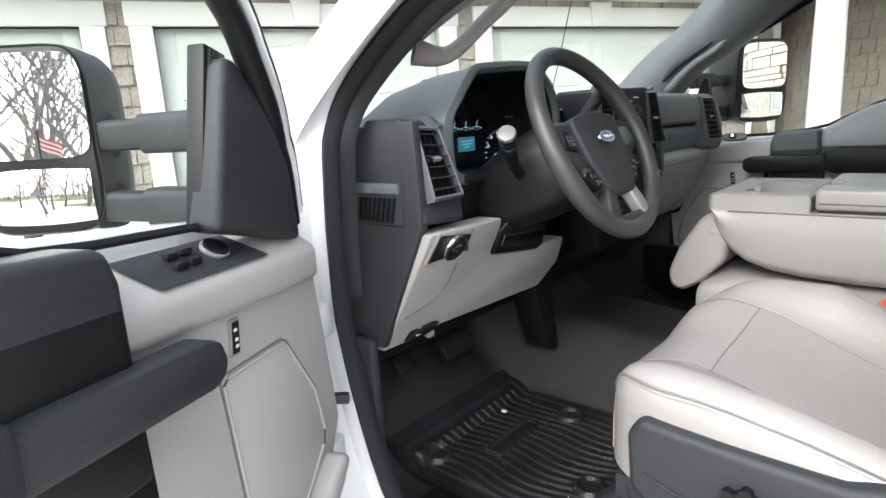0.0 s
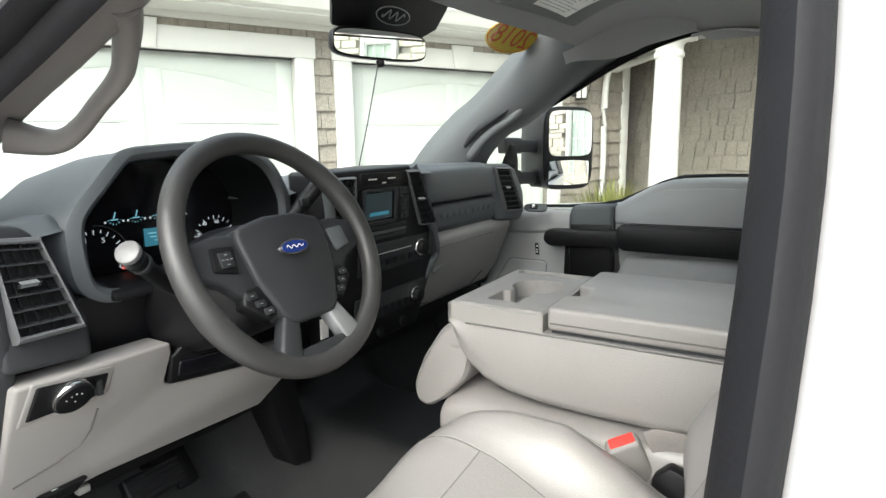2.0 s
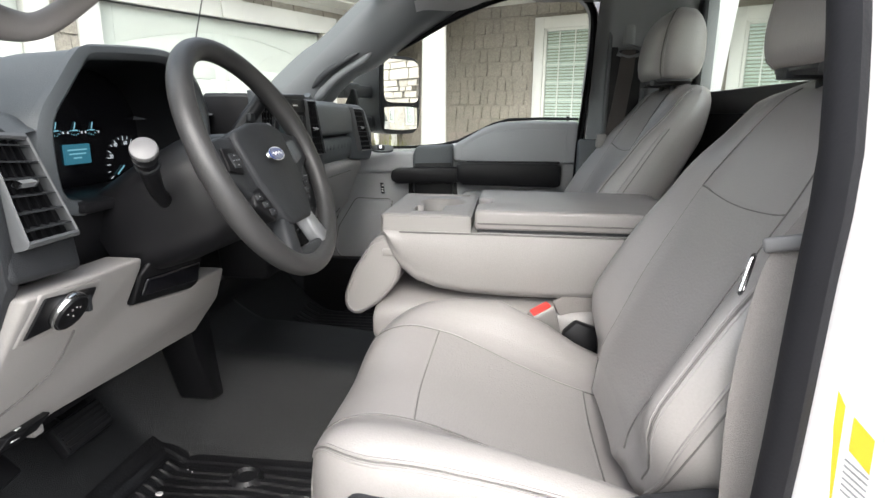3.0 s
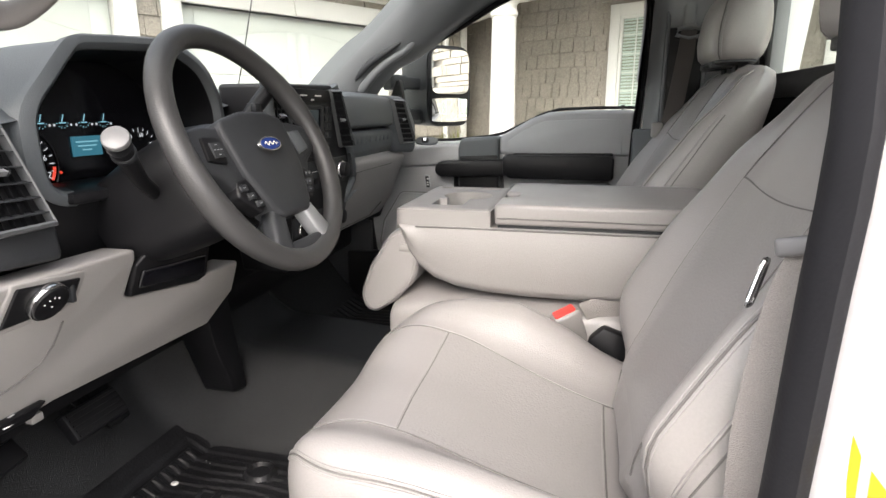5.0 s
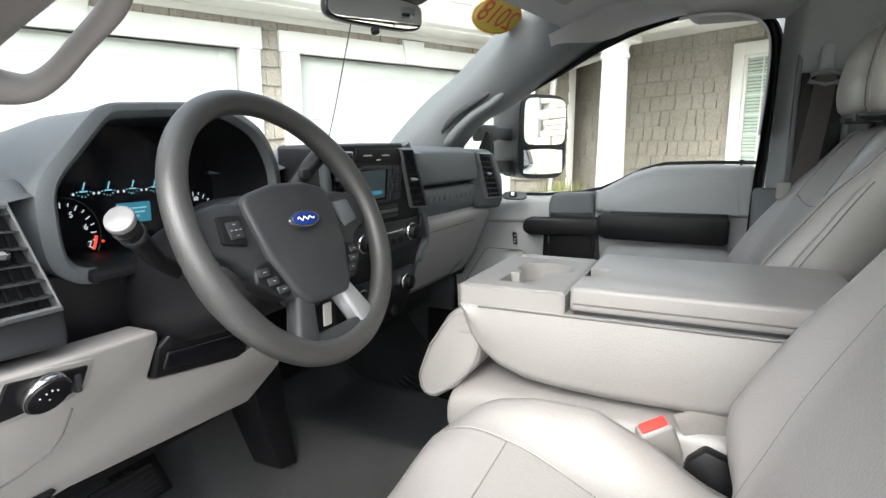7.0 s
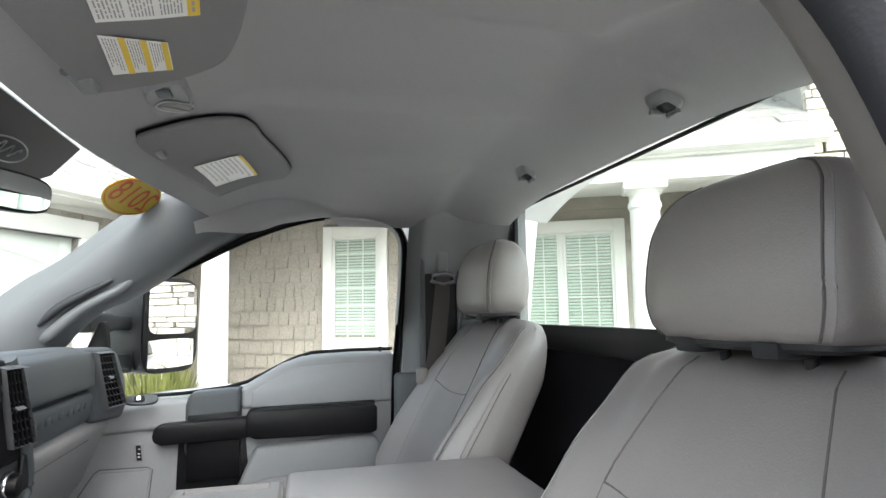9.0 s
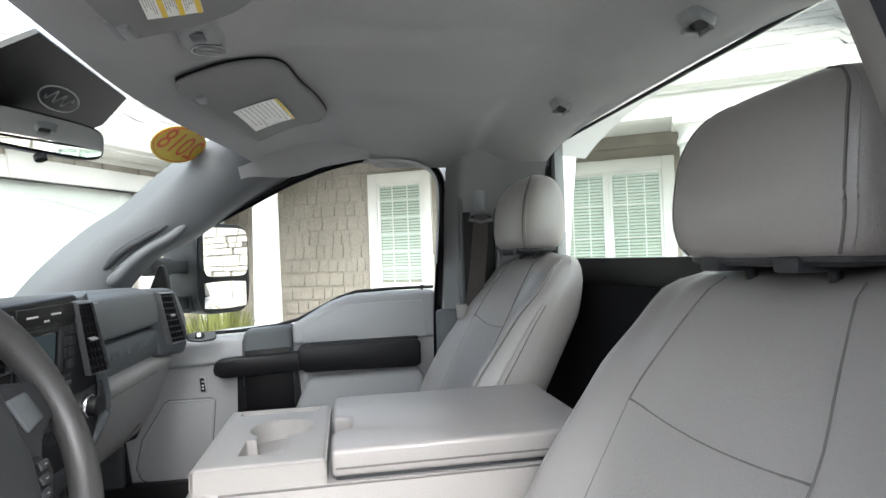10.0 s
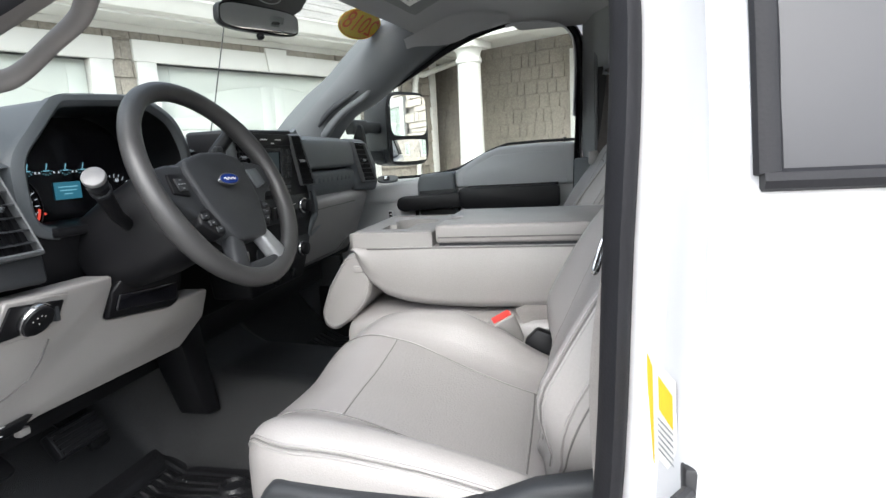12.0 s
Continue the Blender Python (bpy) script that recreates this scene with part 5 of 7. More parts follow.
# driver's outer vent block
blk = [(-0.772, 1.372), (-0.664, 1.366), (-0.658, 1.415), (-0.690, 1.530), (-0.715, 1.553), (-0.772, 1.556)]
b = prism(blk, "y", 0.668, 0.80, 0.010, 3)
for v in b.verts:
    v.co.y += 0.24 * (v.co.z - 1.41) * (1 if v.co.y < 0.75 else 0)
part("vent_housing", b, DARK_PL, dash, "dark grey outer vent housing", angle=50)
air_vent(dash, [(-0.751, 0.667, 1.416), (-0.678, 0.667, 1.416), (-0.704, 0.693, 1.527), (-0.756, 0.694, 1.532)], 6, 0.55, 0.009)
# end panel seen with the door open
part("end_panel", prism([(0.672, 1.55), (0.665, 1.37), (0.79, 1.12), (0.90, 1.12), (0.90, 1.54)], "x", -0.775, -0.755, 0.006), DARK_PL, dash, "dark grey end panel")
grille = part("side_grille", box(-0.782, -0.770, 0.705, 0.825, 1.368, 1.445, 0.006), DARK_PL, dash, "slatted side demister grille")
part("grille_top", box(-0.786, -0.776, 0.708, 0.822, 1.425, 1.445, 0.004), SLATE_PL, grille)
for k in range(8):
    y = 0.718 + 0.0125 * k
    b = prism([(y + 0.008, 1.376), (y + 0.0135, 1.376), (y + 0.0035, 1.42), (y - 0.002, 1.42)], "x", -0.787, -0.781, 0.0)
    part("grille_slot", b, BLACK_PL, grille)


def slanted(poly, y0, y1, bevel=0.01, slope=0.6, ztop=1.355):
    b = prism(poly, "y", y0, y1, bevel, 3)
    for v in b.verts:
        v.co.y += (ztop - v.co.z) * (slope if slope < 0.5 else table(((-0.76, 0.6), (-0.55, 0.5), (-0.34, 0.26)), v.co.x))
    return b


knee = [(-0.765, 1.356), (-0.552, 1.353), (-0.545, 1.335), (-0.545, 1.278), (-0.535, 1.27), (-0.385, 1.252), (-0.372, 1.262), (-0.27, 1.262), (-0.275, 1.20), (-0.345, 1.152), (-0.62, 1.128), (-0.70, 1.112), (-0.765, 1.108)]
part("knee_panel", slanted(knee, 0.652, 0.712), LIGHT_PL, dash, "light grey lower knee panel", angle=50)
part("panel_line", tube([(-0.648, 0.70, 1.272), (-0.650, 0.722, 1.235), (-0.66, 0.738, 1.21), (-0.69, 0.748, 1.193), (-0.745, 0.757, 1.178)], 0.0016, 5), SEAM, dash)
sw = part("lamp_switch_plate", slanted([(-0.748, 1.297), (-0.665, 1.300), (-0.648, 1.307), (-0.648, 1.337), (-0.742, 1.350)], 0.6460, 0.654, 0.003), BLACK_PL, dash, "black lamp switch plate")
part("lamp_switch_frame", slanted([(-0.756, 1.290), (-0.660, 1.291), (-0.640, 1.302), (-0.640, 1.345), (-0.748, 1.357)], 0.6490, 0.655, 0.003), LIGHT_PL, sw)
KN = (0, -0.87, -0.5)
part("lamp_knob", disc((-0.697, 0.6640, 1.3215), KN, 0.0250, 0.016, 28, 0.003), BLACK_PL, sw)
part("knob_ring", disc((-0.697, 0.6615, 1.3200), KN, 0.0268, 0.010, 32, 0.002), CHROME, sw, "bright knob ring")
part("knob_face", disc((-0.697, 0.6565, 1.3172), KN, 0.0242, 0.004, 28, 0.001), BLACK_PL, sw)
for dx, dz in ((-0.012, 0.003), (-0.006, 0.007), (0.0, 0.009), (0.007, 0.007), (0, -0.003)):
    part("knob_mark", disc((-0.697 + dx, 0.6545 - 0.57 * dz, 1.3160 + dz), KN, 0.0011, 0.001, 6), PAPER, sw)
part("dimmer_wheel", box(-0.664, -0.656, 0.660, 0.672, 1.306, 1.332, 0.002), DARK_PL, sw)
part("hood_release", slanted([(-0.72, 1.118), (-0.66, 1.122), (-0.645, 1.145), (-0.71, 1.140)], 0.640, 0.655, 0.003), BLACK_PL, dash, "black hood release pull")
b = bmesh.new()
box(-0.703, -0.668, 0.768, 0.772, 1.129, 1.133, bm=b)
box(-0.693, -0.683, 0.768, 0.772, 1.136, 1.142, bm=b)
part("release_mark", b, PAPER, dash)
part("service_plug", box(-0.650, -0.630, 0.785, 0.80, 1.102, 1.116, 0.003), LIGHT_PL, dash, "pale data plug")
# dark field round the column, cubby
part("column_surround", slanted([(-0.655, 1.44), (-0.672, 1.345), (-0.548, 1.345), (-0.54, 1.272), (-0.38, 1.25), (-0.26, 1.25), (-0.26, 1.44)], 0.700, 0.76, 0.006, 0.25, 1.46), BLACK_PL, dash, "black column surround", angle=50)
part("cubby_frame", slanted([(-0.548, 1.325), (-0.53, 1.345), (-0.38, 1.322), (-0.372, 1.262), (-0.39, 1.254), (-0.54, 1.272)], 0.646, 0.66, 0.004), BLACK_PL, dash)
part("cubby_well", slanted([(-0.535, 1.315), (-0.39, 1.305), (-0.385, 1.268), (-0.532, 1.284)], 0.640, 0.648, 0.004), GLOSS_BLACK, dash)
part("brake_release", box(-0.50, -0.465, 0.665, 0.69, 1.327, 1.338, 0.004), SILVER, dash)
part("lower_column_brace", prism([(-0.285, 1.20), (-0.20, 1.18), (-0.155, 0.92), (-0.205, 0.93), (-0.255, 1.06)], "y", 0.76, 0.84, 0.006), BLACK_PL, dash, "dark brace beside the hump")
part("underside", box(-0.74, 0.74, 0.86, 1.2, 1.05, 1.13, 0.02), BLACK_PL, dash)

# centre stack
stack = [(-0.225, 1.60), (0.062, 1.607), (0.115, 1.592), (0.205, 1.40), (0.19, 1.35), (0.115, 1.205), (-0.16, 1.205), (-0.20, 1.35)]
b = prism(stack, "y", 0.612, 0.72, 0.008, 2)
for v in b.verts:
    v.co.y += 0.10 * (1.60 - v.co.z) * 0.6
part("radio_console", b, BLACK_PL, dash, "black radio and climate stack", angle=50)


def on_stack(x, z, o=0.0):
    return (x, 0.612 + 0.06 * (1.60 - z) - o, z)


def stack_box(x0, x1, z0, z1, o0, o1, bevel=0.002):
    b = box(x0, x1, 0.612 - o1, 0.612 - o0, z0, z1, bevel)
    for v in b.verts:
        v.co.y += 0.06 * (1.60 - v.co.z)
    return b


for x, xl in ((0.178, 0.073), (-0.212, -0.232)):
    pts = [on_stack(xl, 1.606, 0.0), on_stack(lerp(xl, x, 0.25), 1.56, 0.004), on_stack(x + 0.012, 1.40, 0.004), on_stack(x - 0.004, 1.35, 0.0), on_stack(x - 0.025, 1.315, -0.01)]
    part("stack_rail", tube(curve(pts, 20), 0.011, 8), SLATE_PL, dash, "grey edge rail", angle=60)
air_vent(dash, [on_stack(0.108, 1.463, 0.003), on_stack(0.158, 1.463, 0.016), on_stack(0.078, 1.592, 0.012), on_stack(0.044, 1.592, 0.003)], 8, 0.5, 0.004, 0.010)
air_vent(dash, [on_stack(-0.222, 1.515, 0.002), on_stack(-0.150, 1.515, 0.002), on_stack(-0.150, 1.585, 0.002), on_stack(-0.222, 1.585, 0.002)], 5, 0.35, 0.006, 0.010)
part("button_bar", stack_box(-0.125, 0.055, 1.566, 1.594, 0.0, 0.004), BLACK_PL, dash)
for x in (-0.10, -0.03):
    part("button_mark", stack_box(x, x + 0.03, 1.579, 1.582, 0.004, 0.005, 0), PAPER, dash)
part("hazard_mark", stack_box(-0.05, -0.036, 1.570, 1.573, 0.004, 0.005, 0), PAPER, dash)
scr = part("radio_screen", stack_box(-0.128, 0.012, 1.482, 1.560, -0.004, 0.001), GLOSS_BLACK, dash, "small dim radio screen")
part("screen_image", stack_box(-0.105, -0.008, 1.492, 1.550, 0.001, 0.0018, 0), LCD_DIM, scr)
part("screen_line", stack_box(-0.09, -0.02, 1.500, 1.508, 0.0018, 0.0024, 0), LCD_BLUE, scr)
frm = bmesh.new()
for x0, x1, z0, z1 in ((-0.118, -0.108, 1.484, 1.558), (0.0, 0.012, 1.484, 1.558), (-0.108, 0.0, 1.552, 1.560), (-0.108, 0.0, 1.480, 1.488)):
    join(frm, stack_box(x0, x1, z0, z1, 0.0, 0.006, 0.002))
part("screen_frame", frm, DARK_PL, scr)
for i in range(4):
    for j in range(2):
        part("key", stack_box(0.022 + 0.020 * j, 0.039 + 0.020 * j, 1.485 + 0.019 * i, 1.501 + 0.019 * i, 0.0, 0.004), DARK_PL, dash)
for i in range(3):
    part("cd_slot_key", stack_box(-0.12, 0.05, 1.446 + 0.011 * i, 1.454 + 0.011 * i, 0.0, 0.003 + 0.001 * (i == 1)), SLATE_PL if i == 1 else DARK_PL, dash)
part("radio_panel", stack_box(-0.13, 0.145, 1.372, 1.436, 0.0, 0.005), DARK_PL, dash)
part("climate_panel", stack_box(-0.14, 0.13, 1.262, 1.322, 0.0, 0.005), DARK_PL, dash)
for x, z, r in ((-0.10, 1.405, 0.021), (0.105, 1.405, 0.022), (-0.10, 1.292, 0.020), (0.09, 1.288, 0.021)):
    kn = part("knob", disc(on_stack(x, z, 0.014), (0, -1, -0.06), r * 0.82, 0.026, 24, 0.003), BLACK_PL, dash)
    part("knob_trim", disc(on_stack(x, z, 0.008), (0, -1, -0.06), r, 0.012, 24, 0.003), CHROME, kn, "bright knob ring")
for i in range(5):
    part("radio_key", stack_box(-0.068 + 0.03 * i, -0.044 + 0.03 * i, 1.383, 1.398, 0.005, 0.008), BLACK_PL, dash)
    part("climate_key", stack_box(-0.068 + 0.027 * i, -0.046 + 0.027 * i, 1.272, 1.288, 0.005, 0.008), BLACK_PL, dash)
part("radio_line", stack_box(-0.06, 0.07, 1.412, 1.4135, 0.005, 0.0056, 0), PAPER, dash)
for x in (-0.05, 0.045):
    part("power_socket", disc(on_stack(x, 1.228, 0.004), (0, -1, 0), 0.013, 0.01, 18, 0.002), BLACK_PL, dash)
part("aux_switch_pad", stack_box(0.150, 0.187, 1.378, 1.442, 0.004, 0.010, 0.003), DARK_PL, dash)

# passenger side
def across(profile, x0, x1, bevel=0.008, seg=2):
    return prism(profile, "x", x0, x1, bevel, seg)


part("upper_pad", across([(0.80, 1.59), (0.68, 1.594), (0.652, 1.585), (0.643, 1.56), (0.640, 1.503), (0.66, 1.497), (0.80, 1.49)], 0.185, 0.60, 0.007, 3), SLATE_PL, dash, "slate grey passenger pad", angle=60)
part("mid_panel", across([(0.80, 1.495), (0.652, 1.490), (0.648, 1.475), (0.655, 1.43), (0.68, 1.40), (0.80, 1.40)], 0.185, 0.625, 0.006), SLATE_PL, dash, "grey trim panel with faint embossing")
for k in range(9):
    x = 0.27 + 0.034 * k + (0.014 if k > 4 else 0)
    part("embossed_bar", box(x, x + 0.022, 0.6485, 0.6515, 1.455, 1.470, 0.0008), SLATE_PL, dash)
part("lower_panel", across([(0.90, 1.425), (0.672, 1.418), (0.650, 1.402), (0.648, 1.385), (0.70, 1.25), (0.745, 1.185), (0.80, 1.16), (0.90, 1.15)], 0.125, 0.735, 0.010, 3), LIGHT_PL, dash, "light grey glove box panel", angle=50)
part("glove_line", tube([(0.60, 0.652, 1.375), (0.24, 0.653, 1.375), (0.225, 0.66, 1.36), (0.222, 0.705, 1.235), (0.30, 0.735, 1.195), (0.60, 0.735, 1.195), (0.62, 0.70, 1.24)], 0.0018, 5), SEAM, dash)
part("glove_latch", prism([(0.27, 1.295), (0.37, 1.325), (0.37, 1.338), (0.27, 1.31)], "y", 0.672, 0.69, 0.003), MID_PL, dash, "grey glove box latch")
part("latch_lock", disc((0.305, 0.676, 1.345), (0, -1, 0), 0.005, 0.01, 10), SILVER, dash)
blk = [(0.622, 1.41), (0.755, 1.40), (0.774, 1.43), (0.768, 1.50), (0.72, 1.575), (0.68, 1.592), (0.575, 1.595), (0.556, 1.575), (0.605, 1.45)]
bv = prism(blk, "y", 0.660, 0.80, 0.012, 3)
for v in bv.verts:
    v.co.y -= 0.22 * (v.co.x - 0.56) if v.co.y < 0.74 else 0
part("vent_housing", bv, SLATE_PL, dash, "grey outer vent housing", angle=50)
air_vent(dash, [(0.655, 0.634, 1.442), (0.738, 0.616, 1.440), (0.668, 0.632, 1.575), (0.600, 0.647, 1.578)], 8, 0.55, 0.006, 0.012)
part("end_panel", prism([(0.672, 1.55), (0.665, 1.40), (0.76, 1.16), (0.90, 1.12), (0.90, 1.54)], "x", 0.758, 0.778, 0.006), DARK_PL, dash)

# ---- steering column and wheel ----
WC = (-0.450, 0.500, 1.495)
wheel = thing("steering_wheel", "worn dark grey four-spoke steering wheel", "steering wheel", m=pose(*WC, 64, 0, 0))
R = 0.181
ring = []
for k in range(72):
    a = 2 * math.pi * k / 72
    ring.append((R * math.cos(a), R * math.sin(a), 0.004 * math.cos(2 * a)))
radii = [0.0168 + 0.0022 * max(0.0, math.cos(2 * (2 * math.pi * k / 72) - 0.9)) ** 4 for k in range(72)]
part("rim", tube(ring, radii, 14, closed=True, up=(0, 0, 1)), WHEEL_RIM, wheel, "worn dark grey rim", angle=80)
pad = [(-0.088, 0.030), (-0.080, 0.044), (-0.03, 0.054), (0.03, 0.054), (0.080, 0.044), (0.088, 0.030), (0.080, -0.04), (0.056, -0.098), (0.042, -0.112), (-0.042, -0.112), (-0.056, -0.098), (-0.080, -0.04)]
b = prism(pad, "z", -0.03, 0.018, 0.010, 3)
for v in b.verts:
    v.co.z -= 0.9 * max(0, v.co.z) * ((v.co.x / 0.09) ** 2 * 0.5 + (max(0, -v.co.y) / 0.11) ** 2 * 0.35)
part("airbag_pad", b, DARK_PL, wheel, "dark grey airbag pad", angle=50)
part("emblem", loft([superring((0, -0.002, 0.0165), (0.030, 0, 0), (0, 0.0122, 0), 32, 2), superring((0, -0.002, 0.0205), (0.029, 0, 0), (0, 0.0115, 0), 32, 2)]), CHROME, wheel, "silver rim of the oval emblem")
part("emblem_field", loft([superring((0, -0.002, 0.0200), (0.0270, 0, 0), (0, 0.0100, 0), 32, 2), superring((0, -0.002, 0.0215), (0.0260, 0, 0), (0, 0.0092, 0), 32, 2)]), BLUE, wheel, "blue oval emblem")
wave = [(-0.017 + 0.034 * k / 20, -0.002 + 0.0028 * math.sin(k * 0.95) * (1 - 0.4 * k / 20), 0.0218) for k in range(21)]
part("emblem_flourish", tube(wave, 0.0008, 5), PAPER, wheel)
for s in (-1, 1):
    sp = [(0.070, 0.036), (0.115, 0.040), (0.172, 0.030), (0.178, -0.010), (0.125, -0.034), (0.100, -0.060), (0.066, -0.062)]
    poly = [(s * x, y) for x, y in sp]
    if s < 0:
        poly = poly[::-1]
    spoke = part("spoke", prism(poly, "z", -0.022, 0.002, 0.006, 2), DARK_PL, wheel, "dark grey side spoke", angle=50)
    pod = [(s * x, y) for x, y in ((0.094, 0.020), (0.132, 0.022), (0.138, -0.012), (0.102, -0.020))]
    part("switch_pod", prism(pod if s > 0 else pod[::-1], "z", 0.0, 0.007, 0.003), BLACK_PL if s < 0 else SLATE_PL, spoke)
    if s < 0:
        part("rocker_pad", prism([(-0.126, 0.012), (-0.104, 0.012), (-0.104, -0.010), (-0.126, -0.010)][::-1], "z", 0.006, 0.010, 0.003), DARK_PL, spoke)
        for dx, dy in ((0, 0.007), (0, -0.007), (-0.007, 0), (0.007, 0), (0, 0)):
            part("key_mark", box(-0.115 + dx - 0.002, -0.115 + dx + 0.002, 0.001 + dy - 0.0007, 0.001 + dy + 0.0007, 0.010, 0.0106), SILVER, spoke)
    low = [(s * x, y) for x, y in ((0.066, -0.040), (0.102, -0.045), (0.112, -0.066), (0.078, -0.096), (0.062, -0.09))]
    lp = part("lower_switch_pod", prism(low if s > 0 else low[::-1], "z", -0.02, 0.004, 0.004), BLACK_PL, wheel, angle=50)
    for k in range(3):
        x, y = s * (0.096 - 0.010 * k), -0.056 - 0.013 * k
        part("switch", box(x - 0.009, x + 0.009, y - 0.005, y + 0.005, 0.003, 0.007, 0.002), DARK_PL, lp)
        part("key_mark", box(x - 0.0022, x + 0.0022, y - 0.0006, y + 0.0006, 0.007, 0.0076), SILVER, lp)
    leg = [(s * x, y) for x, y in ((0.026, -0.100), (0.054, -0.092), (0.088, -0.152), (0.080, -0.168), (0.052, -0.172))]
    part("lower_spoke", prism(leg if s > 0 else leg[::-1], "z", -0.02, 0.006, 0.006), SILVER if s > 0 else DARK_PL, wheel, "lower spoke", angle=50)
part("lower_bridge", prism([(-0.06, -0.150), (0.06, -0.150), (0.075, -0.172), (0.0, -0.180), (-0.075, -0.172)][::-1], "z", -0.016, 0.002, 0.004), DARK_PL, wheel)

col = thing("steering_column", "black steering column with stalk and shifter", "steering column", at=(-0.45, 0.6, 1.4))
axis = Vector((0, 0.899, -0.438))
c0 = Vector(WC) + axis * 0.025
rings = []
for d, w, h in ((0.0, 0.06, 0.06), (0.02, 0.085, 0.075), (0.06, 0.098, 0.088), (0.14, 0.10, 0.085), (0.22, 0.095, 0.075)):
    c = c0 + axis * d + Vector((-0.005, 0, -0.012))
    rings.append(superring(c, (w, 0, 0), (0, 0.438 * h, 0.899 * h), 28, 3))
part("column_shroud", loft(rings), BLACK_PL, col, "black column shroud", angle=60)
st = part("turn_stalk", tube([(-0.545, 0.612, 1.435), (-0.585, 0.600, 1.458), (-0.625, 0.582, 1.492), (-0.645, 0.572, 1.508)], [0.010, 0.0105, 0.013, 0.0155], 14), BLACK_PL, col, "black turn signal stalk")
d = Vector((-0.02, -0.011, 0.016)).normalized()
part("stalk_cap", disc(Vector((-0.655, 0.566, 1.518)), d, 0.0165, 0.010, 22, 0.003), CAP_PL, st, "pale grey washer button")
part("stalk_collar", disc(Vector((-0.633, 0.578, 1.499)), d, 0.0155, 0.010, 18, 0.002), DARK_PL, st)
sh = part("shift_lever", tube([(-0.375, 0.625, 1.475), (-0.345, 0.605, 1.515), (-0.318, 0.585, 1.553), (-0.290, 0.565, 1.592)], [0.009, 0.010, 0.014, 0.014], 12), BLACK_PL, col, "black column shift lever")
part("shift_button", box(-0.338, -0.318, 0.570, 0.580, 1.548, 1.562, 0.002), DARK_PL, sh)
part("shift_boot", loft([superring((-0.375, 0.625, 1.475), (0.025, 0, 0), (0, 0.02, 0.01), 16, 2), superring((-0.36, 0.615, 1.497), (0.014, 0, 0), (0, 0.012, 0.006), 16, 2)]), RUBBER, sh)
part("ignition", disc((-0.352, 0.560, 1.395), (0.5, -0.8, 0.2), 0.016, 0.02, 18, 0.003), BLACK_PL, col)
part("key_bow", box(-0.352, -0.336, 0.538, 0.542, 1.355, 1.395, 0.003), SILVER, col, "key with a silver fob")
part("key_tag", box(-0.350, -0.330, 0.530, 0.534, 1.315, 1.352, 0.003), PAPER, col, "white key tag")

# ---- pedals and mats ----
ped = thing("brake_pedal", "black rubber brake pedal on its arm", "pedal", at=(-0.48, 0.86, 1.0))
b = box(-0.058, 0.058, -0.012, 0.012, -0.028, 0.028, 0.006)
for k in range(5):
    box(-0.052, 0.052, -0.016, -0.011, -0.022 + 0.010 * k, -0.017 + 0.010 * k, bm=b)
b.transform(pose(-0.485, 0.855, 1.018, -35, 0, 0))
part("pad", b, BLACK_PL, ped)
part("arm", tube([(-0.475, 0.87, 1.02), (-0.47, 0.98, 1.08), (-0.46, 1.06, 1.22)], 0.012, 6), BLACK_PL, ped)
gas = thing("parking_brake_pedal", "black foot brake pedal by the kick panel", "pedal", at=(-0.66, 0.86, 1.0))
b = box(-0.036, 0.036, -0.01, 0.01, -0.02, 0.02, 0.005)
b.transform(pose(-0.655, 0.86, 1.032, -40, 0, 8))
part("pad", b, BLACK_PL, gas)
part("arm", tube([(-0.66, 0.87, 1.035), (-0.68, 0.96, 1.07), (-0.69, 1.06, 1.2)], 0.01, 6), BLACK_PL, gas)
acc = thing("gas_pedal", "black hanging accelerator pedal", "pedal", at=(-0.36, 0.95, 0.98))
b = box(-0.025, 0.025, -0.008, 0.008, -0.065, 0.065, 0.006)
b.transform(pose(-0.375, 0.95, 0.985, -38, 0, 0))
part("pad", b, BLACK_PL, acc)
part("arm", tube([(-0.375, 0.99, 1.04), (-0.37, 1.06, 1.12), (-0.37, 1.1, 1.22)], 0.009, 6), BLACK_PL, acc)

matt = thing("floor_mat", "black ribbed rubber floor mat with wet specks", "floor mat", at=(-0.46, 0.65, 0.81))
mx0, mx1, my0, my1 = -0.72, -0.235, 0.36, 0.88


def mat_z(x, y):
    e = min(x - mx0, mx1 - x, y - my0, my1 - y)
    z = 0.816 + 0.004 * smooth(0.022, 0.0, e) - 0.004 * smooth(0.030, 0.036, e) * smooth(0.052, 0.046, e)
    if e > 0.046:
        bend = 0.016 * math.sin(11 * y + 2.0) + 0.008 * math.sin(23 * y + 9 * x)
        rib = math.sin(2 * math.pi * (x + 0.10 * y + bend) / 0.024)
        z += 0.0038 * smooth(-0.2, 0.5, rib) * smooth(0.047, 0.060, e)
        if abs(x + 0.475) < 0.085 and abs(y - 0.700) < 0.022:
            z = 0.8225 + (0.003 if abs(x + 0.475) > 0.077 or abs(y - 0.70) > 0.015 else 0.0)
        for cx, cy in ((-0.635, 0.795), (-0.315, 0.640), (-0.545, 0.470)):
            d = math.hypot(x - cx, y - cy)
            if d < 0.036:
                z = 0.819 + 0.009 * smooth(0.034, 0.029, d) - 0.007 * smooth(0.025, 0.021, d)
    if y > 0.80:
        z += 0.55 * (y - 0.80)
    return z


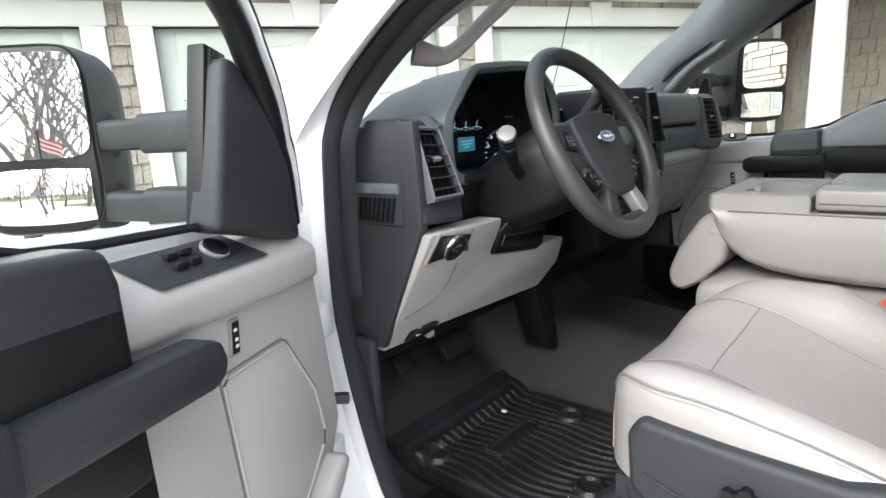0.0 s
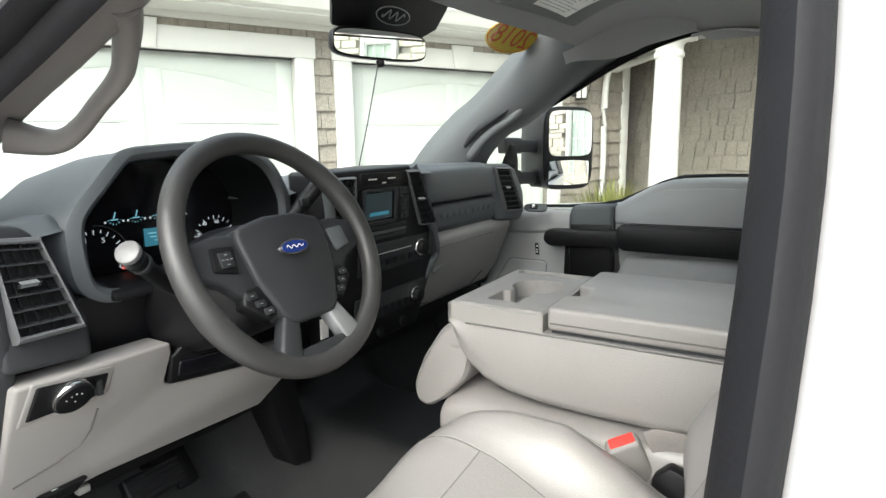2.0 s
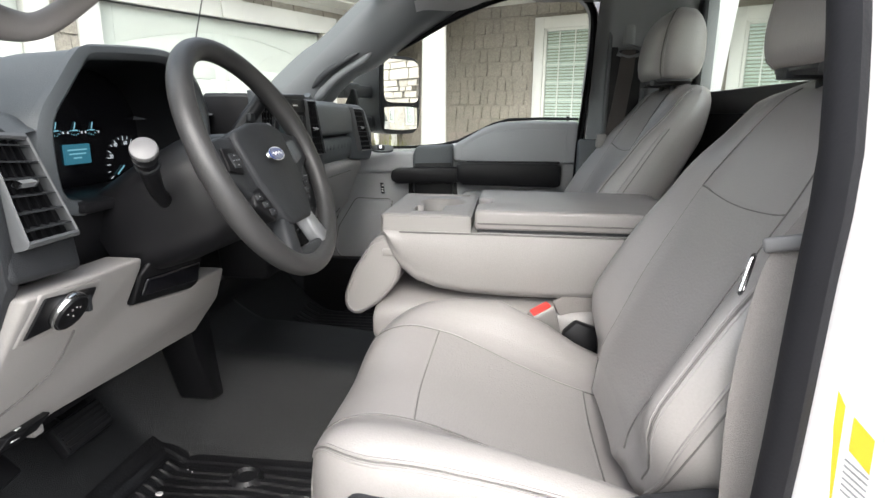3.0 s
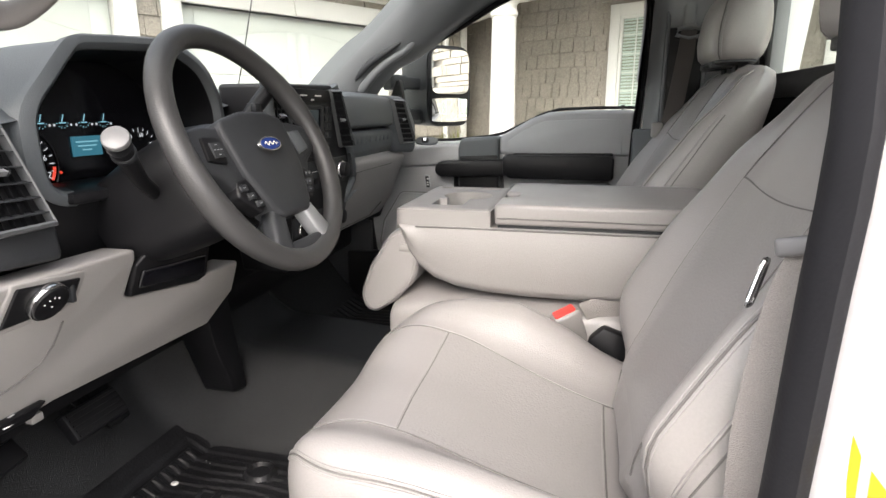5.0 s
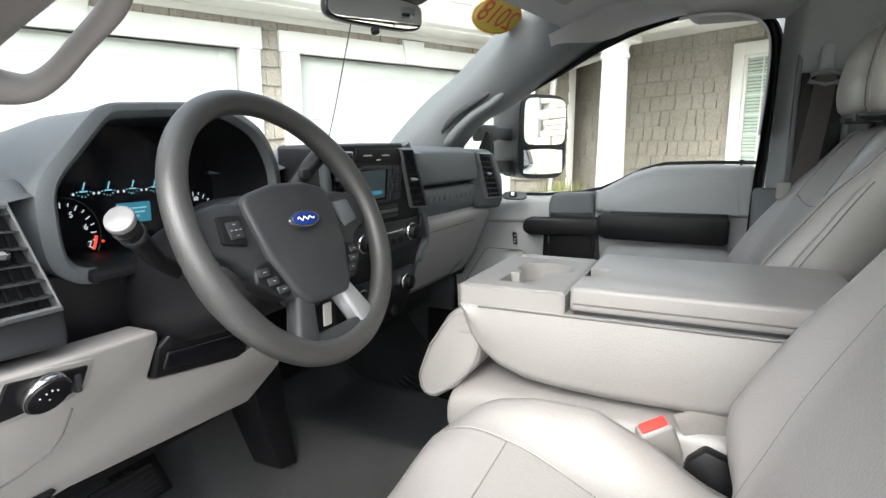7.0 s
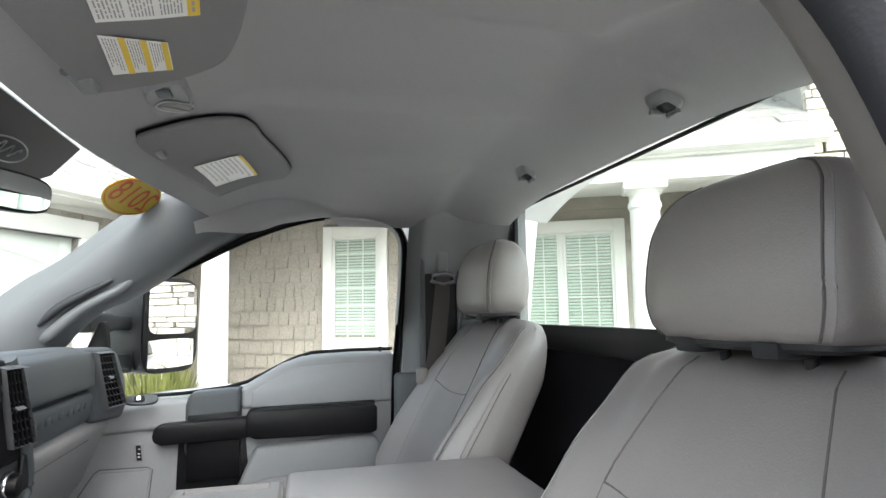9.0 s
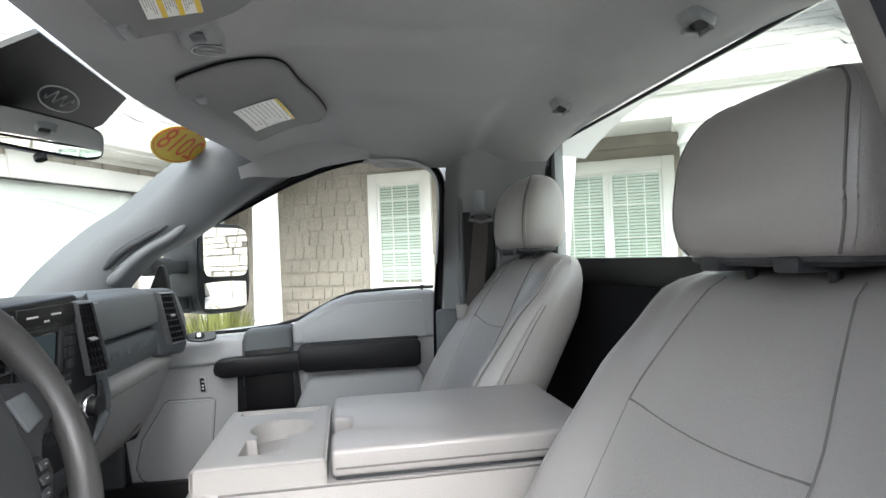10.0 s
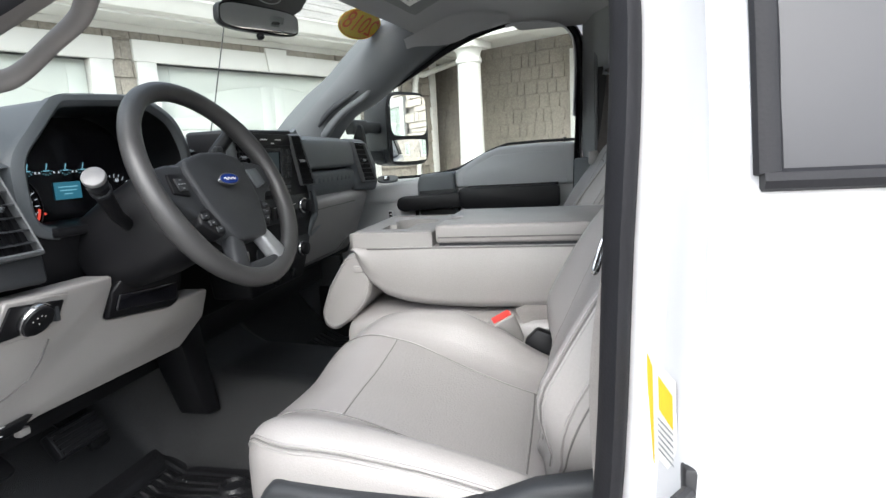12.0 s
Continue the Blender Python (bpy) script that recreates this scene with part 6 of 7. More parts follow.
part("mat_sheet", patch(lambda u, v: (lerp(mx0, mx1, u), lerp(my0, my1, v), mat_z(lerp(mx0, mx1, u), lerp(my0, my1, v))), 170, 130), MAT_RUB, matt, angle=35)
rnd = random.Random(4)
crumbs = bmesh.new()
for k in range(7):
    x, y = rnd.uniform(-0.66, -0.28), rnd.uniform(0.45, 0.84)
    disc((x, y, mat_z(x, y) + 0.003), (0, 0, 1), rnd.uniform(0.0008, 0.0016), 0.001, 5, bm=crumbs)
disc((-0.388, 0.788, mat_z(-0.388, 0.788) + 0.004), (0.2, 0, 1), 0.007, 0.004, 6, bm=crumbs)
part("specks", crumbs, PAPER, matt, "pale crumbs and drops", kind="stuff")
pmat = thing("passenger_floor_mat", "black ribbed rubber mat on the far side", "floor mat", at=(0.5, 0.65, 0.81))
part("mat_sheet", patch(lambda u, v: (lerp(0.24, 0.72, u), lerp(0.30, 0.86, v), 0.818 + 0.004 * max(0, math.sin(2 * math.pi * lerp(0.24, 0.72, u) / 0.03)) + max(0, lerp(0.30, 0.86, v) - 0.8) * 0.55), 90, 10), MAT_RUB, pmat, angle=35)


# ---- doors ----
def door(side, m, dz):
    """A cab door in its own frame: u back from the hinge, v into the cab. side 1: the driver's."""
    driver = side > 0
    d = thing("driver_door" if driver else "passenger_door", "open white driver door with grey trim panel" if driver else "closed passenger door with grey panel and black armrest", "door", m=m, group="cab doors")

    def pt(u, v, z):
        return Vector((side * v, -u, z + dz))

    def slab(poly, v0, v1, bevel=0.006, seg=2):
        """A plate with outline (u, z) between depths v0 and v1."""
        b = prism([(-u, z + dz) for u, z in poly], "x", side * v0, side * v1, bevel, seg)
        return b

    LP = DOOR_LIT if driver else DOOR_PL
    az, du = (-0.042, 0.055) if driver else (0.0, 0.0)
    low = [(0.035, 1.37 if driver else 1.385), (0.018, 1.24), (-0.008, 1.04), (0.02, 0.99), (0.09, 0.90), (0.13, 0.80), (0.96, 0.80), (0.985, 1.1), (0.985, 1.50), (0.66, 1.50), (0.50, 1.40 if driver else 1.425), (0.30, 1.365 if driver else 1.425)]
    part("panel", slab(low, 0.0, 0.066, 0.010, 3), LP, d, "grey plastic trim panel", angle=50)
    skin = [(-0.035, 1.40), (-0.04, 0.78), (1.04, 0.78), (1.04, 1.49), (0.30, 1.44)]
    part("outer_skin", slab(skin, -0.06, -0.004, 0.012, 3), WHITE_PAINT, d, "white painted door skin", angle=40)
    # belt ledge of the front part, with the window switch
    ledge = [(0.035, 1.372), (0.16, 1.402), (0.30, 1.425), (0.46, 1.43), (0.46, 1.36), (0.30, 1.345), (0.035, 1.33)]
    if driver:
        ledge = [(0.035, 1.366), (0.16, 1.367), (0.30, 1.371), (0.50, 1.374), (0.50, 1.33), (0.30, 1.32), (0.035, 1.31)]
    led = slab(ledge, 0.0, 0.082, 0.014, 4)
    for v in led.verts:
        if driver and v.co.z > 1.345:
            v.co.z += 0.55 * (0.080 - abs(v.co.x))
    part("belt_ledge", led, LP, d, "grey belt ledge", angle=50)
    # upper panel, raised to the rear
    up = [(0.515 + du, 1.39), (0.515 + du, 1.452 + 0.3 * du), (0.56, 1.478), (0.63, 1.518), (0.69, 1.538), (0.80, 1.545), (0.975, 1.545), (0.975, 1.39)]
    part("upper_panel", slab(up, 0.0, 0.085, 0.016, 4), LP, d, "grey padded upper panel", angle=50)
    inner = [(0.545, 1.395), (0.548, 1.44), (0.60, 1.475), (0.67, 1.508), (0.80, 1.515), (0.93, 1.515), (0.94, 1.395)]
    part("upper_inset", slab(inner, 0.080, 0.0865, 0.003), LP, d, angle=50)
    # dark pull insert
    dk = [(0.365 + du, 1.27), (0.365 + du, 1.41), (0.375 + du, 1.445), (0.40 + du, 1.448), (0.515 + du, 1.455), (0.52 + du, 1.27)]
    part("pull_insert", slab(dk, 0.0, 0.098, 0.014, 4), DARK_PL if driver else SLATE_PL, d, "slate grey pull insert", angle=50)
    part("insert_face", slab([(0.372 + du, 1.20), (0.372 + du, 1.385), (0.512 + du, 1.39), (0.52 + du, 1.20)], 0.06, 0.1005, 0.006), BLACK_PL, d, "black recessed grip")
    # armrest bar
    bar = part("armrest", slab([(u + 0.04 * (du > 0), z + az) for u, z in ((0.285, 1.335), (0.292, 1.358), (0.31, 1.366), (0.56, 1.375), (0.565, 1.318), (0.31, 1.308), (0.29, 1.318))], 0.085, 0.128, 0.007, 2), BLACK_PL if not driver else DARK_PL, d, "black armrest bar", angle=24)
    part("armrest_pad", slab([(u + 0.03 * (du > 0), z + az) for u, z in ((0.535, 1.325), (0.535, 1.385), (0.555, 1.392), (0.90, 1.395), (0.915, 1.385), (0.915, 1.315), (0.90, 1.308), (0.56, 1.310))], 0.06, 0.135, 0.008, 2), BLACK_PL if not driver else DARK_PL, d, "black padded armrest", angle=24)
    part("arm_shelf", slab([(0.57, 1.388 + az), (0.91, 1.392 + az), (0.91, 1.40 + az), (0.57, 1.396 + az)], 0.06, 0.12, 0.003), BLACK_PL, d)
    part("arm_well", slab([(0.34 + du, 1.02), (0.345 + du, 1.31 + az), (0.53 + du, 1.315 + az), (0.56 + du, 1.02)], 0.06, 0.0685, 0.003), BLACK_PL, d, "black recess under the armrest")
    bol = [(0.56, 1.285), (0.91, 1.295), (0.93, 1.27), (0.93, 1.05), (0.50, 1.05), (0.48, 1.10)]
    part("lower_bolster", slab(bol, 0.05, 0.095, 0.016, 4), LP, d, "grey lower bolster", angle=50)
    # stitched cloth-like inset with rounded groove
    po = [(0.275, 1.228), (0.262, 1.235), (0.145, 1.236), (0.132, 1.228), (0.068, 1.125), (0.052, 1.045), (0.06, 1.02), (0.13, 0.955), (0.20, 0.93), (0.25, 0.95)]
    part("inset_panel", slab(po, 0.05, 0.0675, 0.003), LP, d, "grey speaker-side inset")
    part("inset_groove", tube([pt(u, 0.0675, z) for u, z in po], 0.0028, 6, closed=True), LP if driver else LP, d)
    part("inset_line", tube([pt(lerp(0.165, u, 1.045), 0.0665, lerp(1.09, z, 1.045)) for u, z in po], 0.0016, 5, closed=True), SEAM, d)
    part("map_pocket", slab([(0.02, 0.98), (0.10, 0.90), (0.30, 0.86), (0.80, 0.86), (0.80, 0.90), (0.30, 0.905), (0.12, 0.95), (0.05, 1.0)], 0.05, 0.10, 0.012, 3), LP, d, "grey map pocket lip", angle=50)
    part("pocket_dark", slab([(0.12, 0.94), (0.30, 0.905), (0.80, 0.90), (0.80, 1.03), (0.28, 1.03), (0.2, 0.96)], 0.05, 0.0705, 0.003), BLACK_PL, d)
    # window switches
    if driver:
        sp = part("switch_plate", patch(lambda u, v: pt(*( (lambda a, b: (a[0] + (b[0] - a[0]) * v, a[1] + (b[1] - a[1]) * v, a[2] + (b[2] - a[2]) * v))((lerp(0.155, 0.355, u), 0.074, lerp(1.375, 1.380, u)), (lerp(0.180, 0.370, u), 0.016, lerp(1.408, 1.412, u))))), 6, 3), DARK_PL, d, "dark window switch plate")
        for k, (u, v) in enumerate(((0.275, 0.052), (0.300, 0.053), (0.27, 0.034), (0.295, 0.035))):
            z = 1.378 + 0.033 * (0.074 - v) / 0.058 + 0.003
            part("switch", box(side * (v - 0.005), side * (v + 0.005), -u - 0.009, -u + 0.009, z - 0.004, z + 0.005, 0.002), BLACK_PL, sp)
        part("mirror_dial", disc(pt(0.225, 0.042, 1.398), (side * 0.55, 0, 0.83), 0.018, 0.012, 20, 0.003), BLACK_PL, sp)
        part("dial_ring", disc(pt(0.225, 0.042, 1.398), (side * 0.55, 0, 0.83), 0.020, 0.007, 20, 0.002), SILVER, sp)
    else:
        sc_, su_, sv_ = Vector((-0.126, -0.257, 1.4375 + dz)), Vector((0, 0.042, 0)), Vector((-0.0085, 0, -0.0125))
        sn_ = Vector((-0.83, 0, 0.56))
        sp = part("switch_plate", loft([superring(sc_ + sn_ * q, su_ * k, sv_ * k, 28, 3) for q, k in ((-0.004, 1.0), (0.003, 1.0), (0.005, 0.94))]), SLATE_PL, d, "grey oval window switch plate")
        part("switch", loft([superring(sc_ + sn_ * q + su_ * 0.1, su_ * 0.34 * k, sv_ * 0.62 * k, 16, 4) for q, k in ((0.004, 1.0), (0.010, 0.9))]), BLACK_PL, sp)
        part("switch_edge", loft([superring(sc_ + sn_ * q + su_ * 0.12, su_ * 0.16 * k, sv_ * 0.5 * k, 16, 4) for q, k in ((0.009, 1.0), (0.013, 0.8))]), CHROME, sp)
    part("lock_switch_frame", slab([(0.236, 1.258), (0.255, 1.258), (0.250, 1.308), (0.231, 1.308)], 0.064, 0.070, 0.002), SILVER, d)
    lk = part("lock_switch", slab([(0.239, 1.262), (0.252, 1.262), (0.247, 1.304), (0.234, 1.304)], 0.066, 0.0725, 0.002), BLACK_PL, d, "black lock rocker")
    for z in (1.270, 1.279, 1.292):
        part("lock_mark", slab([(0.2415, z), (0.2475, z), (0.2470, z + 0.004), (0.2410, z + 0.004)], 0.072, 0.0731, 0.0), PAPER, lk)
    part("lock_pin", tube([pt(0.934, 0.06, 1.54), pt(0.934, 0.06, 1.556)], 0.004, 8), BLACK_PL, d)
    part("lock_pin_cap", disc(pt(0.934, 0.06, 1.559), (0, 0, 1), 0.007, 0.006, 12, 0.002), BLACK_PL, d)
    # sail panel at the front of the window
    sail = [(0.249, 1.424), (0.062, 1.378), (0.068, 1.45), (0.075, 1.496), (0.098, 1.547), (0.134, 1.601), (0.172, 1.640), (0.193, 1.640), (0.204, 1.60)]
    if driver:
        part("sail_panel", slab(sail, 0.02, 0.072, 0.012, 3), DARK_PL, d, "dark grey sail panel", angle=50)
    else:
        sail = [(0.150, 1.43), (0.06, 1.40), (0.06, 1.50), (0.10, 1.60), (0.122, 1.655), (0.136, 1.655), (0.146, 1.60)]
        part("sail_panel", slab([(u, z) for u, z in sail], 0.02, 0.060, 0.010, 3), BLACK_PL, d, "black sail panel", angle=50)

    def lean(z):
        return (0.045 if driver else 0.078) + 0.26 * max(0.0, z - 1.52)

    top = [(0.02, 1.40), (0.015, 1.50), (0.05, 1.60), (0.15, 1.715), (0.27, 1.79), (0.40, 1.855), (0.54, 1.92), (0.68, 1.958), (0.82, 1.975), (0.925, 1.962), (0.980, 1.90), (0.993, 1.75), (0.990, 1.5)]
    if driver:
        top[:6] = [(0.055, 1.40), (0.062, 1.50), (0.098, 1.575), (0.150, 1.640), (0.212, 1.704), (0.38, 1.815)]
    line = curve([(0, u, z) for u, z in top], 50)
    fr = [pt(q.y, lean(q.z), q.z) for q in line]
    part("frame_trim", tube(fr, 0.019 if driver else 0.009, 8, up=(1, 0, 0), flat=1.0), BLACK_PL if driver else BLACK_PL, d, "black inner window frame", angle=60)
    if driver:
        fr = [pt(q.y, lean(q.z) - 0.006, q.z) + Vector((0, 0.026, 0.014)) for q in line]
        part("frame_outer", tube(fr, 0.016, 8), WHITE_PAINT, d, "white window frame", angle=60)
        part("frame_seal", tube([p + Vector((0, 0.018, 0.008)) for p in fr], 0.0075, 8), RUBBER, d, "thin black edge seal", angle=60)
    run = [q for q in line if q.z > 1.44]

    def pane(u, v):
        q = line[min(len(line) - 1, int(u * (len(line) - 1)))]
        z0 = 1.42 if q.y < 0.5 else 1.50
        z = lerp(z0, q.z, v)
        return pt(q.y, lean(z) - 0.02, z)

    part("window_glass", patch(pane, len(line) - 1, 6), GLASS, d, "clear side glass", shadow=False)
    belt = [(0.25, 1.437), (0.35, 1.44), (0.47, 1.452), (0.53, 1.466), (0.60, 1.50), (0.66, 1.53), (0.72, 1.548), (0.85, 1.553), (0.975, 1.553)] if not driver else [(0.25, 1.432), (0.40, 1.440), (0.47, 1.447), (0.53, 1.466), (0.60, 1.50), (0.72, 1.545), (0.975, 1.551)]
    part("belt_seal", tube([pt(u, 0.04, z) for u, z in belt], 0.006, 6), RUBBER, d)
    if driver:
        part("run_channel", slab([(0.247, 1.424), (0.205, 1.418), (0.155, 1.648), (0.196, 1.660)], 0.018, 0.046, 0.004), BLACK_PL, d, "black glass channel")
        part("channel_lip", tube([pt(0.236, 0.048, 1.424), pt(0.213, 0.048, 1.54), pt(0.187, 0.048, 1.652)], 0.004, 6), RUBBER, d)
        part("door_stay", tube([pt(-0.02, 0.03, 1.06), pt(-0.05, 0.06, 1.05)], 0.012, 8), IRON, d)
        for z in (1.18, 0.92):
            part("hinge", box(0.01, 0.05, 0.0, 0.045, z, z + 0.06, 0.006), WHITE_PAINT, d)
    return d


driver_door = door(1, pose(-0.93, 0.84, 0, 0, 0, -67), 0.0)
pass_door = door(-1, Matrix.Translation((0.925, 0.84, 0)), 0.0)


def side_mirror(name, label, centre, normal, arms, h=0.33, w=0.20, deep=0.085):
    """A tall towing mirror. normal: the way its glass looks; arms: places on the door where its two arms begin."""
    n = Vector(normal).normalized()
    up = Vector((0, 0, 1))
    e = up.cross(n).normalized()
    up = n.cross(e)
    c = Vector(centre)
    t = thing(name, label, "side mirror", at=centre, group="door mirrors")
    rings = []
    for d, k in ((0.006, 0.955), (0.010, 0.99), (0.0, 1.0), (-0.03, 1.0), (-0.03 - 0.5 * deep, 0.985), (-0.03 - 0.85 * deep, 0.93), (-0.03 - deep, 0.78)):
        rings.append(superring(c + n * d, e * w / 2 * k, up * h / 2 * k, 40, 5))
    part("housing", loft(rings), DARK_PL, t, "dark grey mirror housing", angle=50)
    part("well", loft([superring(c + n * 0.0105, e * w / 2 * 0.93, up * h / 2 * 0.96, 40, 6), superring(c + n * 0.0115, e * w / 2 * 0.92, up * h / 2 * 0.95, 40, 6)]), BLACK_PL, t)
    g = c + up * h * 0.180 + e * w * 0.03 + n * 0.014
    part("mirror_glass", loft([superring(g - n * 0.002, e * w * 0.425, up * h * 0.272, 40, 6), superring(g, e * w * 0.425, up * h * 0.272, 40, 6)]), MIRROR, t, "main mirror glass", angle=20)
    # the lower wide-angle glass is slightly domed
    def dome(u, v):
        a, b = (2 * u - 1), (2 * v - 1)
        return c - up * h * 0.292 + n * (0.013 + 0.006 * (1 - a * a) * 0.6 + 0.006 * (1 - b * b) * 0.3) + e * (w * (0.40 * a + 0.01)) + up * (h * 0.150 * b * (1 - 0.1 * a * a))
    part("wide_glass", patch(dome, 16, 10), MIRROR, t, "domed lower mirror glass", angle=60)
    for k, (s, z) in enumerate(zip(arms, (h * 0.02, -h * 0.36))):
        end = c - n * 0.06 + up * z
        s = Vector(s)
        end = end + (s - end).normalized() * w * 0.42
        part("arm", loft([superring(p, (0, 0, 0.026 * q), ((s - end).cross(Vector((0, 0, 1))).normalized()) * 0.022 * q, 16, 5) for p, q in ((s, 1.15), (s.lerp(end, 0.45), 1.15), (s.lerp(end, 0.47), 0.92), (end, 0.92))]), DARK_PL, t, "dark mirror arm", angle=50)
        part("arm_joint", loft([superring(end + (s - end).normalized() * q, (0, 0, 0.036), ((s - end).cross(Vector((0, 0, 1))).normalized()) * 0.03, 16, 5) for q in (-0.02, 0.02)]), DARK_PL, t)
    return t


DM = pose(-0.93, 0.84, 0, 0, 0, -67)
side_mirror("driver_side_mirror", "dark grey towing mirror with two glasses on the open door", DM @ Vector((-0.318, -0.165, 1.550)), (-0.72, -0.69, 0.03), [DM @ Vector((-0.03, -0.13, 1.552)), DM @ Vector((-0.03, -0.14, 1.442))], 0.29)
side_mirror("passenger_side_mirror", "dark grey towing mirror with two glasses beside the far door", (1.108, 0.580, 1.638), (-0.62, -0.785, 0.0), [(0.93, 0.775, 1.652), (0.93, 0.775, 1.530)], 0.315, 0.225, 0.165)

# ---- fittings of the cab ----
grab = thing("grab_handle", "light grey grab handle on the windshield pillar", "grab handle", at=(-0.68, 0.6, 1.75))
pts = curve([(-0.690, 0.470, 1.806), (-0.668, 0.498, 1.790), (-0.650, 0.535, 1.765), (-0.643, 0.562, 1.737), (-0.646, 0.610, 1.706), (-0.649, 0.655, 1.677), (-0.660, 0.682, 1.661), (-0.678, 0.702, 1.660), (-0.706, 0.722, 1.668)], 48)
part("grip", tube(pts, [spline([(0, 0.026), (0.14, 0.020), (0.3, 0.0165), (0.5, 0.0135), (0.68, 0.0145), (0.85, 0.018), (1, 0.024)], k / 48) for k in range(49)], 14, flat=0.8, up=(1, 0, 0)), TAUPE_PL, grab, angle=80)
part("seam_line", tube([p + Vector((-0.006, -0.012, 0.004)) for p in pts[8:13]], 0.0008, 5), SEAM, grab)
pgrab = thing("grab_handle", "grey grab grip in the far windshield pillar cover", "grab handle", at=(0.7, 0.6, 1.75))


def on_pillar(t, w, lift=0.0):
    """A place on the far pillar's inner face: t along it from the dashboard, w across it from the door."""
    p, q = curve(DOOR_EDGE[1], 72)[int(t * 72)], curve(GLASS_EDGE[1], 72)[int(t * 72)]
    return p.lerp(q, w) + Vector((-0.030, -0.022, -0.016)) * (1 + lift)


part("grip", tube(curve([on_pillar(0.20, 0.36, -0.5), on_pillar(0.235, 0.40, 0.05), on_pillar(0.30, 0.44, 0.22), on_pillar(0.40, 0.46, 0.22), on_pillar(0.50, 0.45, 0.1), on_pillar(0.56, 0.42, -0.4)], 30), [spline([(0, 0.012), (0.2, 0.017), (0.5, 0.014), (1, 0.011)], k / 30) for k in range(31)], 14), PILLAR_SHADED, pgrab, "rounded grey lip", angle=80)
# no groove is cut; a dark bar gives its shade
part("recess", tube(curve([on_pillar(0.25, 0.62, -0.05), on_pillar(0.34, 0.66, 0.0), on_pillar(0.44, 0.66, 0.0), on_pillar(0.53, 0.62, -0.05)], 20), [spline([(0, 0.004), (0.2, 0.011), (0.8, 0.010), (1, 0.004)], k / 20) for k in range(21)], 10), DARK_PL, pgrab, "dark bar for the shade in the finger groove")

rv = thing("rearview_mirror", "black framed inside mirror hung from the windshield", "mirror", at=(-0.05, 0.6, 1.87))
rc = Vector((-0.031, 0.620, 1.864))
rn = Vector((-0.42, -0.905, -0.06)).normalized()
re_ = Vector((0, 0, 1)).cross(rn).normalized()
ru = rn.cross(re_)
part("shell", loft([superring(rc + rn * d, re_ * 0.116 * k, ru * 0.032 * k, 40, 4) for d, k in ((0.008, 0.93), (0.010, 0.97), (0.004, 1.0), (-0.010, 0.98), (-0.024, 0.85), (-0.034, 0.5))]), BLACK_PL, rv, angle=60)
part("mirror_glass", loft([superring(rc + rn * d, re_ * 0.110, ru * 0.027, 40, 4) for d in (0.0095, 0.0115)]), MIRROR, rv, angle=20)
part("stem", tube([rc - rn * 0.03, rc - rn * 0.05 + Vector((0, 0, 0.04)), rc + Vector((0.0, 0.06, 0.075))], 0.009, 8), BLACK_PL, rv)
part("tab", tube([rc - ru * 0.034 + rn * 0.002, rc - ru * 0.042 + rn * 0.006], 0.009, 8), BLACK_PL, rv)
shr = thing("camera_shroud", "black sensor cover behind the mirror with a pale oval outline", "cover", at=(0, 0.66, 1.92))
q = [Vector(p) for p in ((-0.14, 0.655, 1.890), (0.14, 0.655, 1.890), (0.19, 0.61, 1.928), (0.16, 0.555, 1.972), (-0.16, 0.555, 1.972), (-0.19, 0.61, 1.928))]
off = Vector((0, 0.006, 0.008))
part("cover", loft([[p + off * 0.2 for p in q], [p + off for p in q]]), BLACK_PL, shr)
ov = []
for k in range(40):
    a = 2 * math.pi * k / 40
    ov.append(Vector((0.0 + 0.058 * math.cos(a), 0.606, 1.930)) + Vector((0, -0.055, 0.05)).normalized() * 0.021 * math.sin(a) + Vector((0, -0.003, -0.004)))
part("oval_outline", tube(ov, 0.0014, 5, closed=True), SILVER, shr)
part("oval_flourish", tube([Vector((0.036 * s, 0.603 - 0.0075 * math.sin(9 * s), 1.927 + 0.007 * math.sin(9 * s))) for s in [k / 12 - 1 for k in range(25)]], 0.0014, 5), SILVER, shr)

# year sticker, lettered for the street side: it is read backwards from inside
stick = thing("windshield_sticker", "yellow oval sticker with the year on the windshield", "sticker", at=(0.55, 0.54, 1.93))
sc = Vector((0.540, 0.562, 1.960))
se = Vector((0.955, -0.18, -0.03)).normalized()
su0 = Vector((0.0, -0.63, 0.515)).normalized()
sn = se.cross(su0).normalized()
su = sn.cross(se).normalized()
if sn.y > 0:
    sn = -sn
part("oval", loft([superring(sc, se * 0.118, su * 0.058, 40, 2), superring(sc + sn * 0.001, se * 0.118, su * 0.058, 40, 2)]), YELLOW, stick, "yellow vinyl oval")
part("rim_line", tube([p + sn * 0.0016 for p in superring(sc, se * 0.110, su * 0.052, 40, 2)], 0.0012, 4, closed=True), RED_INK, stick)
mm = Matrix((-se, su, -sn)).transposed().to_4x4()
mm.translation = sc + sn * 0.0022
writing("2018", 0.092, mm, RED_INK, stick, "year", "red year numerals", 0.0003)

# headliner fittings
def under(x, y, drop):
    return liner_z(x, y) - drop


def sheet(quad, drop, n=8, thick=0.0):
    """A thin four-cornered sheet that follows the visor's lower face."""
    a, b_, c, d = [Vector(p) for p in quad]

    def f(u, v):
        p = a.lerp(b_, u).lerp(d.lerp(c, u), v)
        return (p.x, p.y, under(p.x, p.y, drop))
    return patch(f, n, n)


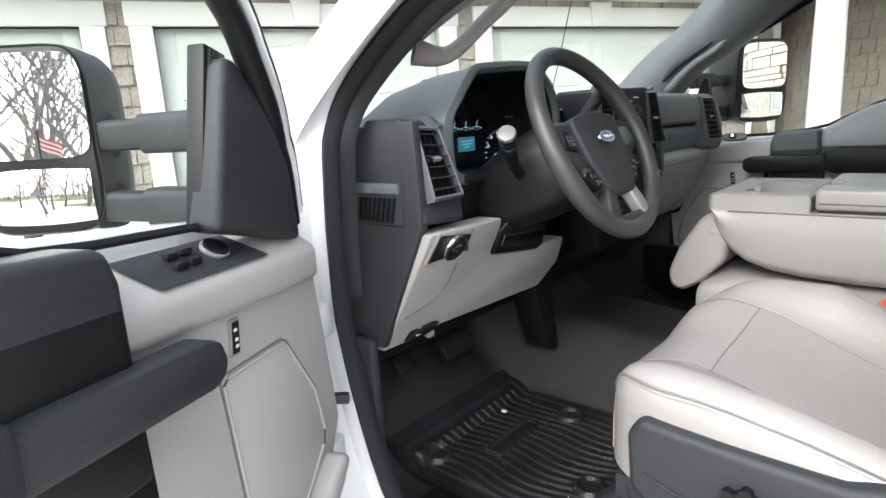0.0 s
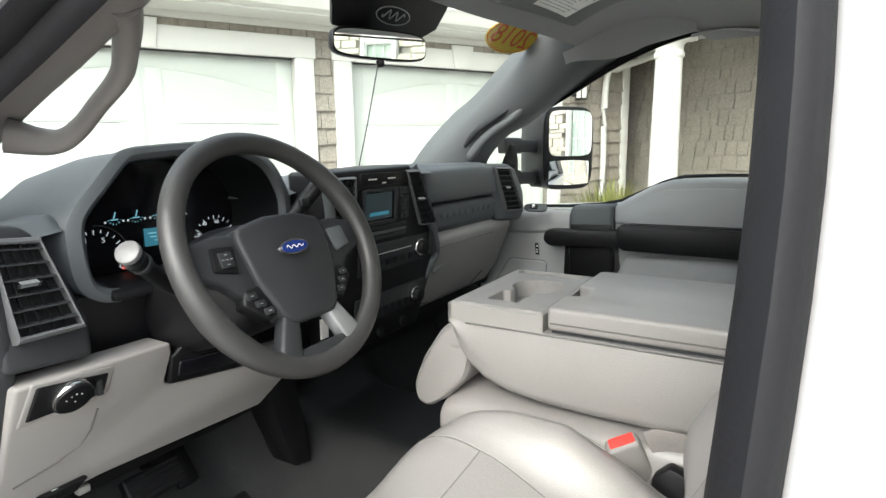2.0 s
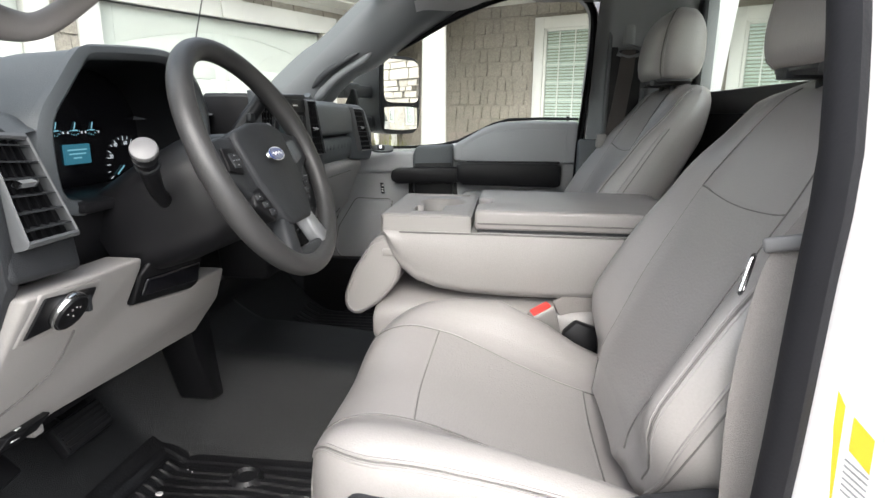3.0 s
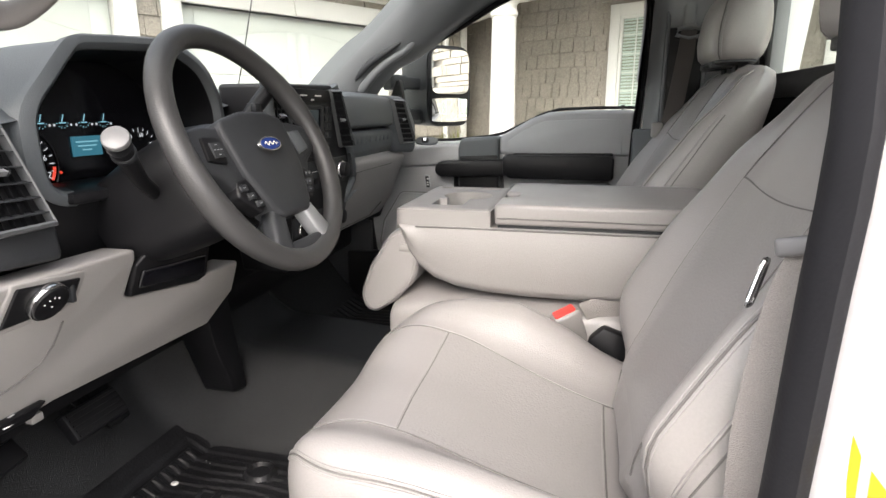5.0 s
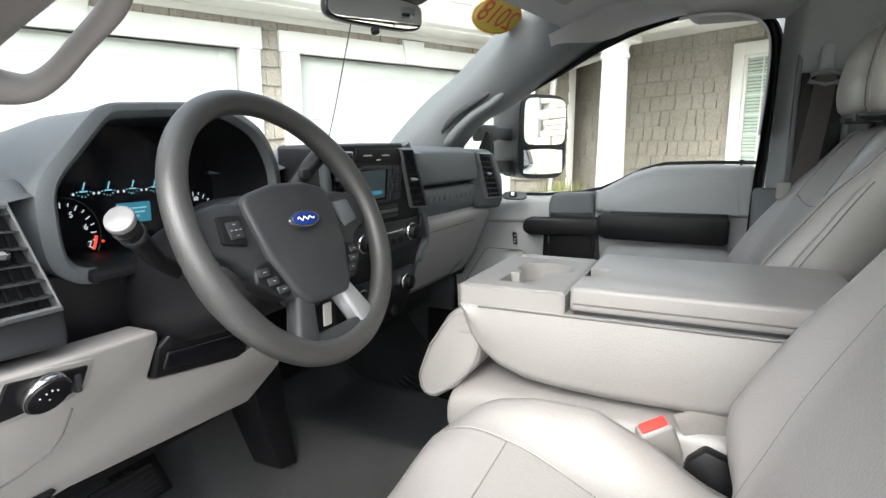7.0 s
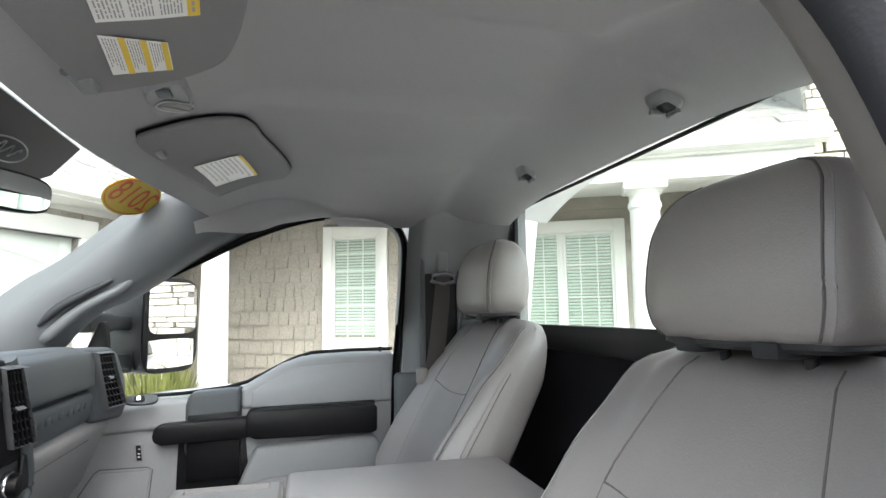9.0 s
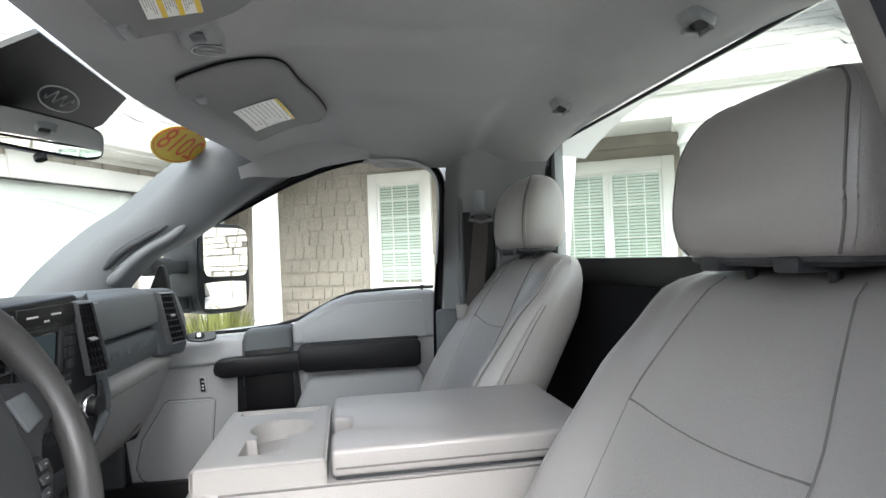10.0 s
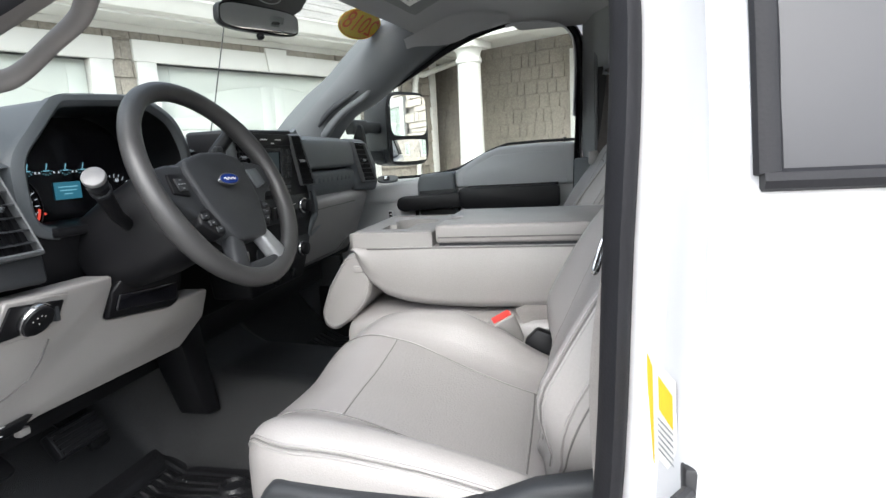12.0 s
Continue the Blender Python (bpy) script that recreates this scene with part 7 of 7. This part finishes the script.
def visor(name, label, outline, hinge):
    v = thing(name, label, "sun visor", at=(hinge[0], hinge[1], 1.99), group="sun visors")
    mid = Vector(hinge)
    rim = [p.xy for p in curve([(x, y, 0) for x, y in outline + outline[:1]], 60)[:-1]]
    rings = []
    for k, drop in ((0.02, 0.0195), (0.15, 0.0195), (0.3, 0.0195), (0.45, 0.0195), (0.6, 0.0195), (0.75, 0.0195), (0.87, 0.0195), (0.95, 0.0190), (0.99, 0.0175), (1.0, 0.0140), (0.995, 0.010), (0.97, 0.006)):
        rings.append([(lerp(mid.x, p.x, k), lerp(mid.y, p.y, k), under(lerp(mid.x, p.x, k), lerp(mid.y, p.y, k), drop)) for p in rim])
    part("blade", loft(rings, cap=False), VISOR_M, v, angle=60)
    # black rim sheet in place of the shade the visor throws on the headliner
    part("shadow_gap", loft([[(lerp(mid.x, p.x, k), lerp(mid.y, p.y, k), under(lerp(mid.x, p.x, k), lerp(mid.y, p.y, k), 0.005)) for p in rim] for k in (0.9, 1.012)], cap=False), BLACK_PL, v)
    return v


def text_bars(quad, rows, drop, parent, mat=INK, seed=1, fill=0.8, ragged=0.25):
    """Unreadable lines of print as bars on a label. Lines run from the first corner to the second."""
    a, b_, c, d = [Vector(p) for p in quad]
    rnd = random.Random(seed)
    bars = bmesh.new()
    for k in range(rows):
        t, t2 = (k + 0.5) / (rows + 0.5), (k + 0.95) / (rows + 0.5)
        s = 0.05
        end = 0.05 + fill * rnd.uniform(1 - ragged, 1.08)
        while s < end:
            s1 = min(end, s + rnd.uniform(0.04, 0.13))
            vs = []
            for ss, tt in ((s, t), (s1, t), (s1, t2), (s, t2)):
                p = a.lerp(b_, ss).lerp(d.lerp(c, ss), tt)
                vs.append(bars.verts.new((p.x, p.y, under(p.x, p.y, drop))))
            bars.faces.new(vs)
            s = s1 + 0.018
    return part("fine_print", bars, mat, parent)


dv = visor("driver_sun_visor", "grey driver visor with large warning labels", [(-0.20, 0.425), (-0.24, 0.432), (-0.42, 0.425), (-0.60, 0.40), (-0.63, 0.37), (-0.62, 0.22), (-0.59, 0.205), (-0.46, 0.215), (-0.31, 0.235), (-0.215, 0.258), (-0.175, 0.285), (-0.175, 0.35)], (-0.39, 0.32))
L = [Vector(p) for p in ((-0.385, 0.369), (-0.338, 0.281), (-0.531, 0.257), (-0.548, 0.345))]
wl = part("warning_label", sheet(L, 0.0225), PAPER, dv, "white warning label with yellow band")
part("yellow_band", sheet([L[0].lerp(L[1], 0.87), L[1], L[2], L[3].lerp(L[2], 0.87)], 0.0230), YELLOW, wl)
for k, (x0, x1) in enumerate(((0.02, 0.29), (0.31, 0.56), (0.59, 0.84))):
    text_bars([L[0].lerp(L[1], x0), L[3].lerp(L[2], x0), L[3].lerp(L[2], x1), L[0].lerp(L[1], x1)], 7, 0.0230, wl, INK, 30 + k, 0.9)
text_bars([L[0].lerp(L[1], 0.885), L[3].lerp(L[2], 0.885), L[3].lerp(L[2], 0.985), L[0].lerp(L[1], 0.985)], 1, 0.0234, wl, INK, 41, 0.7)
rc_ = Vector((-0.500, 0.284))
rng = [(rc_.x + 0.017 * math.cos(a), rc_.y + 0.014 * math.sin(a), under(rc_.x + 0.017 * math.cos(a), rc_.y + 0.014 * math.sin(a), 0.0245)) for a in [2 * math.pi * k / 24 for k in range(24)]]
part("ban_field", loft([[(lerp(rc_.x, p[0], k), lerp(rc_.y, p[1], k), under(lerp(rc_.x, p[0], k), lerp(rc_.y, p[1], k), 0.0234)) for p in rng] for k in (0.05, 1.05)], cap=False), PAPER, wl)
part("ban_ring", tube(rng, 0.0024, 4, closed=True), RED, wl, "red no-entry ring")
part("ban_bar", tube([(rc_.x - 0.012, rc_.y + 0.009, under(*rc_, 0.0245)), (rc_.x + 0.012, rc_.y - 0.009, under(*rc_, 0.0245))], 0.0022, 4), RED, wl)
S = [Vector(p) for p in ((-0.358, 0.376), (-0.296, 0.322), (-0.219, 0.330), (-0.251, 0.390))]
sl = part("small_label", sheet(S, 0.0225), PAPER, dv, "small white and yellow label")
for t in (0.31, 0.62, 0.94):
    part("yellow_bar", sheet([S[0].lerp(S[1], t - 0.05), S[0].lerp(S[1], t + 0.05), S[3].lerp(S[2], t + 0.05), S[3].lerp(S[2], t - 0.05)], 0.0230), YELLOW, sl)
for t in (0.02, 0.36, 0.68):
    text_bars([S[0].lerp(S[1], t), S[3].lerp(S[2], t), S[3].lerp(S[2], t + 0.22), S[0].lerp(S[1], t + 0.22)], 5, 0.0230, sl, INK, int(50 + 9 * t), 0.8)
part("visor_clip", box(-0.255, -0.215, 0.412, 0.428, under(-0.24, 0.42, 0.026), under(-0.24, 0.42, 0.0), 0.005), MID_PL, dv, "grey clip")
part("visor_rod", tube([(-0.205, 0.435, under(-0.2, 0.435, 0.012)), (-0.27, 0.434, under(-0.27, 0.434, 0.012))], 0.006, 8), MID_PL, dv)
pv = visor("passenger_sun_visor", "grey passenger visor with a white label", [(0.0, 0.425), (0.06, 0.43), (0.25, 0.405), (0.42, 0.375), (0.465, 0.362), (0.480, 0.345), (0.450, 0.22), (0.43, 0.20), (0.39, 0.187), (0.30, 0.205), (0.192, 0.236), (0.10, 0.252), (0.05, 0.28), (0.008, 0.345), (-0.002, 0.40)], (0.21, 0.31))
P = [Vector(p) for p in ((0.226, 0.375), (0.398, 0.354), (0.395, 0.262), (0.238, 0.287))]
pl = part("paper_label", sheet(P, 0.0225), PAPER, pv, "white label with fine print")
text_bars([P[0].lerp(P[3], 0.06), P[1].lerp(P[2], 0.06), P[1].lerp(P[2], 0.9), P[0].lerp(P[3], 0.9)], 8, 0.0230, pl, SILVER, 9, 0.85)
part("yellow_edge", sheet([P[0].lerp(P[3], 0.93), P[1].lerp(P[2], 0.93), P[2], P[3]], 0.0230), YELLOW, pl)
part("visor_clip", box(0.080, 0.118, 0.400, 0.416, under(0.1, 0.407, 0.026), under(0.1, 0.407, 0.0), 0.005), MID_PL, pv)
lamp = thing("dome_lamp", "grey dome lamp with a clear lens on the headliner", "lamp", at=(-0.065, 0.365, 2.0))
LX, LY = -0.100, 0.358
part("bezel", loft([[(p.x, p.y, under(p.x, p.y, h)) for p in superring((LX, LY, 0), (0.060 * k, 0, 0), (0, 0.026 * k, 0), 28, 4)] for h, k in ((-0.004, 1.08), (0.006, 1.0), (0.013, 0.92), (0.011, 0.84))]), MID_PL, lamp, "grey plastic bezel", angle=40)
LA, LB = Vector((0.85, -0.52, 0)), Vector((0.52, 0.85, 0))
part("lens", loft([[(p.x, p.y, under(p.x, p.y, h)) for p in superring((LX + 0.026, LY - 0.004, 0), LA * 0.034 * k, LB * 0.012 * k, 24, 2.4)] for h, k in ((0.011, 1.0), (0.016, 0.85))]), CAP_PL, lamp, "clear ribbed lens")
part("lens_rim", tube([(p.x, p.y, under(p.x, p.y, 0.0135)) for p in superring((LX + 0.026, LY - 0.004, 0), LA * 0.035, LB * 0.013, 24, 2.4)], 0.0016, 5, closed=True), SILVER, lamp)
part("lens_bar", tube([(LX + 0.026 + LA.x * q, LY - 0.004 + LA.y * q, under(LX + 0.026 + LA.x * q, LY - 0.004 + LA.y * q, 0.017)) for q in (-0.026, 0, 0.026)], 0.0014, 5), SILVER, lamp)
part("button_plate", box(LX - 0.046, LX - 0.018, LY - 0.010, LY + 0.012, under(LX, LY, 0.016), under(LX, LY, 0.010), 0.003), SLATE_PL, lamp)
for hx, hy in ((-0.275, -0.352), (0.217, -0.338)):
    hk = thing("coat_hook", "grey plastic coat hook on the headliner", "hook", at=(hx, hy, 1.98), group="coat hooks")
    part("base", loft([[(p.x, p.y, under(p.x, p.y, h)) for p in superring((hx, hy, 0), (0.027 * k, 0, 0), (0, 0.018 * k, 0), 20, 4)] for h, k in ((-0.004, 1.05), (0.006, 1.0), (0.012, 0.8))]), MID_PL, hk, angle=40)
    part("well", loft([[(p.x, p.y, under(p.x, p.y, h)) for p in superring((hx - 0.003, hy - 0.002, 0), (0.016 * k, 0, 0), (0, 0.009 * k, 0), 20, 4)] for h, k in ((0.0115, 1.0), (0.0125, 0.95))]), BLACK_PL, hk)
    z = under(hx, hy, 0.012)
    part("hook_lip", tube([(hx - 0.017, hy - 0.010, z), (hx - 0.017, hy - 0.013, z - 0.010), (hx + 0.010, hy - 0.014, z - 0.011), (hx + 0.011, hy - 0.011, z)], 0.003, 8), MID_PL, hk)
    part("cap", box(hx + 0.013, hx + 0.025, hy - 0.011, hy + 0.010, z - 0.006, z + 0.003, 0.003), MID_PL, hk)

# belts
def seat_belt(side, dz):
    s = thing("seat_belt", "grey-brown seat belt hanging on the pillar" if side > 0 else "grey seat belt at the door pillar", "seat belt", at=(side * 0.8, -0.28, 1.8), group="seat belts")
    x = side * 0.735
    if side > 0:
        x = 0.700
        rim = bmesh.new()
        for y0, y1, z0, z1 in ((-0.318, -0.306, 1.46, 1.875), (-0.206, -0.194, 1.46, 1.875), (-0.318, -0.194, 1.875, 1.888)):
            box(x - 0.004, x + 0.03, y0, y1, z0, z1, 0.004, bm=rim)
        part("guide_frame", rim, PILLAR_SHADED, s, "grey frame of the belt slot")
        part("guide_slot", box(x + 0.006, x + 0.03, -0.306, -0.206, 1.46, 1.875, 0.002), BLACK_PL, s, "dark belt slot")
        part("slider", box(x - 0.016, x + 0.006, -0.276, -0.240, 1.775, 1.866, 0.009, 3), MID_PL, s, "grey height slider")
        part("ring", tube([(x - 0.014, -0.222, 1.762), (x - 0.020, -0.226, 1.777), (x - 0.018, -0.258, 1.786), (x - 0.016, -0.292, 1.777), (x - 0.014, -0.296, 1.760), (x - 0.016, -0.258, 1.752)], 0.006, 8, closed=True), MID_PL, s)
        part("webbing", loft([[(x - 0.018 + o, y0, z), (x - 0.018 + o, y1, z), (x - 0.015 + o, y1, z), (x - 0.015 + o, y0, z)] for o, y0, y1, z in ((0, -0.236, -0.280, 1.775), (-0.006, -0.228, -0.276, 1.70), (-0.010, -0.212, -0.262, 1.58), (-0.006, -0.192, -0.240, 1.46), (0.0, -0.17, -0.215, 1.2))]), BELT_DARK, s, "grey-brown webbing")
        part("tongue", box(x - 0.036, x - 0.014, -0.205, -0.172, 1.462, 1.508, 0.006), LIGHT_PL, s, "grey latch tongue")
    else:
        path = curve([(-0.715, -0.285, 1.80), (-0.722, -0.235, 1.60), (-0.730, -0.175, 1.485), (-0.738, -0.140, 1.432), (-0.745, -0.124, 1.37), (-0.752, -0.114, 1.28), (-0.755, -0.116, 1.18), (-0.752, -0.125, 1.08), (-0.750, -0.14, 0.98)], 44)
        rows = []
        for p in path:
            q = [p + Vector((-0.014, -0.040, -0.004)) * (k / 14) + Vector((-0.0003, 0.0001, 0)) * (k % 2) for k in range(15)]
            rows.append(q + [v + Vector((0.0016, -0.0004, 0)) for v in q[::-1]])
        part("webbing", loft(rows), BELT, s, "grey ribbed webbing", angle=15)
        link = []
        for k in range(24):
            a = 2 * math.pi * k / 24
            w = math.copysign(abs(math.cos(a)) ** 0.5, math.cos(a)) * 0.010
            h = math.copysign(abs(math.sin(a)) ** 0.6, math.sin(a)) * 0.026
            link.append(Vector((-0.722, -0.128, 1.408)) + Vector((0.80, -0.60, 0)) * w * 0.5 + Vector((0.25, -0.30, 0.92)) * h * 0.8)
        tg = part("tongue", tube(link, 0.0024, 8, closed=True), CHROME, s, "bright metal latch tongue")
        grip = box(-0.024, 0.024, -0.005, 0.005, -0.008, 0.008, 0.004, 3)
        grip.transform(pose(-0.744, -0.155, 1.447, 10, 14, 70))
        part("tongue_grip", grip, CAP_PL, tg, "grey plastic grip")


seat_belt(1, 0)
seat_belt(-1, 0)
part("pillar_cover_low", box(0.755, 0.80, -0.34, -0.125, 0.95, 1.485, 0.012), SLATE_PL, truck, "dark lower pillar cover")
part("airbag_tab", box(0.715, 0.735, -0.32, -0.27, 1.925, 1.938, 0.003), MID_PL, truck)
# door latch striker and the label on the jamb
stk = thing("door_striker", "black steel latch striker on the white pillar", "striker", at=(-0.9, -0.16, 1.2))
part("plate", box(-0.905, -0.885, -0.200, -0.182, 1.175, 1.265, 0.004), IRON, stk)
part("loop", tube([(-0.905, -0.185, 1.245), (-0.93, -0.165, 1.243), (-0.935, -0.15, 1.225), (-0.93, -0.15, 1.205), (-0.905, -0.175, 1.200)], 0.006, 8), IRON, stk)
lab = thing("jamb_label", "white and yellow tyre label on the pillar", "label", at=(-0.905, -0.185, 1.32))


def jamb_at(t, z, o):
    """A place on the painted pillar face: t across it, from the seal outwards."""
    return (lerp(-0.826, -0.872, t), lerp(-0.150, -0.176, t) + 0.03 * (z - 1.35) + o, z)


for nm, mat, t0, t1, z0, z1, o in (("label_sheet", PAPER, 0.54, 1.20, 1.252, 1.342, 0.003), ("yellow_strip", YELLOW, 0.52, 0.66, 1.252, 1.345, 0.004), ("yellow_block", YELLOW, 0.80, 1.14, 1.297, 1.328, 0.004)):
    part(nm, patch(lambda u, v: jamb_at(lerp(t0, t1, u), lerp(z0, z1, v) - 0.012 * u, o), 2, 3), mat, lab)
ln = bmesh.new()
for k in range(6):
    z = 1.258 + 0.0058 * k
    vs = [ln.verts.new(jamb_at(t, zz, 0.004)) for t, zz in ((0.76, z), (1.14, z - 0.007), (1.14, z - 0.005), (0.76, z + 0.002))]
    ln.faces.new(vs)
part("fine_print", ln, SILVER, lab, kind="stuff")
